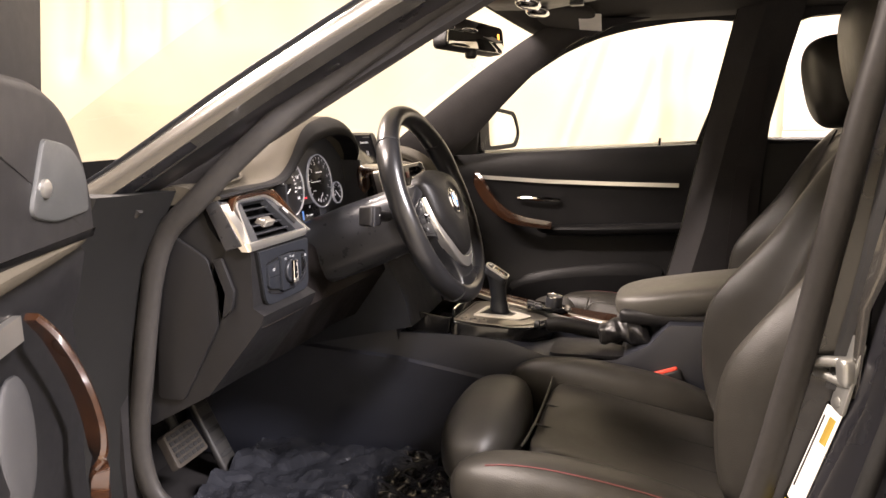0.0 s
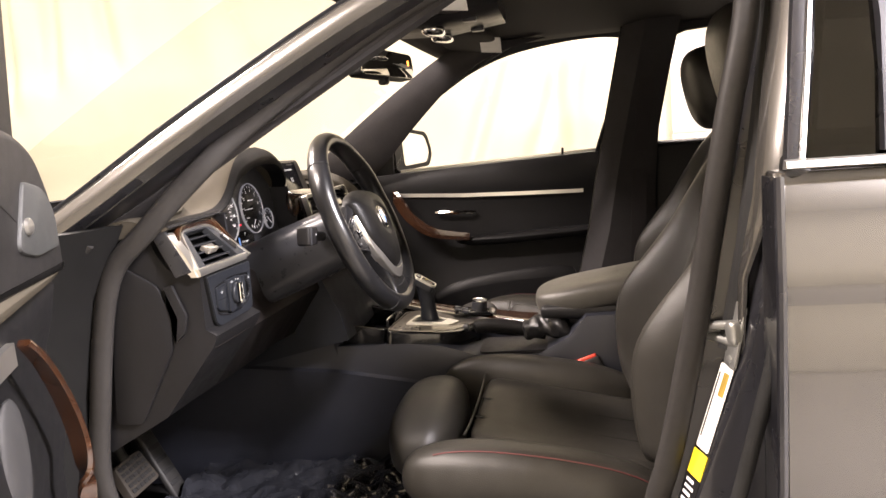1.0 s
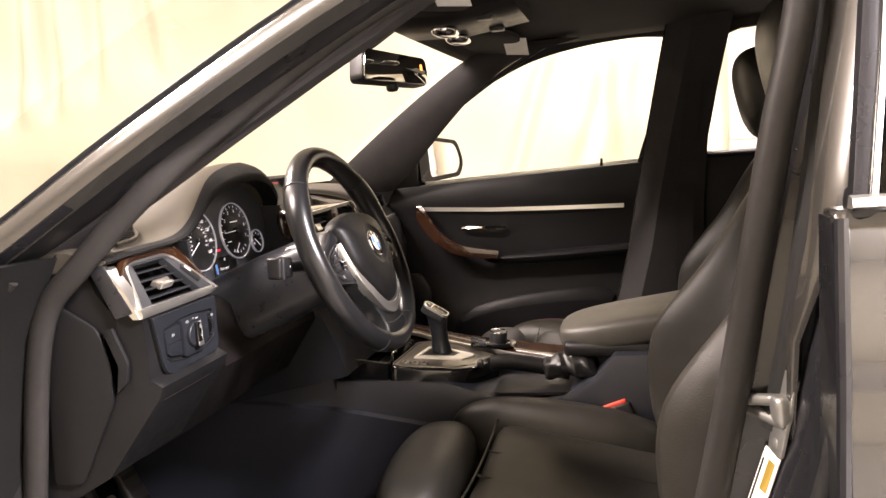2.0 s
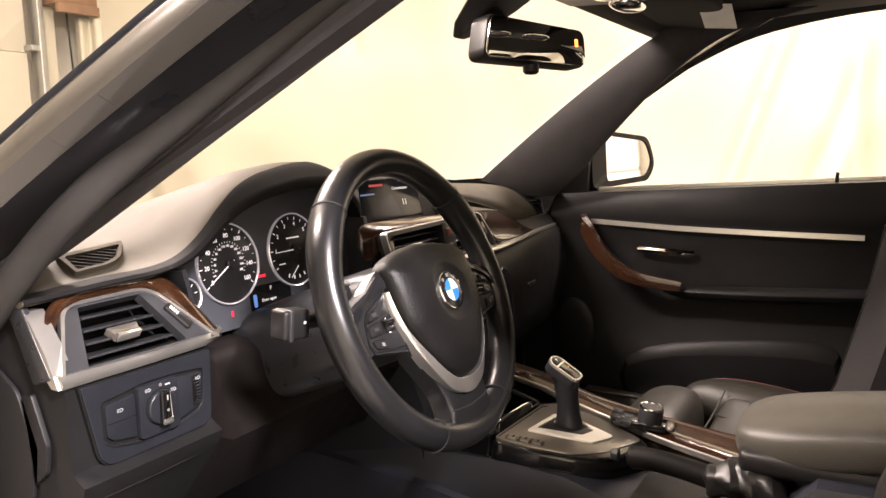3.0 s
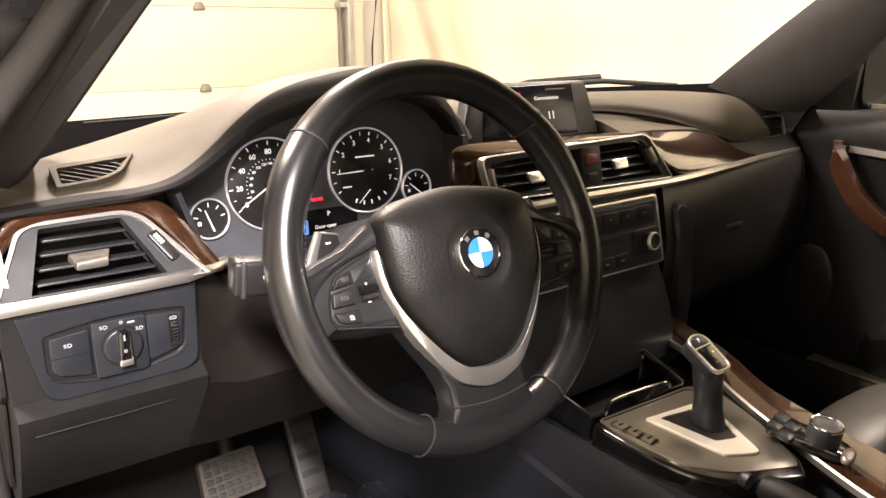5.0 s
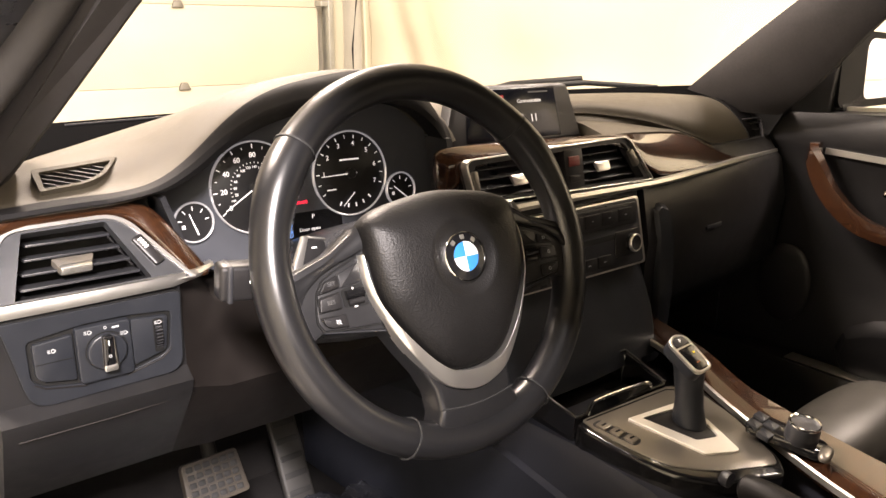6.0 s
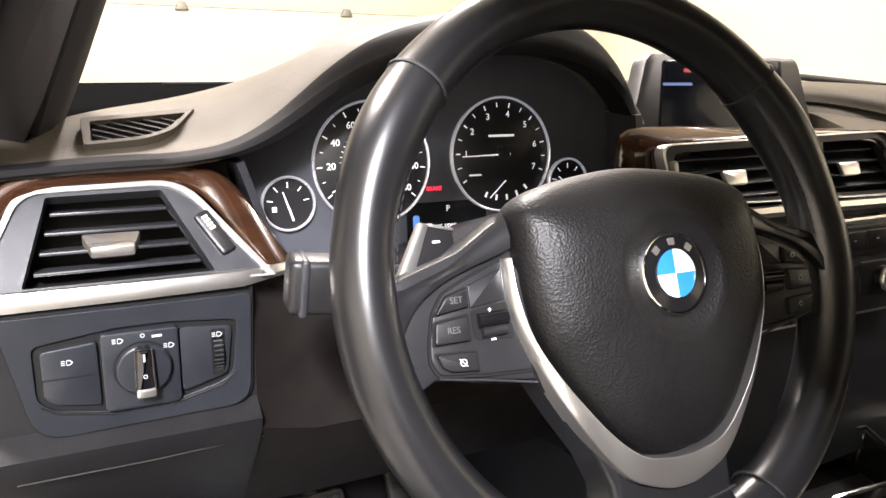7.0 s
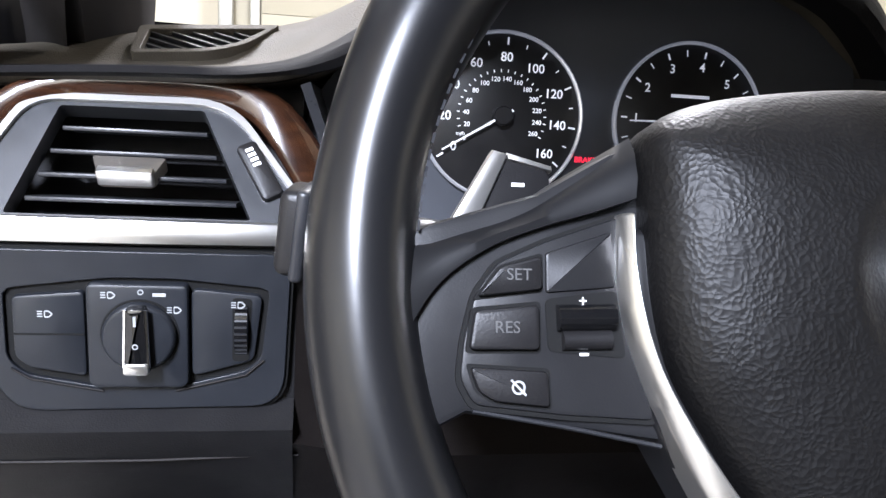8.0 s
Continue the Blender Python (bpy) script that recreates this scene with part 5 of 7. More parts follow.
part("emblem_inner_rim", lathe([(0.0141, 0.0034), (0.0139, 0.0047), (0.0134, 0.0047), (0.0132, 0.0034)], EM, 40), CHROME, em)
for q in range(4):
    poly = [(0, 0)] + [(0.0133 * math.cos(a), 0.0133 * math.sin(a)) for a in [q * math.pi / 2 + math.pi / 2 * k / 8 for k in range(9)]]
    part("emblem_quarter", prism(poly, 0.002, 0.0042, EM), (WENAMEL, BLUE, WENAMEL, BLUE)[q], em)
for a0 in (50, 90, 130):
    part("emblem_mark", prism(rounded([(-0.0022, -0.002), (0.0022, -0.002), (0.0022, 0.002), (-0.0022, 0.002)], 0.0008), 0.0034, 0.0042, EM @ pose(0.0176 * math.cos(radians(a0)), 0.0176 * math.sin(radians(a0)), 0, 0, 0, a0 - 90)), SATIN, em)
for s in (-1, 1):
    f = (lambda p: p) if s < 0 else mirrored
    pan = rounded([(-0.1375, -0.0326), (-0.1363, -0.0216), (-0.1331, -0.0088), (-0.1265, 0.0002), (-0.1129, 0.0064), (-0.0880, 0.0152), (-0.0880, -0.008), (-0.0865, -0.0212), (-0.0800, -0.0447), (-0.1069, -0.0430), (-0.1334, -0.0400)], 0.0025, 3)
    pad = part("button_panel", prism(f(pan), 0.005, 0.0100, WM, 0.001), SPOKE, sw)
    part("panel_gap", prism(f([(-0.110 + (x + 0.110) * 1.045, -0.016 + (y + 0.016) * 1.05) for x, y in pan]), 0.004, 0.0088, WM), DARK, pad)
    keys = [[(-0.1330, -0.0098), (-0.1262, -0.0012), (-0.1141, 0.0022), (-0.1140, -0.0075)], [(-0.1335, -0.0137), (-0.1150, -0.0119), (-0.1150, -0.0246), (-0.1352, -0.0246)], [(-0.1350, -0.0294), (-0.1127, -0.0306), (-0.1121, -0.0405), (-0.1280, -0.0388), (-0.1325, -0.0362)]]
    for kp in keys:
        c = (sum(x for x, y in kp) / len(kp), sum(y for x, y in kp) / len(kp))
        part("button_gap", prism(f(rounded([(c[0] + (x - c[0]) * 1.10, c[1] + (y - c[1]) * 1.18) for x, y in kp], 0.0015)), 0.005, 0.01015, WM), DARK, pad)
        part("button", prism(f(rounded(kp, 0.0016, 4)), 0.005, 0.0128, WM, 0.0009), PLASTIC, pad)
    part("blank_plate", prism(f(rounded([(-0.1126, 0.0031), (-0.0924, 0.0100), (-0.0915, -0.0064), (-0.1126, -0.0084)], 0.001)), 0.005, 0.0112, WM, 0.0008), SPOKE, pad)
    part("rocker_well", prism(f(rounded([(-0.1128, -0.0101), (-0.0912, -0.0072), (-0.0886, -0.0269), (-0.1120, -0.0250)], 0.002)), 0.004, 0.0104, WM), DARK, pad)
    part("rocker", tube([WM @ Vector((s * 0.1095, -0.0155, 0.0112)), WM @ Vector((s * 0.0925, -0.0150, 0.0112))], 0.0038, n=16), GLOSS, pad)
    part("rocker", tube([WM @ Vector((s * 0.1080, -0.0218, 0.0105)), WM @ Vector((s * 0.0935, -0.0215, 0.0105))], 0.0030, n=14), PLASTIC, pad)
    if s < 0:
        lettering("SET", 0.0048, WM @ pose(-0.1210, -0.0036, 0.0131), DIMPRINT, pad)
        lettering("RES", 0.0048, WM @ pose(-0.1245, -0.0185, 0.0131), DIMPRINT, pad)
        lettering("+", 0.0045, WM @ pose(-0.1015, -0.0107, 0.0107), WHITE, pad)
        part("minus_mark", bar(-0.1028, -0.1002, -0.0262, -0.0254, WM @ pose(0, 0, 0.0107)), WHITE, pad)
        part("button_mark", ring_plate(circle(0.0020, 14), circle(0.0014, 14), 0, 0.0003, WM @ pose(-0.1215, -0.0350, 0.0130)), PALEPRINT, pad)
        part("button_mark", bar(-0.0030, 0.0030, -0.0003, 0.0003, WM @ pose(-0.1215, -0.0350, 0.0130, 0, 0, 135)), PALEPRINT, pad)
    else:
        for bx, by in ((0.121, -0.0036), (0.1245, -0.0185), (0.1215, -0.0350)):
            part("button_mark", ring_plate(circle(0.0018, 12), circle(0.0012, 12), 0, 0.0003, WM @ pose(bx, by, 0.0130)), PALEPRINT, pad)
    part("spoke_edge", tube([WM @ Vector((s * 0.1334, -0.0416, 0.0078)), WM @ Vector((s * 0.1069, -0.0462, 0.0082)), WM @ Vector((s * 0.078, -0.0520, 0.009))], 0.0007, n=6), GREYPL, sw)
    pd = f(rounded([(-0.142, 0.004), (-0.1195, 0.0405), (-0.1007, 0.0362), (-0.0995, 0.006)], [0.002, 0.006, 0.004, 0.002], 4))
    pdl = part("shift_paddle", prism(pd, -0.026, -0.021, WM, 0.0015), PLASTIC, sw)
    part("paddle_edge", prism(f([(-0.1435, 0.003), (-0.121, 0.0415), (-0.1155, 0.0402), (-0.1325, 0.003)]), -0.0245, -0.0185, WM, 0.0015), SATIN, pdl, "satin silver paddle edge")
    part("paddle_rim", prism(f([(-0.1160, 0.0408), (-0.1005, 0.0368), (-0.1003, 0.0350), (-0.1155, 0.0386)]), -0.0235, -0.0195, WM, 0.0008), SATIN, pdl)
    part("paddle_mark", bar(s * 0.112 - 0.0022, s * 0.112 + 0.0022, 0.0295, 0.0307, WM @ pose(0, 0, -0.0209)), WHITE, pdl)

col = thing("steering_column", "black steering column shroud with switch stalks", "steering column", (-0.365, 0.15, 0.8))
shroud = []
for d, sx, sy in ((0.02, 0.055, 0.05), (0.06, 0.062, 0.058), (0.15, 0.068, 0.062), (0.26, 0.07, 0.062)):
    shroud.append([WM @ Vector((sx * c, sy * s2 - 0.006, -d)) for c, s2 in [(math.copysign(abs(a) ** 0.6, a), math.copysign(abs(b) ** 0.6, b)) for a, b in circle(1, 24)]])
part("shroud", loft(shroud), GREYPL, col)
part("stalk", tube([(-0.43, 0.10, 0.845), (-0.49, 0.094, 0.853), (-0.53, 0.09, 0.858)], 0.0095), PLASTIC, col)
part("stalk_end", box(-0.018, 0.016, -0.012, 0.012, -0.0155, 0.0155, 0.004, pose(-0.5335, 0.0885, 0.858, 0, 5, -8)), PLASTIC, col)
part("stalk_ring", box(-0.0025, 0.0025, -0.0128, 0.0128, -0.0163, 0.0163, 0.002, pose(-0.543, 0.089, 0.8585, 0, 5, -8)), GREYPL, col)
part("stalk_mark", bar(-0.004, 0.004, -0.0012, 0.0012, frame_of((-0.525, 0.0757, 0.859), (1, 0.1, 0), (0, 0, 1))), WHITE, col)
part("stalk", tube([(-0.30, 0.10, 0.845), (-0.24, 0.094, 0.853), (-0.21, 0.09, 0.858)], 0.0095), PLASTIC, col)

# ---- centre vents, screen, radio ----
cv = thing("centre_air_vent", "twin black slatted air vents in silver and walnut", "air vent", (0, 0.2, 0.87))
VC = frame_of((0, 0.212, 0.846), (1, 0.03, 0), (0, 0.18, 1))
co_ = rounded([(-0.176, 0.006), (-0.188, 0.062), (0.134, 0.066), (0.188, -0.005)], [0.004, 0.012, 0.016, 0.004], 4)
ci_ = rounded([(-0.164, 0.010), (-0.170, 0.054), (0.126, 0.058), (0.170, 0.001)], [0.003, 0.008, 0.012, 0.003], 4)
part("silver_frame", ring_plate(co_, [(a[0] * 0.985, a[1] * 0.95 + 0.0015) for a in co_], -0.004, 0.008, VC), SATIN, cv, bevel=0.001)
part("fascia", ring_plate([(a[0] * 0.985, a[1] * 0.95 + 0.0015) for a in co_], ci_, -0.012, 0.003, VC), GREYPL, cv)
# back sheet coloured near black for the shade inside the vent
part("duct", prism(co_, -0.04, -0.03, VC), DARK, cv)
part("divider", prism(rounded([(-0.006, 0.003), (-0.008, 0.058), (0.03, 0.058), (0.032, 0.003)], 0.003), -0.02, 0.005, VC, 0.001), PLASTIC, cv)
part("hazard_button", prism(rounded([(0.0, 0.034), (0.0, 0.048), (0.022, 0.048), (0.022, 0.034)], 0.002), 0.004, 0.007, VC, 0.001), mat("dark_red_button", (0.12, 0.015, 0.012), 0.4), cv)
part("lock_button", prism(rounded([(0.0, 0.012), (0.0, 0.022), (0.022, 0.022), (0.022, 0.012)], 0.002), 0.004, 0.0065, VC, 0.001), PLASTIC, cv)
for x0, x1a, x1b in ((-0.158, -0.012, -0.012), (0.036, 0.118, 0.15)):
    for k in range(4):
        v = 0.012 + 0.0125 * k
        x1 = x1b + (x1a - x1b) * k / 3
        part("slat", prism([(x0, -0.0012), (x1, -0.0012), (x1, 0.0012), (x0, 0.0012)], -0.018, 0.006, VC @ pose(0, v, -0.008, 28, 0, 0), 0.001), GREYPL, cv)
part("tab", prism(rounded([(-0.013, -0.007), (0.013, -0.007), (0.016, 0.007), (-0.016, 0.007)], 0.002), 0, 0.004, VC @ pose(0.078, 0.027, -0.002, -20, 0, 0), 0.001), SATIN, cv)
part("tab", prism(rounded([(-0.013, -0.007), (0.013, -0.007), (0.016, 0.007), (-0.016, 0.007)], 0.002), 0, 0.004, VC @ pose(-0.09, 0.027, -0.002, -20, 0, 0), 0.001), SATIN, cv)
for tx in (-0.179, 0.152):
    part("thumb_wheel", prism(rounded([(-0.005, -0.014), (0.005, -0.014), (0.005, 0.014), (-0.005, 0.014)], 0.003), 0, 0.007, VC @ pose(tx * 0.955, 0.033, 0, 0, 0, 6 if tx < 0 else 30), 0.002), PLATE, cv, "grey ribbed thumb wheel")
# silver line and walnut along the passenger side
line = [(-0.165, 0.200, 0.841), (0.0, 0.203, 0.840), (0.192, 0.212, 0.836), (0.348, 0.236, 0.834), (0.521, 0.270, 0.831), (0.712, 0.305, 0.827)]
part("silver_line", sweep(smoothed(line, 5), [(-0.005, -0.005), (0.004, -0.005), (0.006, 0), (0.004, 0.005), (-0.005, 0.005)]), SATIN, dash, "satin silver line along the dash")
wr = []
for x, y0, z0, y1, z1, y2, z2 in ((-0.215, 0.232, 0.86, 0.236, 0.90, 0.243, 0.921), (-0.19, 0.226, 0.86, 0.228, 0.905, 0.243, 0.921), (-0.16, 0.222, 0.905, 0.224, 0.912, 0.248, 0.922), (0.0, 0.222, 0.906, 0.226, 0.912, 0.262, 0.914), (0.13, 0.226, 0.903, 0.232, 0.910, 0.270, 0.910), (0.17, 0.222, 0.87, 0.236, 0.900, 0.277, 0.906), (0.21, 0.218, 0.838, 0.245, 0.888, 0.284, 0.903), (0.30, 0.230, 0.836, 0.262, 0.878, 0.295, 0.898), (0.374, 0.240, 0.835, 0.268, 0.868, 0.301, 0.892), (0.428, 0.252, 0.834, 0.275, 0.858, 0.299, 0.877), (0.484, 0.263, 0.833, 0.280, 0.845, 0.297, 0.853), (0.549, 0.276, 0.8315, 0.286, 0.834, 0.297, 0.836), (0.60, 0.285, 0.830, 0.290, 0.831, 0.30, 0.832)):
    q = smoothed([(x, y0, z0), (x, y1, z1), (x, y2, z2)], 4)
    wr.append(q + [Vector((x, y2 + 0.01, z2 - 0.012)), Vector((x, y0 + 0.012, z0))])
part("wood_trim", loft(wr), WOOD, dash, "glossy burr walnut veneer", sub=1)

scr = thing("infotainment_screen", "upright infotainment screen in a black frame, switched on", "screen", (-0.01, 0.32, 0.94))
SM = frame_of((0, 0.312, 0.904), (1, 0, 0), (0, 0.28, 1))
so_ = rounded([(-0.140, -0.004), (-0.106, 0.085), (0.117, 0.083), (0.134, -0.004)], [0.004, 0.012, 0.012, 0.004], 4)
part("case", prism(so_, -0.022, 0.0, SM, 0.005), PLASTIC, scr)
pane = part("pane", prism(rounded([(-0.100, 0.004), (-0.086, 0.077), (0.084, 0.078), (0.088, 0.004)], 0.003), -0.002, 0.0012, SM, 0.0006), mat("dark_screen_glass", (0.006, 0.007, 0.011), 0.14, var=0.1, spec=0.28), scr)
for u0, u1, v0, v1, mt in ((-0.06, -0.02, 0.064, 0.068, SCREENRED), (0.03, 0.070, 0.0695, 0.0715, DIMPRINT), (-0.09, -0.05, 0.05, 0.053, SCREENBLUE)):
    part("display_mark", bar(u0, u1, v0, v1, SM @ pose(0, 0, 0.0013)), mt, pane)
part("pane_edge", tube([SM @ Vector((0.0868, 0.002, 0.0008)), SM @ Vector((0.0850, 0.078, 0.0008))], 0.0010, n=6), GREYPL, scr)
lettering("Communication", 0.0075, SM @ pose(0.03, 0.058, 0.0014), WHITE, pane)
lettering("11", 0.016, SM @ pose(0.035, 0.032, 0.0014), WHITE, pane)

rad = thing("audio_panel", "black audio control panel with a round silver knob", "audio panel", (0.03, 0.19, 0.77))
RM = frame_of((0, 0.1935, 0.72), (1, 0.02, 0), (0, 0.13, 1))
part("frame", prism(rounded([(-0.145, 0.0), (-0.15, 0.104), (0.15, 0.104), (0.165, -0.002)], 0.008), -0.01, 0.003, RM, 0.002), SATIN, rad, "satin silver panel edge")
part("front", prism(rounded([(-0.142, 0.003), (-0.147, 0.101), (0.144, 0.101), (0.157, 0.002)], 0.007), -0.005, 0.0045, RM, 0.001), GREYPL, rad)
part("slot", prism(rounded([(-0.12, 0.046), (-0.12, 0.054), (0.10, 0.054), (0.10, 0.046)], 0.002), 0.003, 0.005, RM), DARK, rad)
part("upper_strip", prism(rounded([(-0.13, 0.064), (-0.13, 0.096), (0.14, 0.096), (0.14, 0.064)], 0.004), 0.003, 0.0065, RM, 0.001), PLASTIC, rad)
for k in range(7):
    part("button", prism(rounded([(-0.125 + 0.037 * k, 0.07), (-0.125 + 0.037 * k, 0.09), (-0.092 + 0.037 * k, 0.09), (-0.092 + 0.037 * k, 0.07)], 0.002), 0.005, 0.0071, RM, 0.0008), PLASTIC, rad)
    part("button_mark", bar(-0.1105 + 0.037 * k, -0.1065 + 0.037 * k, 0.0795, 0.0807, RM @ pose(0, 0, 0.0072)), PALEPRINT, rad)
part("knob_well", prism(rounded([(0.09, 0.018), (0.09, 0.056), (0.146, 0.056), (0.15, 0.018)], 0.004), 0.003, 0.006, RM, 0.001), PLASTIC, rad)
part("knob", lathe([(0.0135, 0), (0.0135, 0.008), (0.0125, 0.010), (0.011, 0.0095), (0.0001, 0.0085)], RM @ pose(0.126, 0.036, 0.006)), PLASTIC, rad)
part("knob_ring", hoop([(0.0138, 0.006), (0.0138, 0.0095), (0.0128, 0.0108), (0.0112, 0.0105), (0.011, 0.009)], RM @ pose(0.126, 0.036, 0.006)), SATIN, rad)
for k in range(6):
    part("button", prism(rounded([(-0.12 + 0.034 * k, 0.008), (-0.12 + 0.034 * k, 0.026), (-0.09 + 0.034 * k, 0.026), (-0.09 + 0.034 * k, 0.008)], 0.002), 0.003, 0.0058, RM, 0.0008), PLASTIC, rad)
    part("button_mark", bar(-0.108 + 0.034 * k, -0.102 + 0.034 * k, 0.016, 0.0175, RM @ pose(0, 0, 0.0059)), PALEPRINT, rad)

# ---- centre console ----
con = thing("centre_console", "dark centre console with champagne gear plate", "centre console", (0.03, -0.1, 0.25))
# the body: left flank, top line falling from the dash and rising to the armrest
st = []
for y, xl, zt, xr in ((0.71, -0.17, 0.60, 0.22), (0.40, -0.135, 0.60, 0.19), (0.28, -0.13, 0.600, 0.185), (0.205, -0.125, 0.598, 0.182), (0.195, -0.124, 0.552, 0.182), (0.06, -0.116, 0.552, 0.175), (-0.04, -0.112, 0.545, 0.17), (-0.12, -0.110, 0.520, 0.165), (-0.20, -0.110, 0.512, 0.16), (-0.27, -0.110, 0.522, 0.155), (-0.33, -0.110, 0.555, 0.15), (-0.37, -0.110, 0.60, 0.15), (-0.50, -0.110, 0.605, 0.15), (-0.75, -0.110, 0.60, 0.15)):
    cr = min(zt - 0.05, 0.461 + 0.175 * min(0.2, max(-0.2, y)) + 0.08 * max(0, y - 0.2))
    st.append([(xl, y, 0.24), (xl - 0.006, y, cr), (xl + 0.001, y, cr + 0.006), (xl + 0.004, y, zt - 0.02), (xl + 0.010, y, zt), (xr - 0.01, y, zt), (xr, y, zt - 0.02), (xr, y, 0.24)])
part("flank", loft(st), mat("slate_plastic", (0.0140, 0.0155, 0.0220), 0.42, var=0.12, scale=40, bump=0.15, bscale=1200, spec=0.6), con, "slate grey console flank")
GATE = mat("bright_matt_silver", (0.80, 0.77, 0.70), 0.42, metal=0.6, var=0.04, scale=40)
PM = frame_of((0.0, 0.0, 0.574), (1, 0, 0), (0, 1, 0.12))
outline = [(-0.105, 0.080), (-0.107, 0.066), (-0.101, 0.010), (-0.086, -0.052), (-0.052, -0.092), (0.036, -0.128), (0.062, -0.104), (0.094, -0.02), (0.112, 0.05), (0.090, 0.074)]
plate = [(-0.098, 0.078), (-0.099, 0.060), (-0.0945, 0.0225), (-0.0774, -0.0396), (-0.040, -0.0770), (0.0430, -0.1120), (0.056, -0.098), (0.087, -0.025), (0.100, 0.045), (0.072, 0.072)]
corner = [0.006, 0.02, 0.03, 0.03, 0.03, 0.012, 0.01, 0.02, 0.01, 0.006]
part("plate_edge", prism(rounded(outline, corner, 5), -0.05, 0.001, PM, 0.006, 3), GLOSS, con, "black rounded edge round the gear plate")
part("gear_plate", prism(rounded(plate, corner, 5), -0.006, 0.003, PM, 0.0015), PLATE, con, "champagne grey gear plate")
gate_o = rounded([(-0.0476, 0.0460), (0.0407, 0.036), (0.046, -0.006), (0.0225, -0.0715), (0.0145, -0.0715), (-0.0220, -0.0540)], [0.003, 0.004, 0.012, 0.004, 0.004, 0.004], 4)
gate_i = rounded([(-0.0290, 0.0360), (0.0330, 0.028), (0.0375, -0.008), (0.0255, -0.0390), (0.0185, -0.0395), (-0.0080, -0.0310)], [0.003, 0.004, 0.012, 0.003, 0.003, 0.004], 4)
part("gate_frame", ring_plate(gate_o, gate_i, 0.001, 0.0065, PM), GATE, con, "satin silver gear gate", bevel=0.0015)
part("gate_boot", prism(gate_i, -0.003, 0.004, PM, 0.001), PLASTIC, con)
part("button_recess", prism(rounded([(-0.096, 0.064), (-0.078, 0.066), (-0.064, 0.008), (-0.082, 0.004)], 0.006, 3), 0.001, 0.0035, PM), GREYPL, con)
for k in range(3):
    bx, by = -0.0855 + 0.0048 * k, 0.0525 - 0.0185 * k
    part("console_button", prism(rounded([(bx - 0.0085, by + 0.0070), (bx + 0.0075, by + 0.0085), (bx + 0.0090, by - 0.0065), (bx - 0.0070, by - 0.0080)], 0.003), 0.001, 0.0065, PM, 0.0015), PLATE, con, "pale raised button")
    part("button_mark", bar(bx - 0.004, bx + 0.004, by - 0.0012, by + 0.0012, PM @ pose(0, 0, 0.0067)), DARK, con)
# open storage bin in front of the gear plate, with a chrome-edged lip
tray = rounded([(-0.103, 0.083), (0.074, 0.0755), (0.093, 0.165), (-0.002, 0.178), (-0.100, 0.184)], 0.006, 4)
part("tray_rim", ring_plate(tray, [(-0.005 + (x + 0.005) * 0.94, 0.131 + (y - 0.131) * 0.90) for x, y in tray], -0.05, 0.004, PM), GLOSS, con, bevel=0.002)
part("tray_floor", prism([(-0.005 + (x + 0.005) * 0.96, 0.131 + (y - 0.131) * 0.95) for x, y in tray], -0.055, -0.040, PM), CARPET, con)
lip_top = smoothed([(-0.086, 0.079, 0.003), (-0.077, 0.083, 0.009), (-0.064, 0.086, 0.0135), (-0.02, 0.0845, 0.0145), (0.034, 0.080, 0.0135), (0.041, 0.077, 0.006)], 4)
part("tray_lip", loft([[PM @ Vector((p.x, 0.078 - 0.02 * (p.x + 0.09) * 0.3, 0.001)), PM @ p, PM @ (p + Vector((0, 0.004, -0.001))), PM @ Vector((p.x, 0.086, -0.01))] for p in lip_top]), GLOSS, con)
part("tray_rail", tube([PM @ (p + Vector((0, 0.001, 0.0008))) for p in lip_top], 0.0025, n=8), CHROME, con, "chrome edge of the bin lip")
part("tray_rail", tube([PM @ Vector(p) for p in ((-0.096, 0.181, 0.007), (-0.002, 0.176, 0.008), (0.091, 0.163, 0.008), (0.073, 0.079, 0.005))], 0.0024, n=8), GREYPL, con)
part("plate_line", tube([PM @ Vector(p) for p in ((-0.094, 0.0735, 0.0031), (0.060, 0.0665, 0.0031), (0.070, 0.060, 0.0031))], 0.0009, n=6), DARK, con)
# walnut band and silver line beside the plate
wl = smoothed([(0.178, 0.22, 0), (0.158, 0.105, 0), (0.125, 0.025, 0), (0.095, -0.07, 0), (0.072, -0.165, 0), (0.060, -0.255, 0)], 6)
part("silver_line", sweep([PM @ (p + Vector((-0.012, 0, 0.004))) for p in wl], [(-0.0028, -0.006), (0.0028, -0.006), (0.0028, 0.002), (0.0, 0.004), (-0.0028, 0.002)]), SATIN, con, "satin silver line beside the gear plate")
part("wood_band", loft([[PM @ (p + Vector((dx, 0, dz))) for dx, dz in ((-0.008, -0.01), (-0.008, 0.004), (0.002, 0.0095), (0.022, 0.0105), (0.044 + 0.20 * max(0, -p.y), 0.0100), (0.052 + 0.20 * max(0, -p.y), -0.02))] for p in wl]), WOOD, con, "glossy burr walnut band")

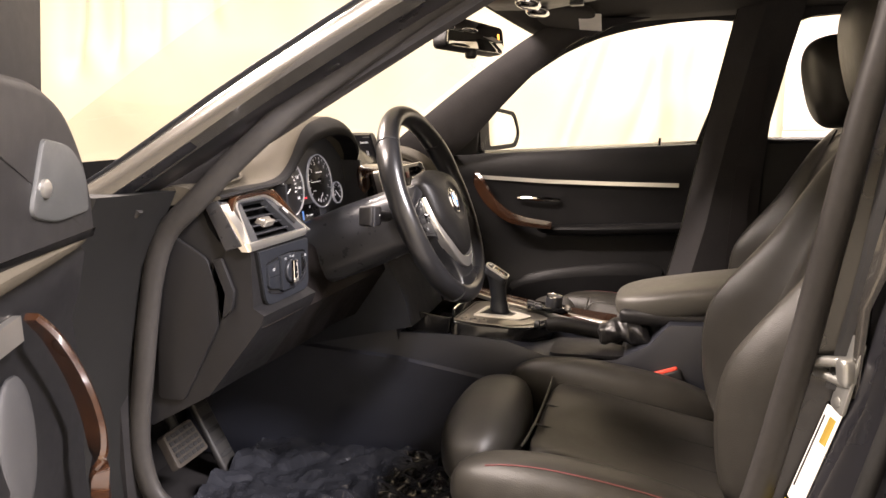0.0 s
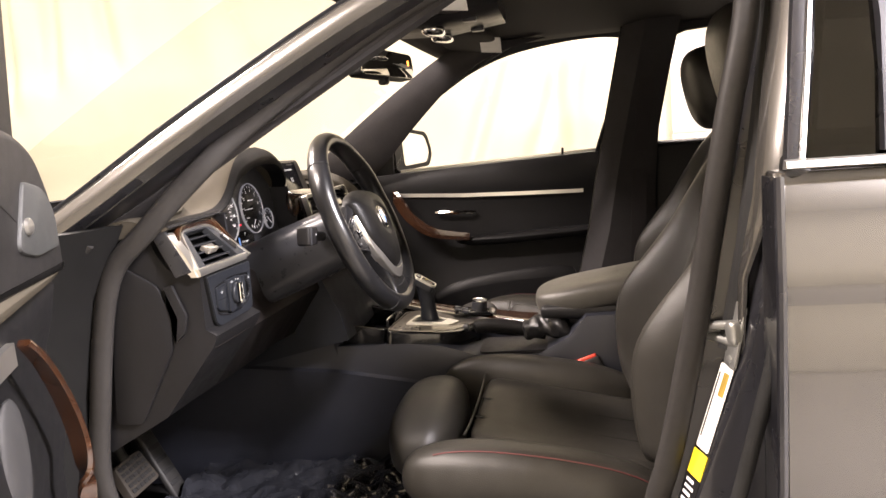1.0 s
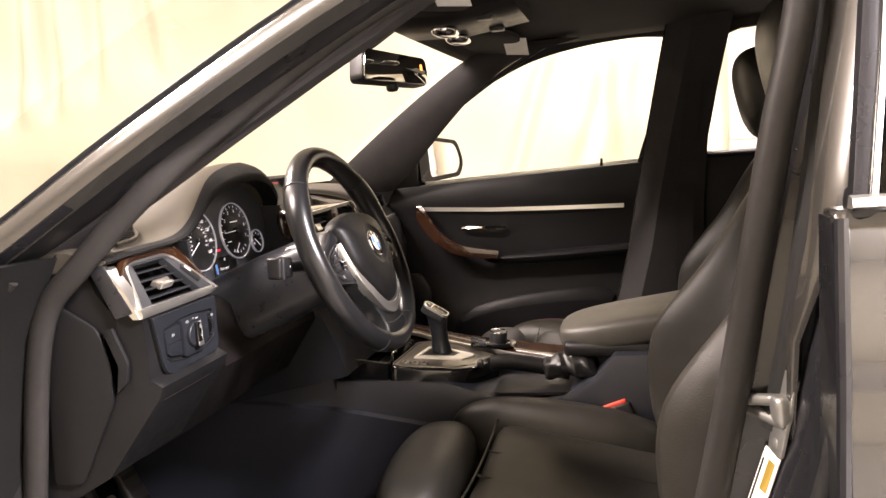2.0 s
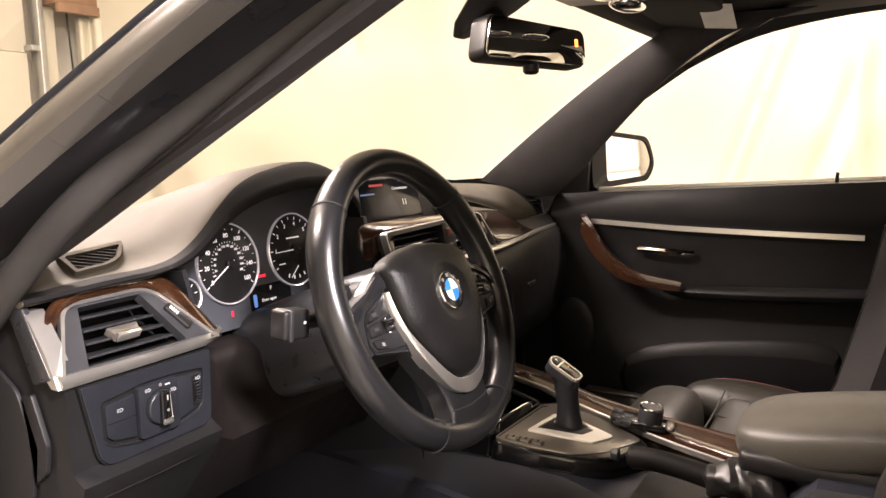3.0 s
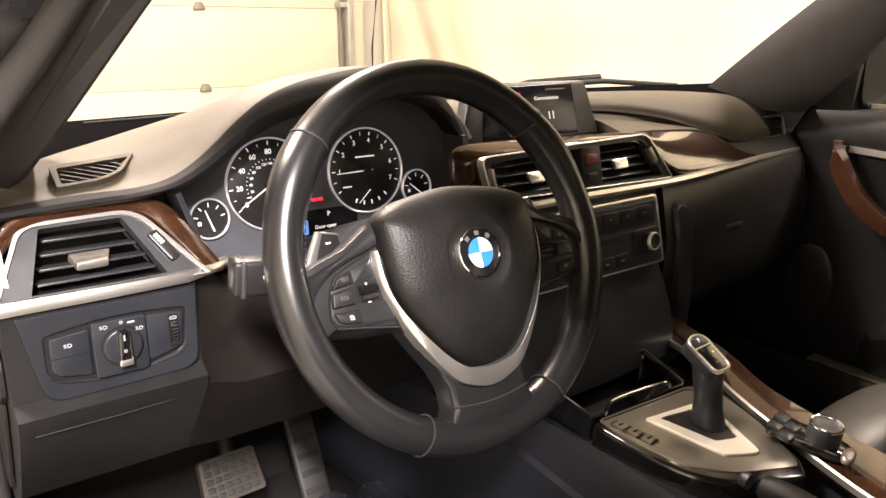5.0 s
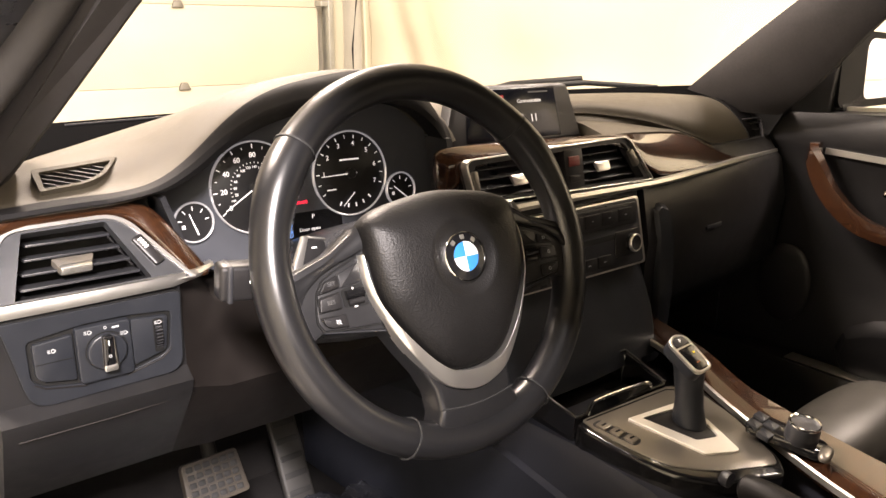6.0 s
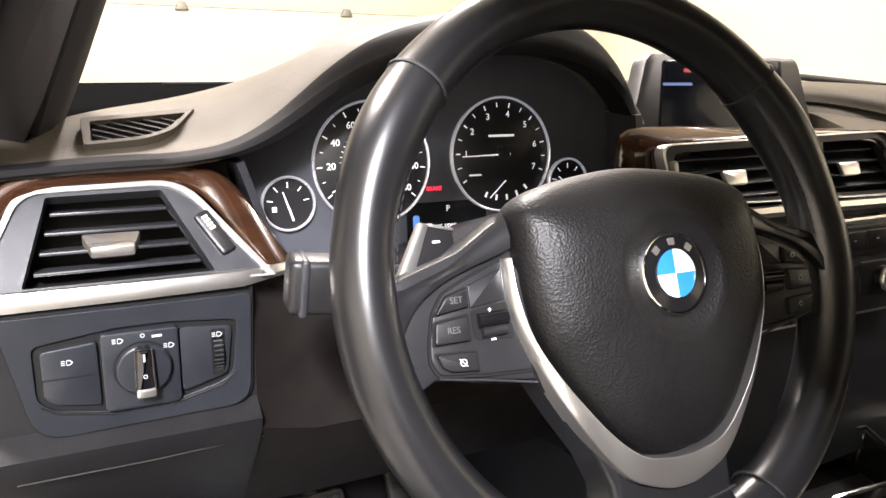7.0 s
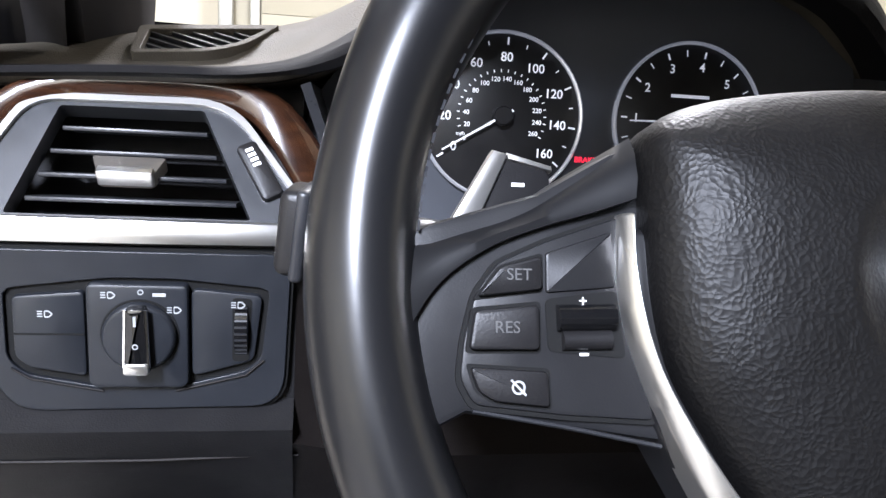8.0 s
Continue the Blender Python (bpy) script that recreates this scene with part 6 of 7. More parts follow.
gs = thing("gear_selector", "curved black and silver electronic gear selector", "gear lever", (0.02, 0.0, 0.575))
spine = smoothed([(0.021, 0.0, 0.576), (0.020, 0.002, 0.605), (0.0165, 0.005, 0.640), (0.0125, 0.006, 0.660), (0.0095, 0.0065, 0.672)], 5)
def lever(ws, hs, shift=(0, 0, 0)):
    rings = []
    for i, p in enumerate(spine):
        t = i / (len(spine) - 1)
        j = min(int(t * (len(ws) - 1)), len(ws) - 2)
        f = t * (len(ws) - 1) - j
        a, b = ws[j] + (ws[j + 1] - ws[j]) * f, hs[j] + (hs[j + 1] - hs[j]) * f
        rings.append([p + Vector((a * c, b * s, (0.15 + 0.45 * t) * b * s)) + Vector(shift) for c, s in circle(1, 16)])
    return loft(rings)
part("lever", lever([0.0225, 0.0175, 0.0165, 0.0170, 0.0170], [0.024, 0.0190, 0.0205, 0.0250, 0.027]), SWITCH, gs, "dark grey selector stem", sub=1)
HM = frame_of((0.0095, 0.0065, 0.672), (1, 0, 0.05), (0, 0.86, 0.52))
head = rounded([(-0.0160, -0.030), (0.0160, -0.030), (0.0178, 0.022), (0.0, 0.030), (-0.0178, 0.022)], 0.010, 4)
part("head_body", prism([(x * 0.99, y * 0.99) for x, y in head], -0.012, 0.005, HM, 0.003), SWITCH, gs)
part("head_ring", ring_plate(head, [(x * 0.82, y * 0.885) for x, y in head], 0.001, 0.0068, HM), SATIN, gs, "satin silver ring round the selector head", bevel=0.001)
part("head_inlay", prism(rounded([(-0.0128, -0.0262), (0.0128, -0.0262), (0.0146, 0.0085), (-0.0146, 0.0085)], 0.006, 4), 0.004, 0.0064, HM, 0.001), GLOSS, gs)
part("head_bar", bar(-0.0146, 0.0146, 0.0078, 0.0102, HM @ pose(0, 0, 0.0056), 0.001), SATIN, gs)
part("park_button", prism(rounded([(-0.0125, 0.011), (0.0125, 0.011), (0.010, 0.0235), (-0.010, 0.0235)], 0.004, 4), 0.004, 0.0075, HM, 0.001), GREYPL, gs)
lettering("P", 0.008, HM @ pose(0, 0.0175, 0.0076), WHITE, gs)
part("position_mark", bar(-0.0005, 0.0005, -0.018, -0.006, HM @ pose(0, 0, 0.0066)), DIMPRINT, gs)
part("position_mark", bar(-0.003, 0.003, -0.0165, -0.0155, HM @ pose(0, 0, 0.0066)), mat("amber_print", (0.4, 0.12, 0.03), 0.5), gs)
part("position_mark", bar(0.005, 0.0075, -0.0035, -0.0012, HM @ pose(0, 0, 0.0066)), YELLOW, gs)

idr = thing("control_knob", "black rotary control knob with silver top", "control knob", (0.086, -0.112, 0.572))
KM = frame_of((0.086, -0.112, 0.5745), (1, 0, 0), (0, 1, 0.12))
part("base", prism(rounded([(-0.034, 0.056), (0.012, 0.062), (0.026, -0.02), (0.012, -0.036), (-0.010, -0.033)], 0.012, 4), -0.002, 0.009, KM, 0.004), GLOSS, idr)
for k, (bx, by) in enumerate(((-0.030, 0.030), (-0.022, 0.050), (-0.006, 0.036), (0.002, 0.054))):
    part("button", prism(rounded([(bx - 0.0085, by - 0.0095), (bx + 0.0075, by - 0.0085), (bx + 0.0085, by + 0.0085), (bx - 0.0075, by + 0.0075)], 0.002), 0.004, 0.0105, KM, 0.0015), SWITCH, idr)
part("button", pillow(0.017, 0.0075, 0.006, KM @ pose(-0.004, -0.034, 0.009, 0, 0, 16), 2.6), PLATE, idr, "pale grey rounded button")
part("knob", lathe([(0.0185, 0.006), (0.0196, 0.012), (0.0192, 0.028), (0.0184, 0.031), (0.017, 0.0315), (0.011, 0.0295), (0.0001, 0.029)], KM, 36), GREYPL, idr)
part("knob_ring", hoop([(0.0190, 0.0295), (0.0194, 0.0317), (0.0186, 0.0334), (0.017, 0.0328), (0.0165, 0.031)], KM, 36), CHROME, idr, "thin chrome knob ring")

hb = thing("handbrake", "black leather handbrake lever with gathered boot", "handbrake", (-0.03, -0.25, 0.52))
part("lever", tube(smoothed([(-0.046, -0.116, 0.570), (-0.046, -0.15, 0.574), (-0.044, -0.21, 0.567), (-0.042, -0.28, 0.552)], 4), 0.0165, n=14, scale=[0.6] + [1.0] * 12), LEATHER, hb)
part("release_button", lathe([(0.009, 0), (0.009, 0.008), (0.007, 0.011), (0.0001, 0.012)], frame_of((-0.046, -0.122, 0.571), (1, 0, 0), (0, 0, 1)) @ pose(0, 0, -0.02, 180)), GREYPL, hb)
boot = []
for k in range(13):
    t = k / 12
    c = Vector((-0.044 + 0.012 * t, -0.228 - 0.110 * t, 0.556 + 0.022 * math.sin(t * 2.6) - 0.016 * t))
    r = 0.020 + 0.016 * t + 0.0035 * math.sin(k * 2.1)
    boot.append([c + Vector((r * 1.25 * a + 0.004 * math.sin(4 * b + k), 0.25 * r * b + 0.003 * math.sin(7 * a + k), r * b)) for a, b in circle(1, 22)])
part("boot", loft(boot), mat("creased_boot_leather", (0.010, 0.0095, 0.0095), 0.34, var=0.2, scale=25, bump=0.15, bscale=950, grain="leather", spec=0.5), hb, "creased leather boot", sub=1)
tray2 = rounded([(-0.10, -0.13), (0.03, -0.13), (0.03, -0.30), (-0.03, -0.33), (-0.10, -0.28)], 0.02, 4)
part("brake_well", prism(tray2, 0.0, 0.006, frame_of((0, 0, 0.517), (1, 0, 0), (0, 1, -0.02))), PLASTIC, con)

arm = thing("armrest", "padded grey leather centre armrest", "armrest", (0.02, -0.45, 0.6))
part("pad", pillow(0.105, 0.212, 0.035, pose(0.035, -0.465, 0.645, -9, 0, 0), 4.0, 32, 14), ARMREST, arm, sub=1)
part("base", box(-0.065, 0.135, -0.64, -0.27, 0.585, 0.618, 0.012), PLASTIC, arm)
part("front_grip", loft([[(-0.055 + 0.004 * k, y, z0), (-0.06 + 0.004 * k, y, z1), (0.13 - 0.004 * k, y, z1), (0.125 - 0.004 * k, y, z0)] for k, (y, z0, z1) in enumerate(((-0.40, 0.600, 0.632), (-0.31, 0.606, 0.634), (-0.275, 0.613, 0.633), (-0.262, 0.620, 0.631)))]), PLASTIC, arm, sub=1)

# ---- seats ----
WING = [(0.44, -0.458), (0.50, -0.432), (0.55, -0.426), (0.60, -0.423), (0.65, -0.428), (0.68, -0.438), (0.71, -0.462), (0.74, -0.486), (0.80, -0.536), (0.87, -0.576), (0.95, -0.622), (1.02, -0.66)]


def wing_at(z):
    """How far forward the backrest's side bolsters reach at a height."""
    for (z0, y0), (z1, y1) in zip(WING, WING[1:]):
        if z <= z1:
            return y0 + (y1 - y0) * (z - z0) / (z1 - z0)
    return WING[-1][1]


def seat(cx, s, label, lean_back, head):
    """A leather sports seat with raised side bolsters."""
    st_ = thing("front_seat", label, "seat", (cx, -0.3, 0.24), "front seats")
    part("base", box(cx - 0.2, cx + 0.2, -0.5, -0.06, 0.26, 0.40, 0.03), PLASTIC, st_)
    part("thigh_support", pillow(0.176, 0.069, 0.068, pose(cx, -0.064, 0.462, -2), 2.6, 40, 20), SEAT, st_, "soft front thigh support", sub=1)
    rings = []
    for k in range(13):
        t = k / 12
        y = -0.152 - 0.33 * t
        zc = 0.508 - 0.062 * t - (0.010 if k == 0 else 0.0)
        ring = [(cx + 0.178 * u, y, zc - 0.012 * (1 - u * u) - (0.014 if abs(u) > 0.97 else 0)) for u in [i / 10 - 1 for i in range(21)]]
        rings.append(ring + [(cx + 0.178, y, 0.34), (cx - 0.178, y, 0.34)])
    part("cushion", loft(rings), SEAT, st_, "leather seat cushion", sub=1)
    part("piping", tube([(cx + 0.17 * u, -0.153, 0.5055 - 0.012 * (1 - u * u)) for u in [i / 6 - 1 for i in range(13)]], 0.0022, n=6), SEAT, st_)
    for e in (-1, 1):
        inner = e == s
        bz, bh = (0.440, 0.086) if inner else (0.432, 0.072)
        bx = cx + e * (0.207 if inner else 0.222)
        bw = 0.052 if inner else 0.062
        bolster = part("bolster", pillow(bw, 0.225, bh, pose(bx, -0.275, bz, 8, 0, 0), 2.5, 36, 24), SEAT, st_, "raised leather side bolster", sub=1)
        stitch = []
        for i in range(17):
            v = -0.86 + 1.62 * i / 16
            top = max(0.05, 1 - 0.45 ** 2.5 - abs(v) ** 2.5) ** (1 / 2.5)
            p = pose(bx, -0.275, bz, 8, 0, 0) @ Vector((e * 0.45 * 0.062, v * 0.225, bh * top + 0.0006))
            stitch.append(p)
        if not inner:
            part("stitching", tube(stitch, 0.0011, n=6), THREAD, bolster, "dark red stitching")
    for k in (-0.05, 0.05):
        part("seam", tube([(cx + k, -0.155, 0.4935), (cx + k, -0.30, 0.467), (cx + k, -0.46, 0.4385)], 0.0016, n=6), RUBBER, st_)
    part("side_cover", box(cx - s * 0.265 - 0.02, cx - s * 0.265 + 0.02, -0.5, -0.10, 0.29, 0.40, 0.015), PLASTIC, st_, "black seat side cover")
    # backrest: cross-sections from bottom to top
    rings = []
    for k in range(17):
        t = k / 16
        z = 0.46 + 0.55 * t
        yc = lean_back - 0.455 - 0.40 * (z - 0.46)
        w = 0.255 - 0.02 * t - 0.075 * max(0, (t - 0.62) / 0.38) ** 1.5
        bol = lean_back * 1.15 + wing_at(z) - yc
        thick = 0.11 - 0.04 * t
        cap = 1 if k < 15 else (0.75 if k == 15 else 0.35)
        ring = []
        for u in [i / 12 - 1 for i in range(25)]:
            a = abs(u)
            y = yc - 0.01 * (1 - a)
            if a > 0.48:
                f = min(1, (a - 0.48) / 0.27)
                y += bol * f * f * (3 - 2 * f)
            if a > 0.8:
                y -= (0.03 + bol * 0.7) * ((a - 0.8) / 0.2) ** 2
            ring.append((cx + w * u, yc - thick / 2 + (y - yc + thick / 2) * cap, z))
        ring += [(cx + w * 0.96, yc - thick / 2 - thick / 2 * cap, z), (cx - w * 0.96, yc - thick / 2 - thick / 2 * cap, z)]
        rings.append(ring)
    back = part("backrest", loft(rings), SEAT, st_, "leather backrest with raised bolsters", sub=1)
    for e in (-0.118, 0.118):
        part("seam", tube(smoothed([(cx + e, lean_back - 0.476, 0.50), (cx + e * 1.02, lean_back - 0.540, 0.66), (cx + e, lean_back - 0.617, 0.85), (cx + e * 0.8, lean_back - 0.668, 0.98)], 5), 0.002, n=6), RUBBER, back)
    part("headrest", pillow(0.125, 0.058, 0.108, pose(cx, head, 1.090, -13, 0, 0), 2.8, 28, 16), SEAT, st_, "dark leather headrest", sub=1)
    for e in (-0.06, 0.06):
        part("headrest_post", tube([(cx + e, lean_back - 0.70, 0.95), (cx + e, head - 0.01, 1.05)], 0.007), STEEL, st_)
    return st_


seat(-0.36, 1, "black leather driver's sports seat with red stitching", 0.0, -0.660)
seat(0.36, -1, "black leather passenger sports seat", -0.085, -0.718)
rb = thing("rear_bench", "dark leather rear bench seat with headrests", "seat", (0, -1.2, 0.24))
part("bench", pillow(0.66, 0.26, 0.1, pose(0, -1.12, 0.44), 5), SEAT, rb)
part("bench_back", pillow(0.66, 0.07, 0.30, pose(0, -1.40, 0.78, 18), 5), SEAT, rb)
for e in (-0.36, 0.36):
    part("headrest", pillow(0.12, 0.045, 0.08, pose(e, -1.5, 1.12, 8), 3), SEAT, rb)
sb = thing("seat_belt", "dark woven seat belt hanging on the far centre pillar", "seat belt", (0.63, -0.54, 0.44))
strap = [(0.633 - (0.0 if z < 0.9 else (z - 0.9) * 0.42), y, z) for z, y in ((0.42, -0.535), (0.6, -0.545), (0.8, -0.556), (0.9, -0.562), (1.02, -0.570), (1.14, -0.580))]
part("strap", loft([[(x, y - 0.022, z), (x, y + 0.022, z), (x - 0.003, y + 0.022, z), (x - 0.003, y - 0.022, z)] for x, y, z in strap]), mat("belt_webbing", (0.03, 0.027, 0.028), 0.7, var=0.1, scale=200, bump=0.3, bscale=1500, spec=0.15), sb)
bk = thing("belt_buckle", "black belt buckle with a red release button", "belt buckle", (-0.1, -0.37, 0.48))
part("housing", box(-0.018, 0.018, -0.03, 0.03, -0.07, 0.0, 0.006, pose(-0.100, -0.366, 0.505, -20, 8, 0)), PLASTIC, bk)
part("release_button", box(-0.015, 0.015, -0.024, 0.024, -0.004, 0.006, 0.003, pose(-0.100, -0.366, 0.505, -20, 8, 0)), REDPL, bk, "red release button")

# ---- doors ----
def front_door(m, label, wide=False):
    """A front door in its own frame: x outwards from the inner panel, y back from the hinge as minus, z up."""
    d = thing("front_door", label, "car door", m.translation, "front doors")
    P = lambda pts: [[m @ Vector(p) for p in r] for r in pts]
    g_ = 0.004 if wide else 0.014
    w_ = 0.011 if wide else 0.006
    belt = lambda y: 0.905 - 0.045 * (y + 0.15)
    ys = (-0.065, -0.09, -0.2, -0.45, -0.7, -0.86) if wide else (0.0, -0.05, -0.2, -0.45, -0.7, -0.86)
    part("outer_skin", loft(P([[(0.09, y, 0.30), (0.135, y, 0.5), (0.14, y, 0.75), (0.115, y, belt(y)), (0.085, y, belt(y)), (0.09, y, 0.30)] for y in ys])), PAINT, d)
    part("panel", loft(P([[(0.085, y, 0.31), (0.02, y, 0.33), (0.012, y, 0.50), (0.03, y, 0.53), (0.03, y, 0.66), (0.022, y, 0.70), (0.03, y, 0.80), (0.02, y, 0.83), (0.012, y, belt(y) - 0.03), (0.03, y, belt(y)), (0.085, y, belt(y) + 0.002)] for y in ys])), SOFT, d, "dark soft-touch door panel")
    part("belt_moulding", sweep([m @ Vector((0.088, y, belt(y) + 0.006)) for y in (-0.18, -0.45, -0.86)], [(-0.007, -0.004), (0.007, -0.004), (0.007, 0.004), (-0.007, 0.004)]), SATIN, d, "bright belt moulding")
    part("silver_strip", sweep([m @ Vector((0.022, y, z)) for y, z in ((-0.225 if wide else -0.188, 0.832 if wide else 0.835), (-0.4, 0.822), (-0.6, 0.816), (-0.80, 0.812))], [(-w_, -w_), (w_, -w_), (w_, w_), (-w_, w_)]), SATIN, d, "satin silver strip")
    if wide:
        part("belt_pad", loft(P([[(0.05, y, z - 0.035), (0.002, y, z - 0.03 * w), (-0.006, y, z - 0.012), (0.004, y, z), (0.03, y, z + 0.004), (0.06, y, z)] for y, z, w in ((-0.066, 0.901, 0.5), (-0.12, 0.900, 0.8), (-0.2, 0.899, 1.0), (-0.4, 0.890, 1.2), (-0.86, 0.87, 1.2))])), DASHTOP, d, "pale soft pad along the door's belt line", sub=1)
        grip = smoothed([(0.004, -0.226, 0.842), (-0.002, -0.20, 0.815), (-0.008, -0.168, 0.765), (-0.012, -0.150, 0.715), (-0.014, -0.147, 0.66), (-0.014, -0.154, 0.60), (-0.013, -0.165, 0.55)], 8)
    else:
        grip = smoothed([(0.004, -0.180, 0.842), (-0.034, -0.186, 0.833), (-0.047, -0.225, 0.772), (-0.050, -0.277, 0.725), (-0.050, -0.330, 0.704), (-0.040, -0.42, 0.690)], 6)
    part("wood_grip", sweep([m @ p for p in grip], [(-0.006 - 0.002 * (not wide), -g_), (0.008, -g_), (0.01, 0.0), (0.008, g_), (-0.006 - 0.002 * (not wide), g_)], scale=[0.8 + 0.4 * math.sin(3.14 * i / (len(grip) - 1)) for i in range(len(grip))]), WOOD, d, "walnut pull handle")
    part("armrest", loft(P([[(0.03, y, z0), (-0.03, y, z0 + 0.005), (-0.042, y, z0 + 0.03), (-0.035, y, z1), (0.03, y, z1)] for y, z0, z1 in ((-0.36, 0.655, 0.682), (-0.5, 0.645, 0.69), (-0.78, 0.66, 0.702), (-0.858, 0.662, 0.704))])), SOFT, d, sub=1)
    if not wide:
        part("inner_handle", sweep([m @ Vector(p) for p in ((0.012, -0.31, 0.768), (0.0, -0.34, 0.770), (0.0, -0.42, 0.766), (0.012, -0.44, 0.764))], circle(0.007, 8)), CHROME, d, "chrome inner door handle")
        part("handle_well", prism(rounded([(-0.30, 0.748), (-0.46, 0.744), (-0.46, 0.784), (-0.30, 0.788)], 0.008), 0, 0.002, frame_of(m @ Vector((0.029, 0, 0)), m.to_3x3() @ Vector((0, 1, 0)), (0, 0, 1))), PLASTIC, d)
    part("map_pocket", loft(P([[(0.02, y, 0.36), (-0.02, y, 0.38), (-0.03, y, zt), (-0.018, y, zt + 0.012), (0.02, y, zt + 0.006)] for y, zt in ((-0.26, 0.49), (-0.40, 0.545), (-0.60, 0.565), (-0.80, 0.575))])), SOFT, d, sub=1)
    part("speaker_grille", pillow(0.008, 0.034, 0.062, m @ pose(0.026, -0.224, 0.728), 2.2) if wide else pillow(0.008, 0.055, 0.085, m @ pose(0.012, -0.145, 0.55), 2.2), mat("grey_grille", (0.024, 0.024, 0.025), 0.6, bump=0.6, bscale=1500) if wide else PLASTIC, d, "speaker grille")
    side = lambda x, y, z: frame_of(m @ Vector((x, y, z)), m.to_3x3() @ Vector((0, -1, 0)), (0, 0, 1))
    if wide:
        flat = lambda pts: [(-q, z) for q, z in pts]
        face_m = lambda x: frame_of(m @ Vector((x, 0, 0)), m.to_3x3() @ Vector((0, 1, 0)), (0, 0, 1))
        sail = rounded(flat([(0.07, 0.885), (0.072, 0.93), (0.088, 0.970), (0.126, 1.015), (0.183, 1.036), (0.26, 1.040), (0.40, 1.040), (0.40, 0.885)]), [0.004, 0.02, 0.02, 0.03, 0.03, 0.02, 0.01, 0.01], 5)
        part("sail_panel", prism(sail, -0.05, 0.004, face_m(0.0), 0.012, 3), DOORGREY, d, "dark grey door corner trim")
        cover = rounded(flat([(0.098, 0.916), (0.100, 0.955), (0.133, 0.981), (0.192, 0.988), (0.232, 0.925), (0.18, 0.914)]), [0.008, 0.015, 0.02, 0.008, 0.014, 0.02], 4)
        part("tweeter_cover", prism(cover, 0.002, 0.008, face_m(0.0), 0.003), mat("grey_mesh", (0.042, 0.044, 0.044), 0.45, bump=0.4, bscale=1800), d, "grey tweeter cover")
        part("tweeter_badge", lathe([(0.008, 0), (0.008, 0.003), (0.005, 0.005), (0.0001, 0.006)], frame_of(m @ Vector((-0.008, -0.204, 0.946)), m.to_3x3() @ Vector((0, 1, 0)), (0, 0, 1))), SATIN, d)
        part("window_surround", prism(flat([(0.15, 0.97), (0.075, 1.34), (0.42, 1.42), (0.42, 0.97)]), -0.045, -0.01, face_m(0.0), 0.006), DOORGREY, d, "dark window frame")
        return d
    sail = rounded([(0.0, 0.893), (0.05, 0.95), (0.125, 1.02), (0.18, 1.05), (0.172, 0.893)], 0.006, 3)
    part("sail_panel", prism(sail, -0.02, 0.012, side(0.05, 0, 0), 0.004), SOFT, d, "dark triangular mirror trim")
    part("tweeter", lathe([(0.013, 0), (0.013, 0.003), (0.011, 0.004), (0.0001, 0.004)], side(0.038, -0.115, 0.95)), GREYPL, d)
    fr = smoothed([(0.06, -0.10, 0.89), (0.05, -0.190, 1.055), (0.02, -0.31, 1.163), (-0.015, -0.43, 1.226), (-0.05, -0.57, 1.278), (-0.075, -0.75, 1.305), (-0.085, -0.90, 1.305), (-0.08, -0.965, 1.27), (-0.02, -0.915, 1.10), (0.05, -0.870, 0.95), (0.06, -0.862, 0.90)], 5)
    part("window_frame", sweep([m @ p for p in fr], [(-0.022, -0.02), (0.014, -0.02), (0.014, 0.018), (-0.012, 0.018)], up=m.to_3x3() @ Vector((1, 0, 0.3))), RUBBER, d, "black window frame")
    part("roof_seal", sweep(smoothed([m @ Vector(p) for p in ((-0.085, -0.46, 1.285), (-0.115, -0.57, 1.308), (-0.14, -0.75, 1.322), (-0.14, -0.95, 1.322))], 4), circle(0.018, 10), up=(1, 0, 0)), RUBBER, d)
    return d


far = Matrix.Translation((0.715, 0.405, 0)) @ pose(0, 0, 0, 0, 0, 4)
pd = front_door(far, "closed passenger door with walnut grip and silver strip")
gl = part("window_glass", loft([[far @ Vector(p) for p in r] for r in [[(0.055, -0.12, 0.90), (0.055, -0.87, 0.93)], [(0.045, -0.2, 1.05), (0.03, -0.90, 1.05)], [(0.0, -0.36, 1.17), (-0.03, -0.93, 1.16)], [(-0.07, -0.68, 1.28), (-0.08, -0.94, 1.27)]]], closed=False), GLASS, pd)
gl.visible_shadow = False
part("lock_pin", tube([far @ Vector((0.06, -0.74, 0.92)), far @ Vector((0.058, -0.742, 0.955))], 0.004), PLASTIC, pd)
near = Matrix(((-1, 0, 0, 0), (0, 1, 0, 0), (0, 0, 1, 0), (0, 0, 0, 1)))
near = Matrix.Translation((-0.93, 0.235, 0)) @ pose(0, 0, 0, 0, 0, -67) @ near
front_door(near, "driver's door standing wide open", True)

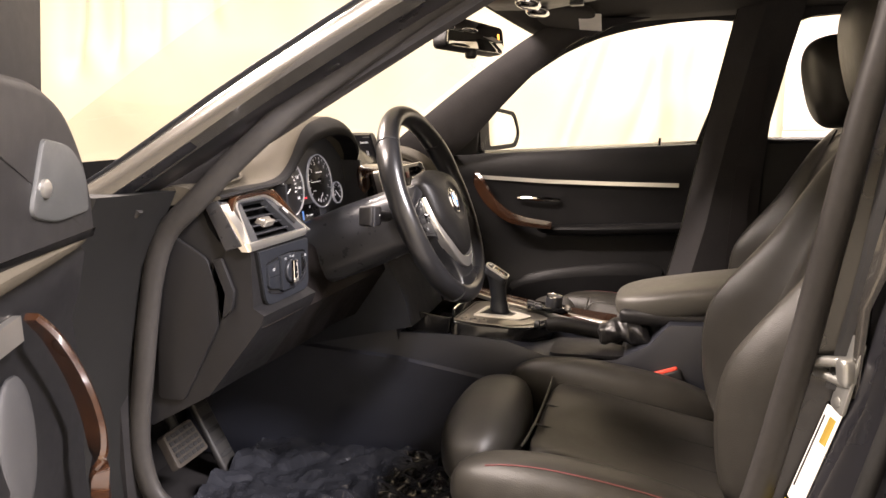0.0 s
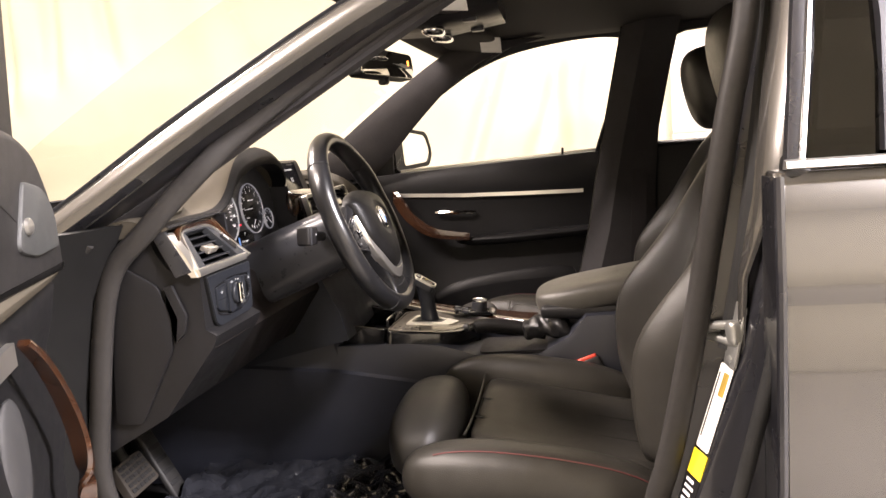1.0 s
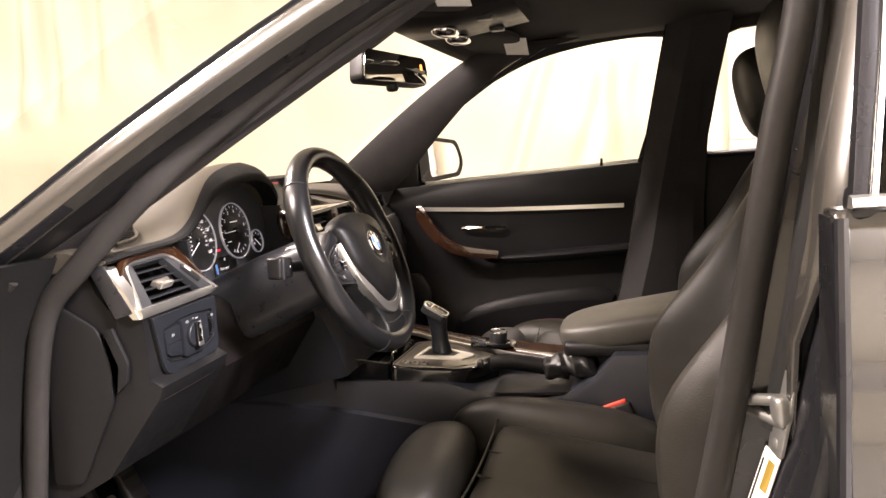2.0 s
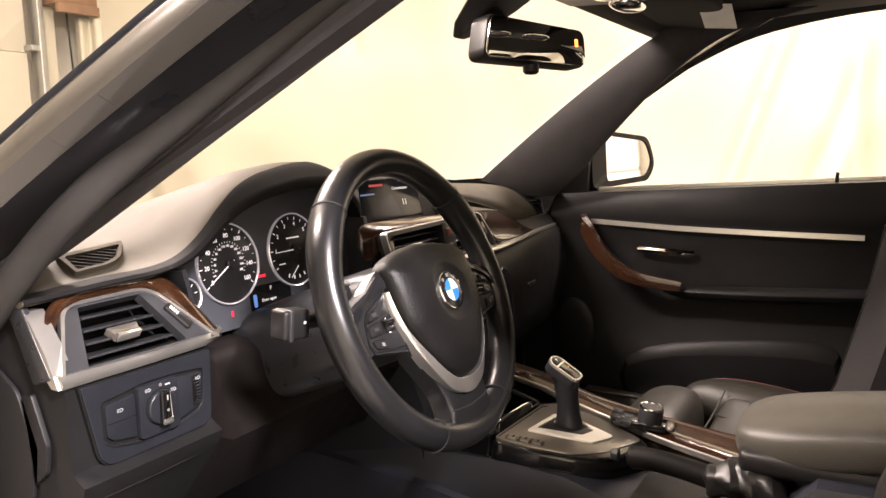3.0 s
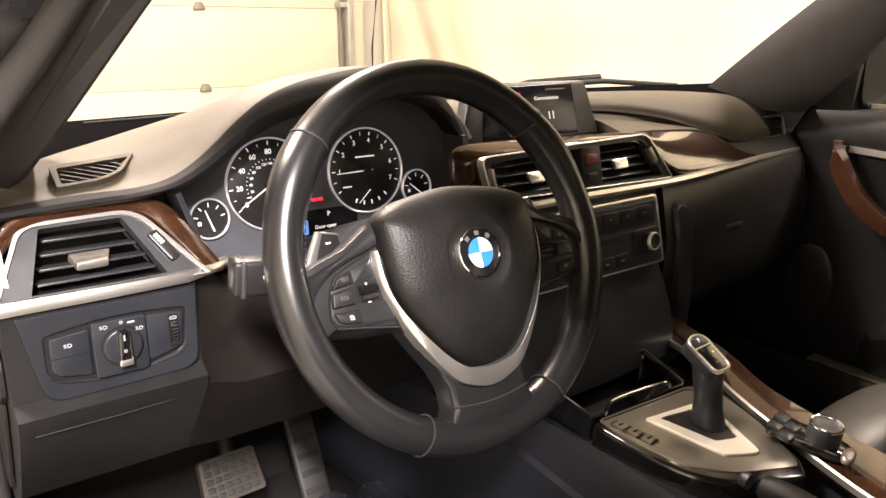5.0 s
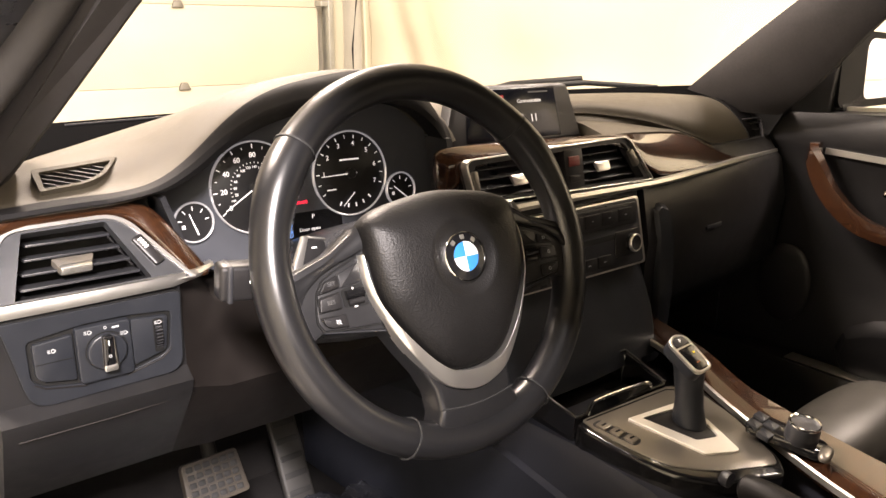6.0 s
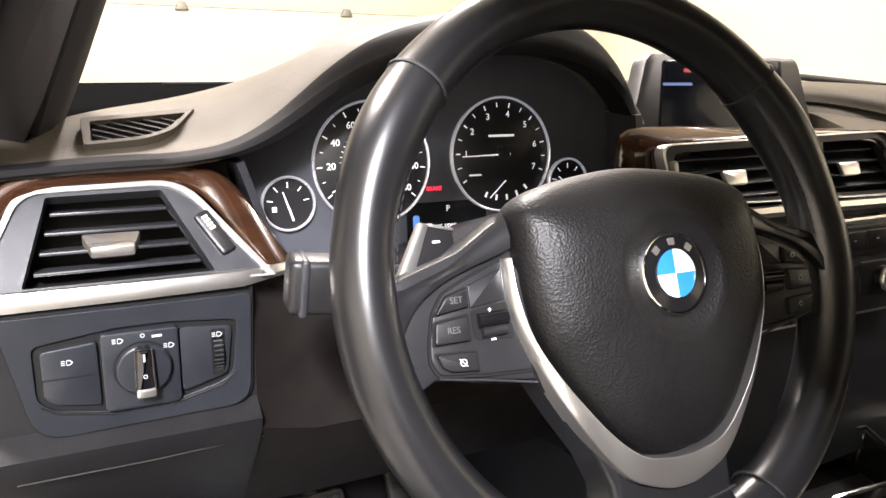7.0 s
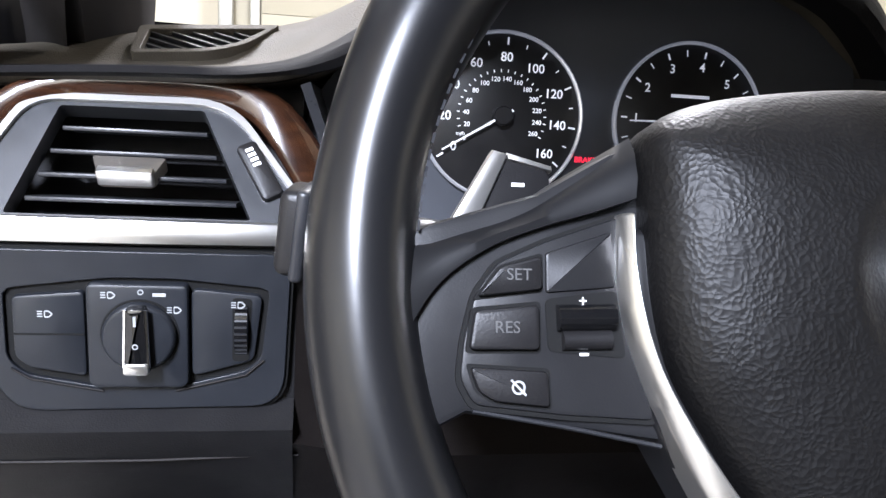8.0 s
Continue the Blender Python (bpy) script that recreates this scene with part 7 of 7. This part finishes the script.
# rear doors, closed
def rear_door(s, label):
    d = thing("rear_door", label, "car door", (s * 0.84, -0.9, 0.3), "rear doors")
    zs = ((0.30, 0.84), (0.42, 0.868), (0.55, 0.878), (0.70, 0.879), (0.77, 0.875), (0.792, 0.872), (0.800, 0.876), (0.808, 0.8775), (0.83, 0.876), (0.88, 0.866), (0.925, 0.848), (0.936, 0.838))
    part("skin", loft([[(s * x, y, z) for z, x in zs] + [(s * 0.80, y, 0.936), (s * 0.80, y, 0.30)] for y in (-0.575, -0.585, -0.9, -1.25, -1.5)]), PAINT, d, "grey metallic door skin", bevel=0.004)
    part("chrome_strip", loft([[(s * (0.852), y, 0.938), (s * 0.858, y, 0.940), (s * 0.855, y, 0.947), (s * 0.845, y, 0.949), (s * 0.84, y, 0.938)] for y in (-0.585, -0.9, -1.4)]), SATIN, d, "bright chrome window strip")
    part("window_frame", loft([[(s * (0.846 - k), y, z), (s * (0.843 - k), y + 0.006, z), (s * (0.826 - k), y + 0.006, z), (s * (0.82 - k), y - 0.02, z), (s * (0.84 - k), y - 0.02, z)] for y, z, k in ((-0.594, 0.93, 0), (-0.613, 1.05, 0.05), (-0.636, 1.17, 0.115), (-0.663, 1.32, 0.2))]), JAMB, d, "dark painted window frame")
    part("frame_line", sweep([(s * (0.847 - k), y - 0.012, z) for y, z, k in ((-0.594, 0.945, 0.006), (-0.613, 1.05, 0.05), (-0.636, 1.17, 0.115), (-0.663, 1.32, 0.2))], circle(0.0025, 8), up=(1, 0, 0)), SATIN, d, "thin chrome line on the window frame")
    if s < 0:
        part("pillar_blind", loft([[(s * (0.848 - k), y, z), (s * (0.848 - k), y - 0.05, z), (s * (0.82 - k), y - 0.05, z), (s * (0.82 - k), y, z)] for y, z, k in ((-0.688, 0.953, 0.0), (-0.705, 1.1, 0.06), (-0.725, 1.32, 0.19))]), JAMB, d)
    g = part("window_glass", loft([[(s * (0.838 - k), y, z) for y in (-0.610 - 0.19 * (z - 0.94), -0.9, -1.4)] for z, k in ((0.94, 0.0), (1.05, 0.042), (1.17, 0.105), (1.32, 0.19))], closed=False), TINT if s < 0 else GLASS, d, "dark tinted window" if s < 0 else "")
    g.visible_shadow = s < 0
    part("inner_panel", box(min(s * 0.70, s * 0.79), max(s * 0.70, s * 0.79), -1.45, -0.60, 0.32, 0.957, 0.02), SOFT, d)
    # thin dark sheet over the painted front face, standing in for shut gap shade
    part("shut_gap_shade", loft([[(s * 0.802, -0.5715, z), (s * (x - 0.003), -0.5715, z), (s * (x - 0.003), -0.5745, z), (s * 0.802, -0.5745, z)] for z, x in ((0.31, 0.842), (0.42, 0.868), (0.55, 0.878), (0.70, 0.879), (0.80, 0.876), (0.88, 0.866), (0.93, 0.846))]), JAMB, d, "dark sheet for the shut gap's shade on the door edge")
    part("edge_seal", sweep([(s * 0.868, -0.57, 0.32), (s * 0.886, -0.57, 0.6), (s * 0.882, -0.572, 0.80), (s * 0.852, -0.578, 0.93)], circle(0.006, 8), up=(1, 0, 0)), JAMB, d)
    return d


rear_door(-1, "closed grey metallic rear door with tinted window")
rear_door(1, "closed grey metallic rear door behind the passenger seat")
st = thing("door_striker", "steel door latch striker on the pillar", "door striker", (-0.74, -0.553, 0.72))
part("plate", prism(rounded([(-0.015, -0.04), (0.013, -0.045), (0.017, 0.040), (-0.009, 0.045)], 0.006), 0, 0.004, frame_of((-0.742, -0.552, 0.722), (-1, -0.3, 0), (0, -0.2, 1)), 0.001), STEEL, st)
part("loop", tube(smoothed([(-0.746, -0.549, 0.738), (-0.726, -0.530, 0.732), (-0.704, -0.514, 0.724), (-0.697, -0.514, 0.719), (-0.703, -0.522, 0.714), (-0.725, -0.538, 0.713), (-0.748, -0.553, 0.712)], 4), 0.0062), STEEL, st)
part("block", pillow(0.011, 0.009, 0.017, pose(-0.748, -0.548, 0.727, -8, 0, 17), 3.0), STEEL, st)
part("bolt", lathe([(0.006, 0), (0.006, 0.004), (0.003, 0.005), (0.0001, 0.005)], frame_of((-0.742, -0.545, 0.690), (-1, -0.3, 0), (0, -0.2, 1))), STEEL, st)
LM = frame_of((-0.745, -0.5193, 0.613), (-1, -0.27, 0), (0, -0.36, 1))
sk = thing("pillar_label", "white and yellow information label on the door jamb", "label", (-0.745, -0.5193, 0.613))
part("white_label", prism(rounded([(-0.017, -0.045), (0.017, -0.045), (0.017, 0.072), (-0.017, 0.072)], 0.003), 0, 0.0012, LM), LABEL, sk)
part("printed_block", bar(-0.002, 0.012, 0.030, 0.062, LM @ pose(0, 0, 0.0013)), mat("ochre_print", (0.3, 0.2, 0.03), 0.6), sk)
part("printed_bar", bar(-0.014, -0.011, -0.03, 0.06, LM @ pose(0, 0, 0.0013)), PLASTIC, sk)
part("yellow_label", bar(-0.019, 0.019, -0.083, -0.049, LM, 0.0012), YELLOW, sk)
part("black_label", bar(-0.02, 0.02, -0.125, -0.085, LM, 0.0012), PLASTIC, sk)
for k in range(4):
    part("printed_bar", bar(-0.014, 0.010 - 0.004 * (k % 2), -0.12 + 0.009 * k, -0.116 + 0.009 * k, LM @ pose(0, 0, 0.0013)), WHITE, sk)

# ---- mirrors, roof fittings ----
im = thing("interior_mirror", "black rear-view mirror hanging from the windscreen", "mirror", (0.03, 0.08, 1.18))
IMM = frame_of((0.03, 0.055, 1.185), (1, -0.32, 0.0), (0.0, 0.10, 1))
io = rounded([(-0.132, -0.027), (0.114, -0.029), (0.114, 0.034), (-0.113, 0.042)], 0.017, 5)
part("housing", prism(io, -0.03, 0.003, IMM, 0.008), PLASTIC, im)
part("mirror_pane", prism([(x * 0.96, y * 0.91) for x, y in io], 0.0, 0.0042, IMM, 0.0005), MIRROR, im, "reflecting mirror glass")
part("sensor_pod", loft([[(-0.022 - w, y, z), (-0.022 - 0.7 * w, y - 0.035 * f, z - 0.01 * f), (-0.022 + 0.7 * w, y - 0.035 * f, z - 0.01 * f), (-0.022 + w, y, z)] for y, z, w, f in ((0.176, 1.202, 0.014, 0.3), (0.158, 1.220, 0.040, 0.7), (0.125, 1.248, 0.058, 1.0), (0.08, 1.276, 0.066, 1.0))]), PLASTIC, im, "black sensor cover behind the mirror", bevel=0.004)
part("stem", tube([(0.02, 0.07, 1.19), (0.01, 0.12, 1.22), (0.0, 0.145, 1.262)], 0.016), PLASTIC, im)
part("sensor_nub", lathe([(0.013, -0.012), (0.013, 0.004), (0.009, 0.008), (0.0001, 0.009)], pose(0.026, 0.068, 1.150, 180)), PLASTIC, im)
part("indicator_lamp", bar(0.085, 0.091, 0.004, 0.016, IMM @ pose(0, 0, 0.0045)), mat("amber_lamp", (0.9, 0.3, 0.03), 0.4, emit=((1, 0.35, 0.05), 3)), im)

wm = thing("wing_mirror", "grey passenger wing mirror with clear glass", "mirror", (0.95, 0.22, 0.95))
WMM = frame_of((0.975, 0.205, 0.99), (1, -0.15, 0.0), (0, 0.05, 1))
wo = rounded([(-0.125, -0.066), (0.135, -0.060), (0.180, -0.02), (0.140, 0.047), (-0.125, 0.066)], [0.02, 0.03, 0.03, 0.03, 0.03], 5)
part("housing", prism([(x * (1.12 if x > 0 else 1.55), y * 1.18) for x, y in wo], -0.16, -0.004, WMM, 0.03, 4), JAMB, wm, "dark painted mirror housing")
part("bezel", ring_plate([(x * (1.12 if x > 0 else 1.55), y * 1.18) for x, y in wo], [(x * 0.97 + 0.008, y * 0.93) for x, y in wo], -0.03, 0.004, WMM), DARK, wm)
part("mirror_pane", prism([(x * 0.99, y * 0.98) for x, y in wo], -0.01, 0.001, WMM), MIRROR, wm, "reflecting mirror glass")
part("foot", tube([(0.80, 0.24, 0.91), (0.87, 0.235, 0.925), (0.93, 0.25, 0.95)], 0.020), DARK, wm)

rc = thing("roof_console", "dark roof console with reading lamps", "roof console", (0.0, -0.2, 1.25))
part("body", loft([[(x, y, z + (0.012 if abs(x) > 0.1 else 0)) for x in (-0.12, -0.1, 0.1, 0.12)] + [(0.12, y, z + 0.04), (-0.12, y, z + 0.04)] for y, z in ((0.03, 1.252), (-0.08, 1.247), (-0.22, 1.266))]), PLASTIC, rc)
for e in (-0.075, 0.075):
    part("reading_lamp", pillow(0.042, 0.026, 0.012, pose(e * 0.8 + 0.02, -0.07, 1.243, 4), 2.5), CHROME, rc, "shiny reading lamp lens")
    part("lamp_button", box(e - 0.014, e + 0.014, -0.17, -0.14, 1.250, 1.262, 0.003), GREYPL, rc)
rv = thing("end_air_vent", "small black air vent set in the dash end", "air vent", (0.66, 0.34, 0.885))
EVM = frame_of((0.668, 0.334, 0.866), (1, -0.45, 0), (0, 0.42, 1))
ev_o = rounded([(-0.024, -0.036), (0.026, -0.036), (0.022, 0.030), (-0.030, 0.026)], 0.012, 4)
part("ring", ring_plate(ev_o, [(x * 0.86, y * 0.88) for x, y in ev_o], -0.012, 0.004, EVM), GREYPL, rv, bevel=0.001)
# vent depth is shaded by colour: a near-black plate behind the slats
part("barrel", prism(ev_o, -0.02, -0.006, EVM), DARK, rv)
for k in (-0.022, -0.008, 0.006, 0.018):
    part("slat", bar(-0.020, 0.019, k - 0.0015, k + 0.0015, EVM @ pose(0, 0, -0.006), 0.006), DARK, rv)
vz = thing("sun_visor", "dark fabric sun visor folded against the roof", "sun visor", (0.34, -0.2, 1.25), "sun visors")
part("flap", pillow(0.19, 0.075, 0.010, pose(0.33, -0.10, 1.262, 6, 0, 4), 4), HEAD, vz)
part("airbag_label", box(-0.052, 0.052, -0.027, 0.027, 0, 0.002, 0.0, pose(0.290, -0.163, 1.241, 6, 14, 4)), LABEL, vz, "pale paper label")
copy_thing(vz, pose(-0.36, -0.2, 1.25))

# ---- footwell ----
bp = thing("brake_pedal", "worn rubber-faced brake pedal on a steel arm", "pedal", (-0.41, 0.55, 0.375))
BM = frame_of((-0.410, 0.548, 0.378), (1, 0, 0.03), (0, 0.5, 0.85))
part("pad", prism(rounded([(-0.050, -0.036), (0.050, -0.036), (0.045, 0.036), (-0.045, 0.036)], 0.008), -0.012, 0.006, BM, 0.003), mat("worn_rubber", (0.034, 0.027, 0.020), 0.7, var=0.35, scale=60, bump=0.5, bscale=300), bp)
for k in range(5):
    for j in range(6):
        part("tread", prism(rounded([(-0.040 + 0.0138 * j, -0.029 + 0.0125 * k), (-0.029 + 0.0138 * j, -0.029 + 0.0125 * k), (-0.029 + 0.0138 * j, -0.020 + 0.0125 * k), (-0.040 + 0.0138 * j, -0.020 + 0.0125 * k)], 0.002, 2), 0.0055, 0.0080, BM, 0.0008), RUBBER, bp)
part("arm", tube([(-0.405, 0.57, 0.40), (-0.40, 0.63, 0.52), (-0.40, 0.66, 0.7)], 0.012), RUBBER, bp)
ap = thing("accelerator_pedal", "grey hinged accelerator pedal", "pedal", (-0.262, 0.57, 0.25))
part("pad", box(-0.026, 0.026, -0.008, 0.008, -0.10, 0.10, 0.006, pose(-0.262, 0.58, 0.335, -28, 0, 0)), mat("grey_rubber", (0.02, 0.019, 0.018), 0.6, var=0.25), ap)
for k in range(6):
    part("tread", box(-0.020, 0.020, -0.0095, -0.0075, -0.085 + 0.03 * k, -0.075 + 0.03 * k, 0.001, pose(-0.262, 0.58, 0.335, -28, 0, 0)), RUBBER, ap)
fm = thing("floor_film", "crumpled clear plastic film over the floor mat", "plastic film", (-0.35, 0.2, 0.25))
rnd = random.Random(5)
rows = []
for i in range(140):
    row = []
    for j in range(116):
        x, y = -0.64 + 0.50 * j / 115, 0.52 - 0.62 * i / 139
        z = 0.27 + 0.045 * abs(noise.noise(Vector((x * 9, y * 9, 2)))) + 0.018 * abs(noise.noise(Vector((x * 24, y * 20, 5)))) + 0.012 * (0.35 - abs(noise.noise(Vector((x * 30 + y * 8, y * 24, 8))))) + 0.005 * abs(noise.noise(Vector((x * 70, y * 60, 3)))) + 0.04 * max(0, 0.2 - abs(y - 0.08))
        row.append((x, y, z))
    rows.append(row)
part("film", loft(rows, closed=False), FILM, fm)
part("floor_mat", box(-0.65, -0.13, -0.08, 0.55, 0.236, 0.25, 0.005), CARPET, fm)
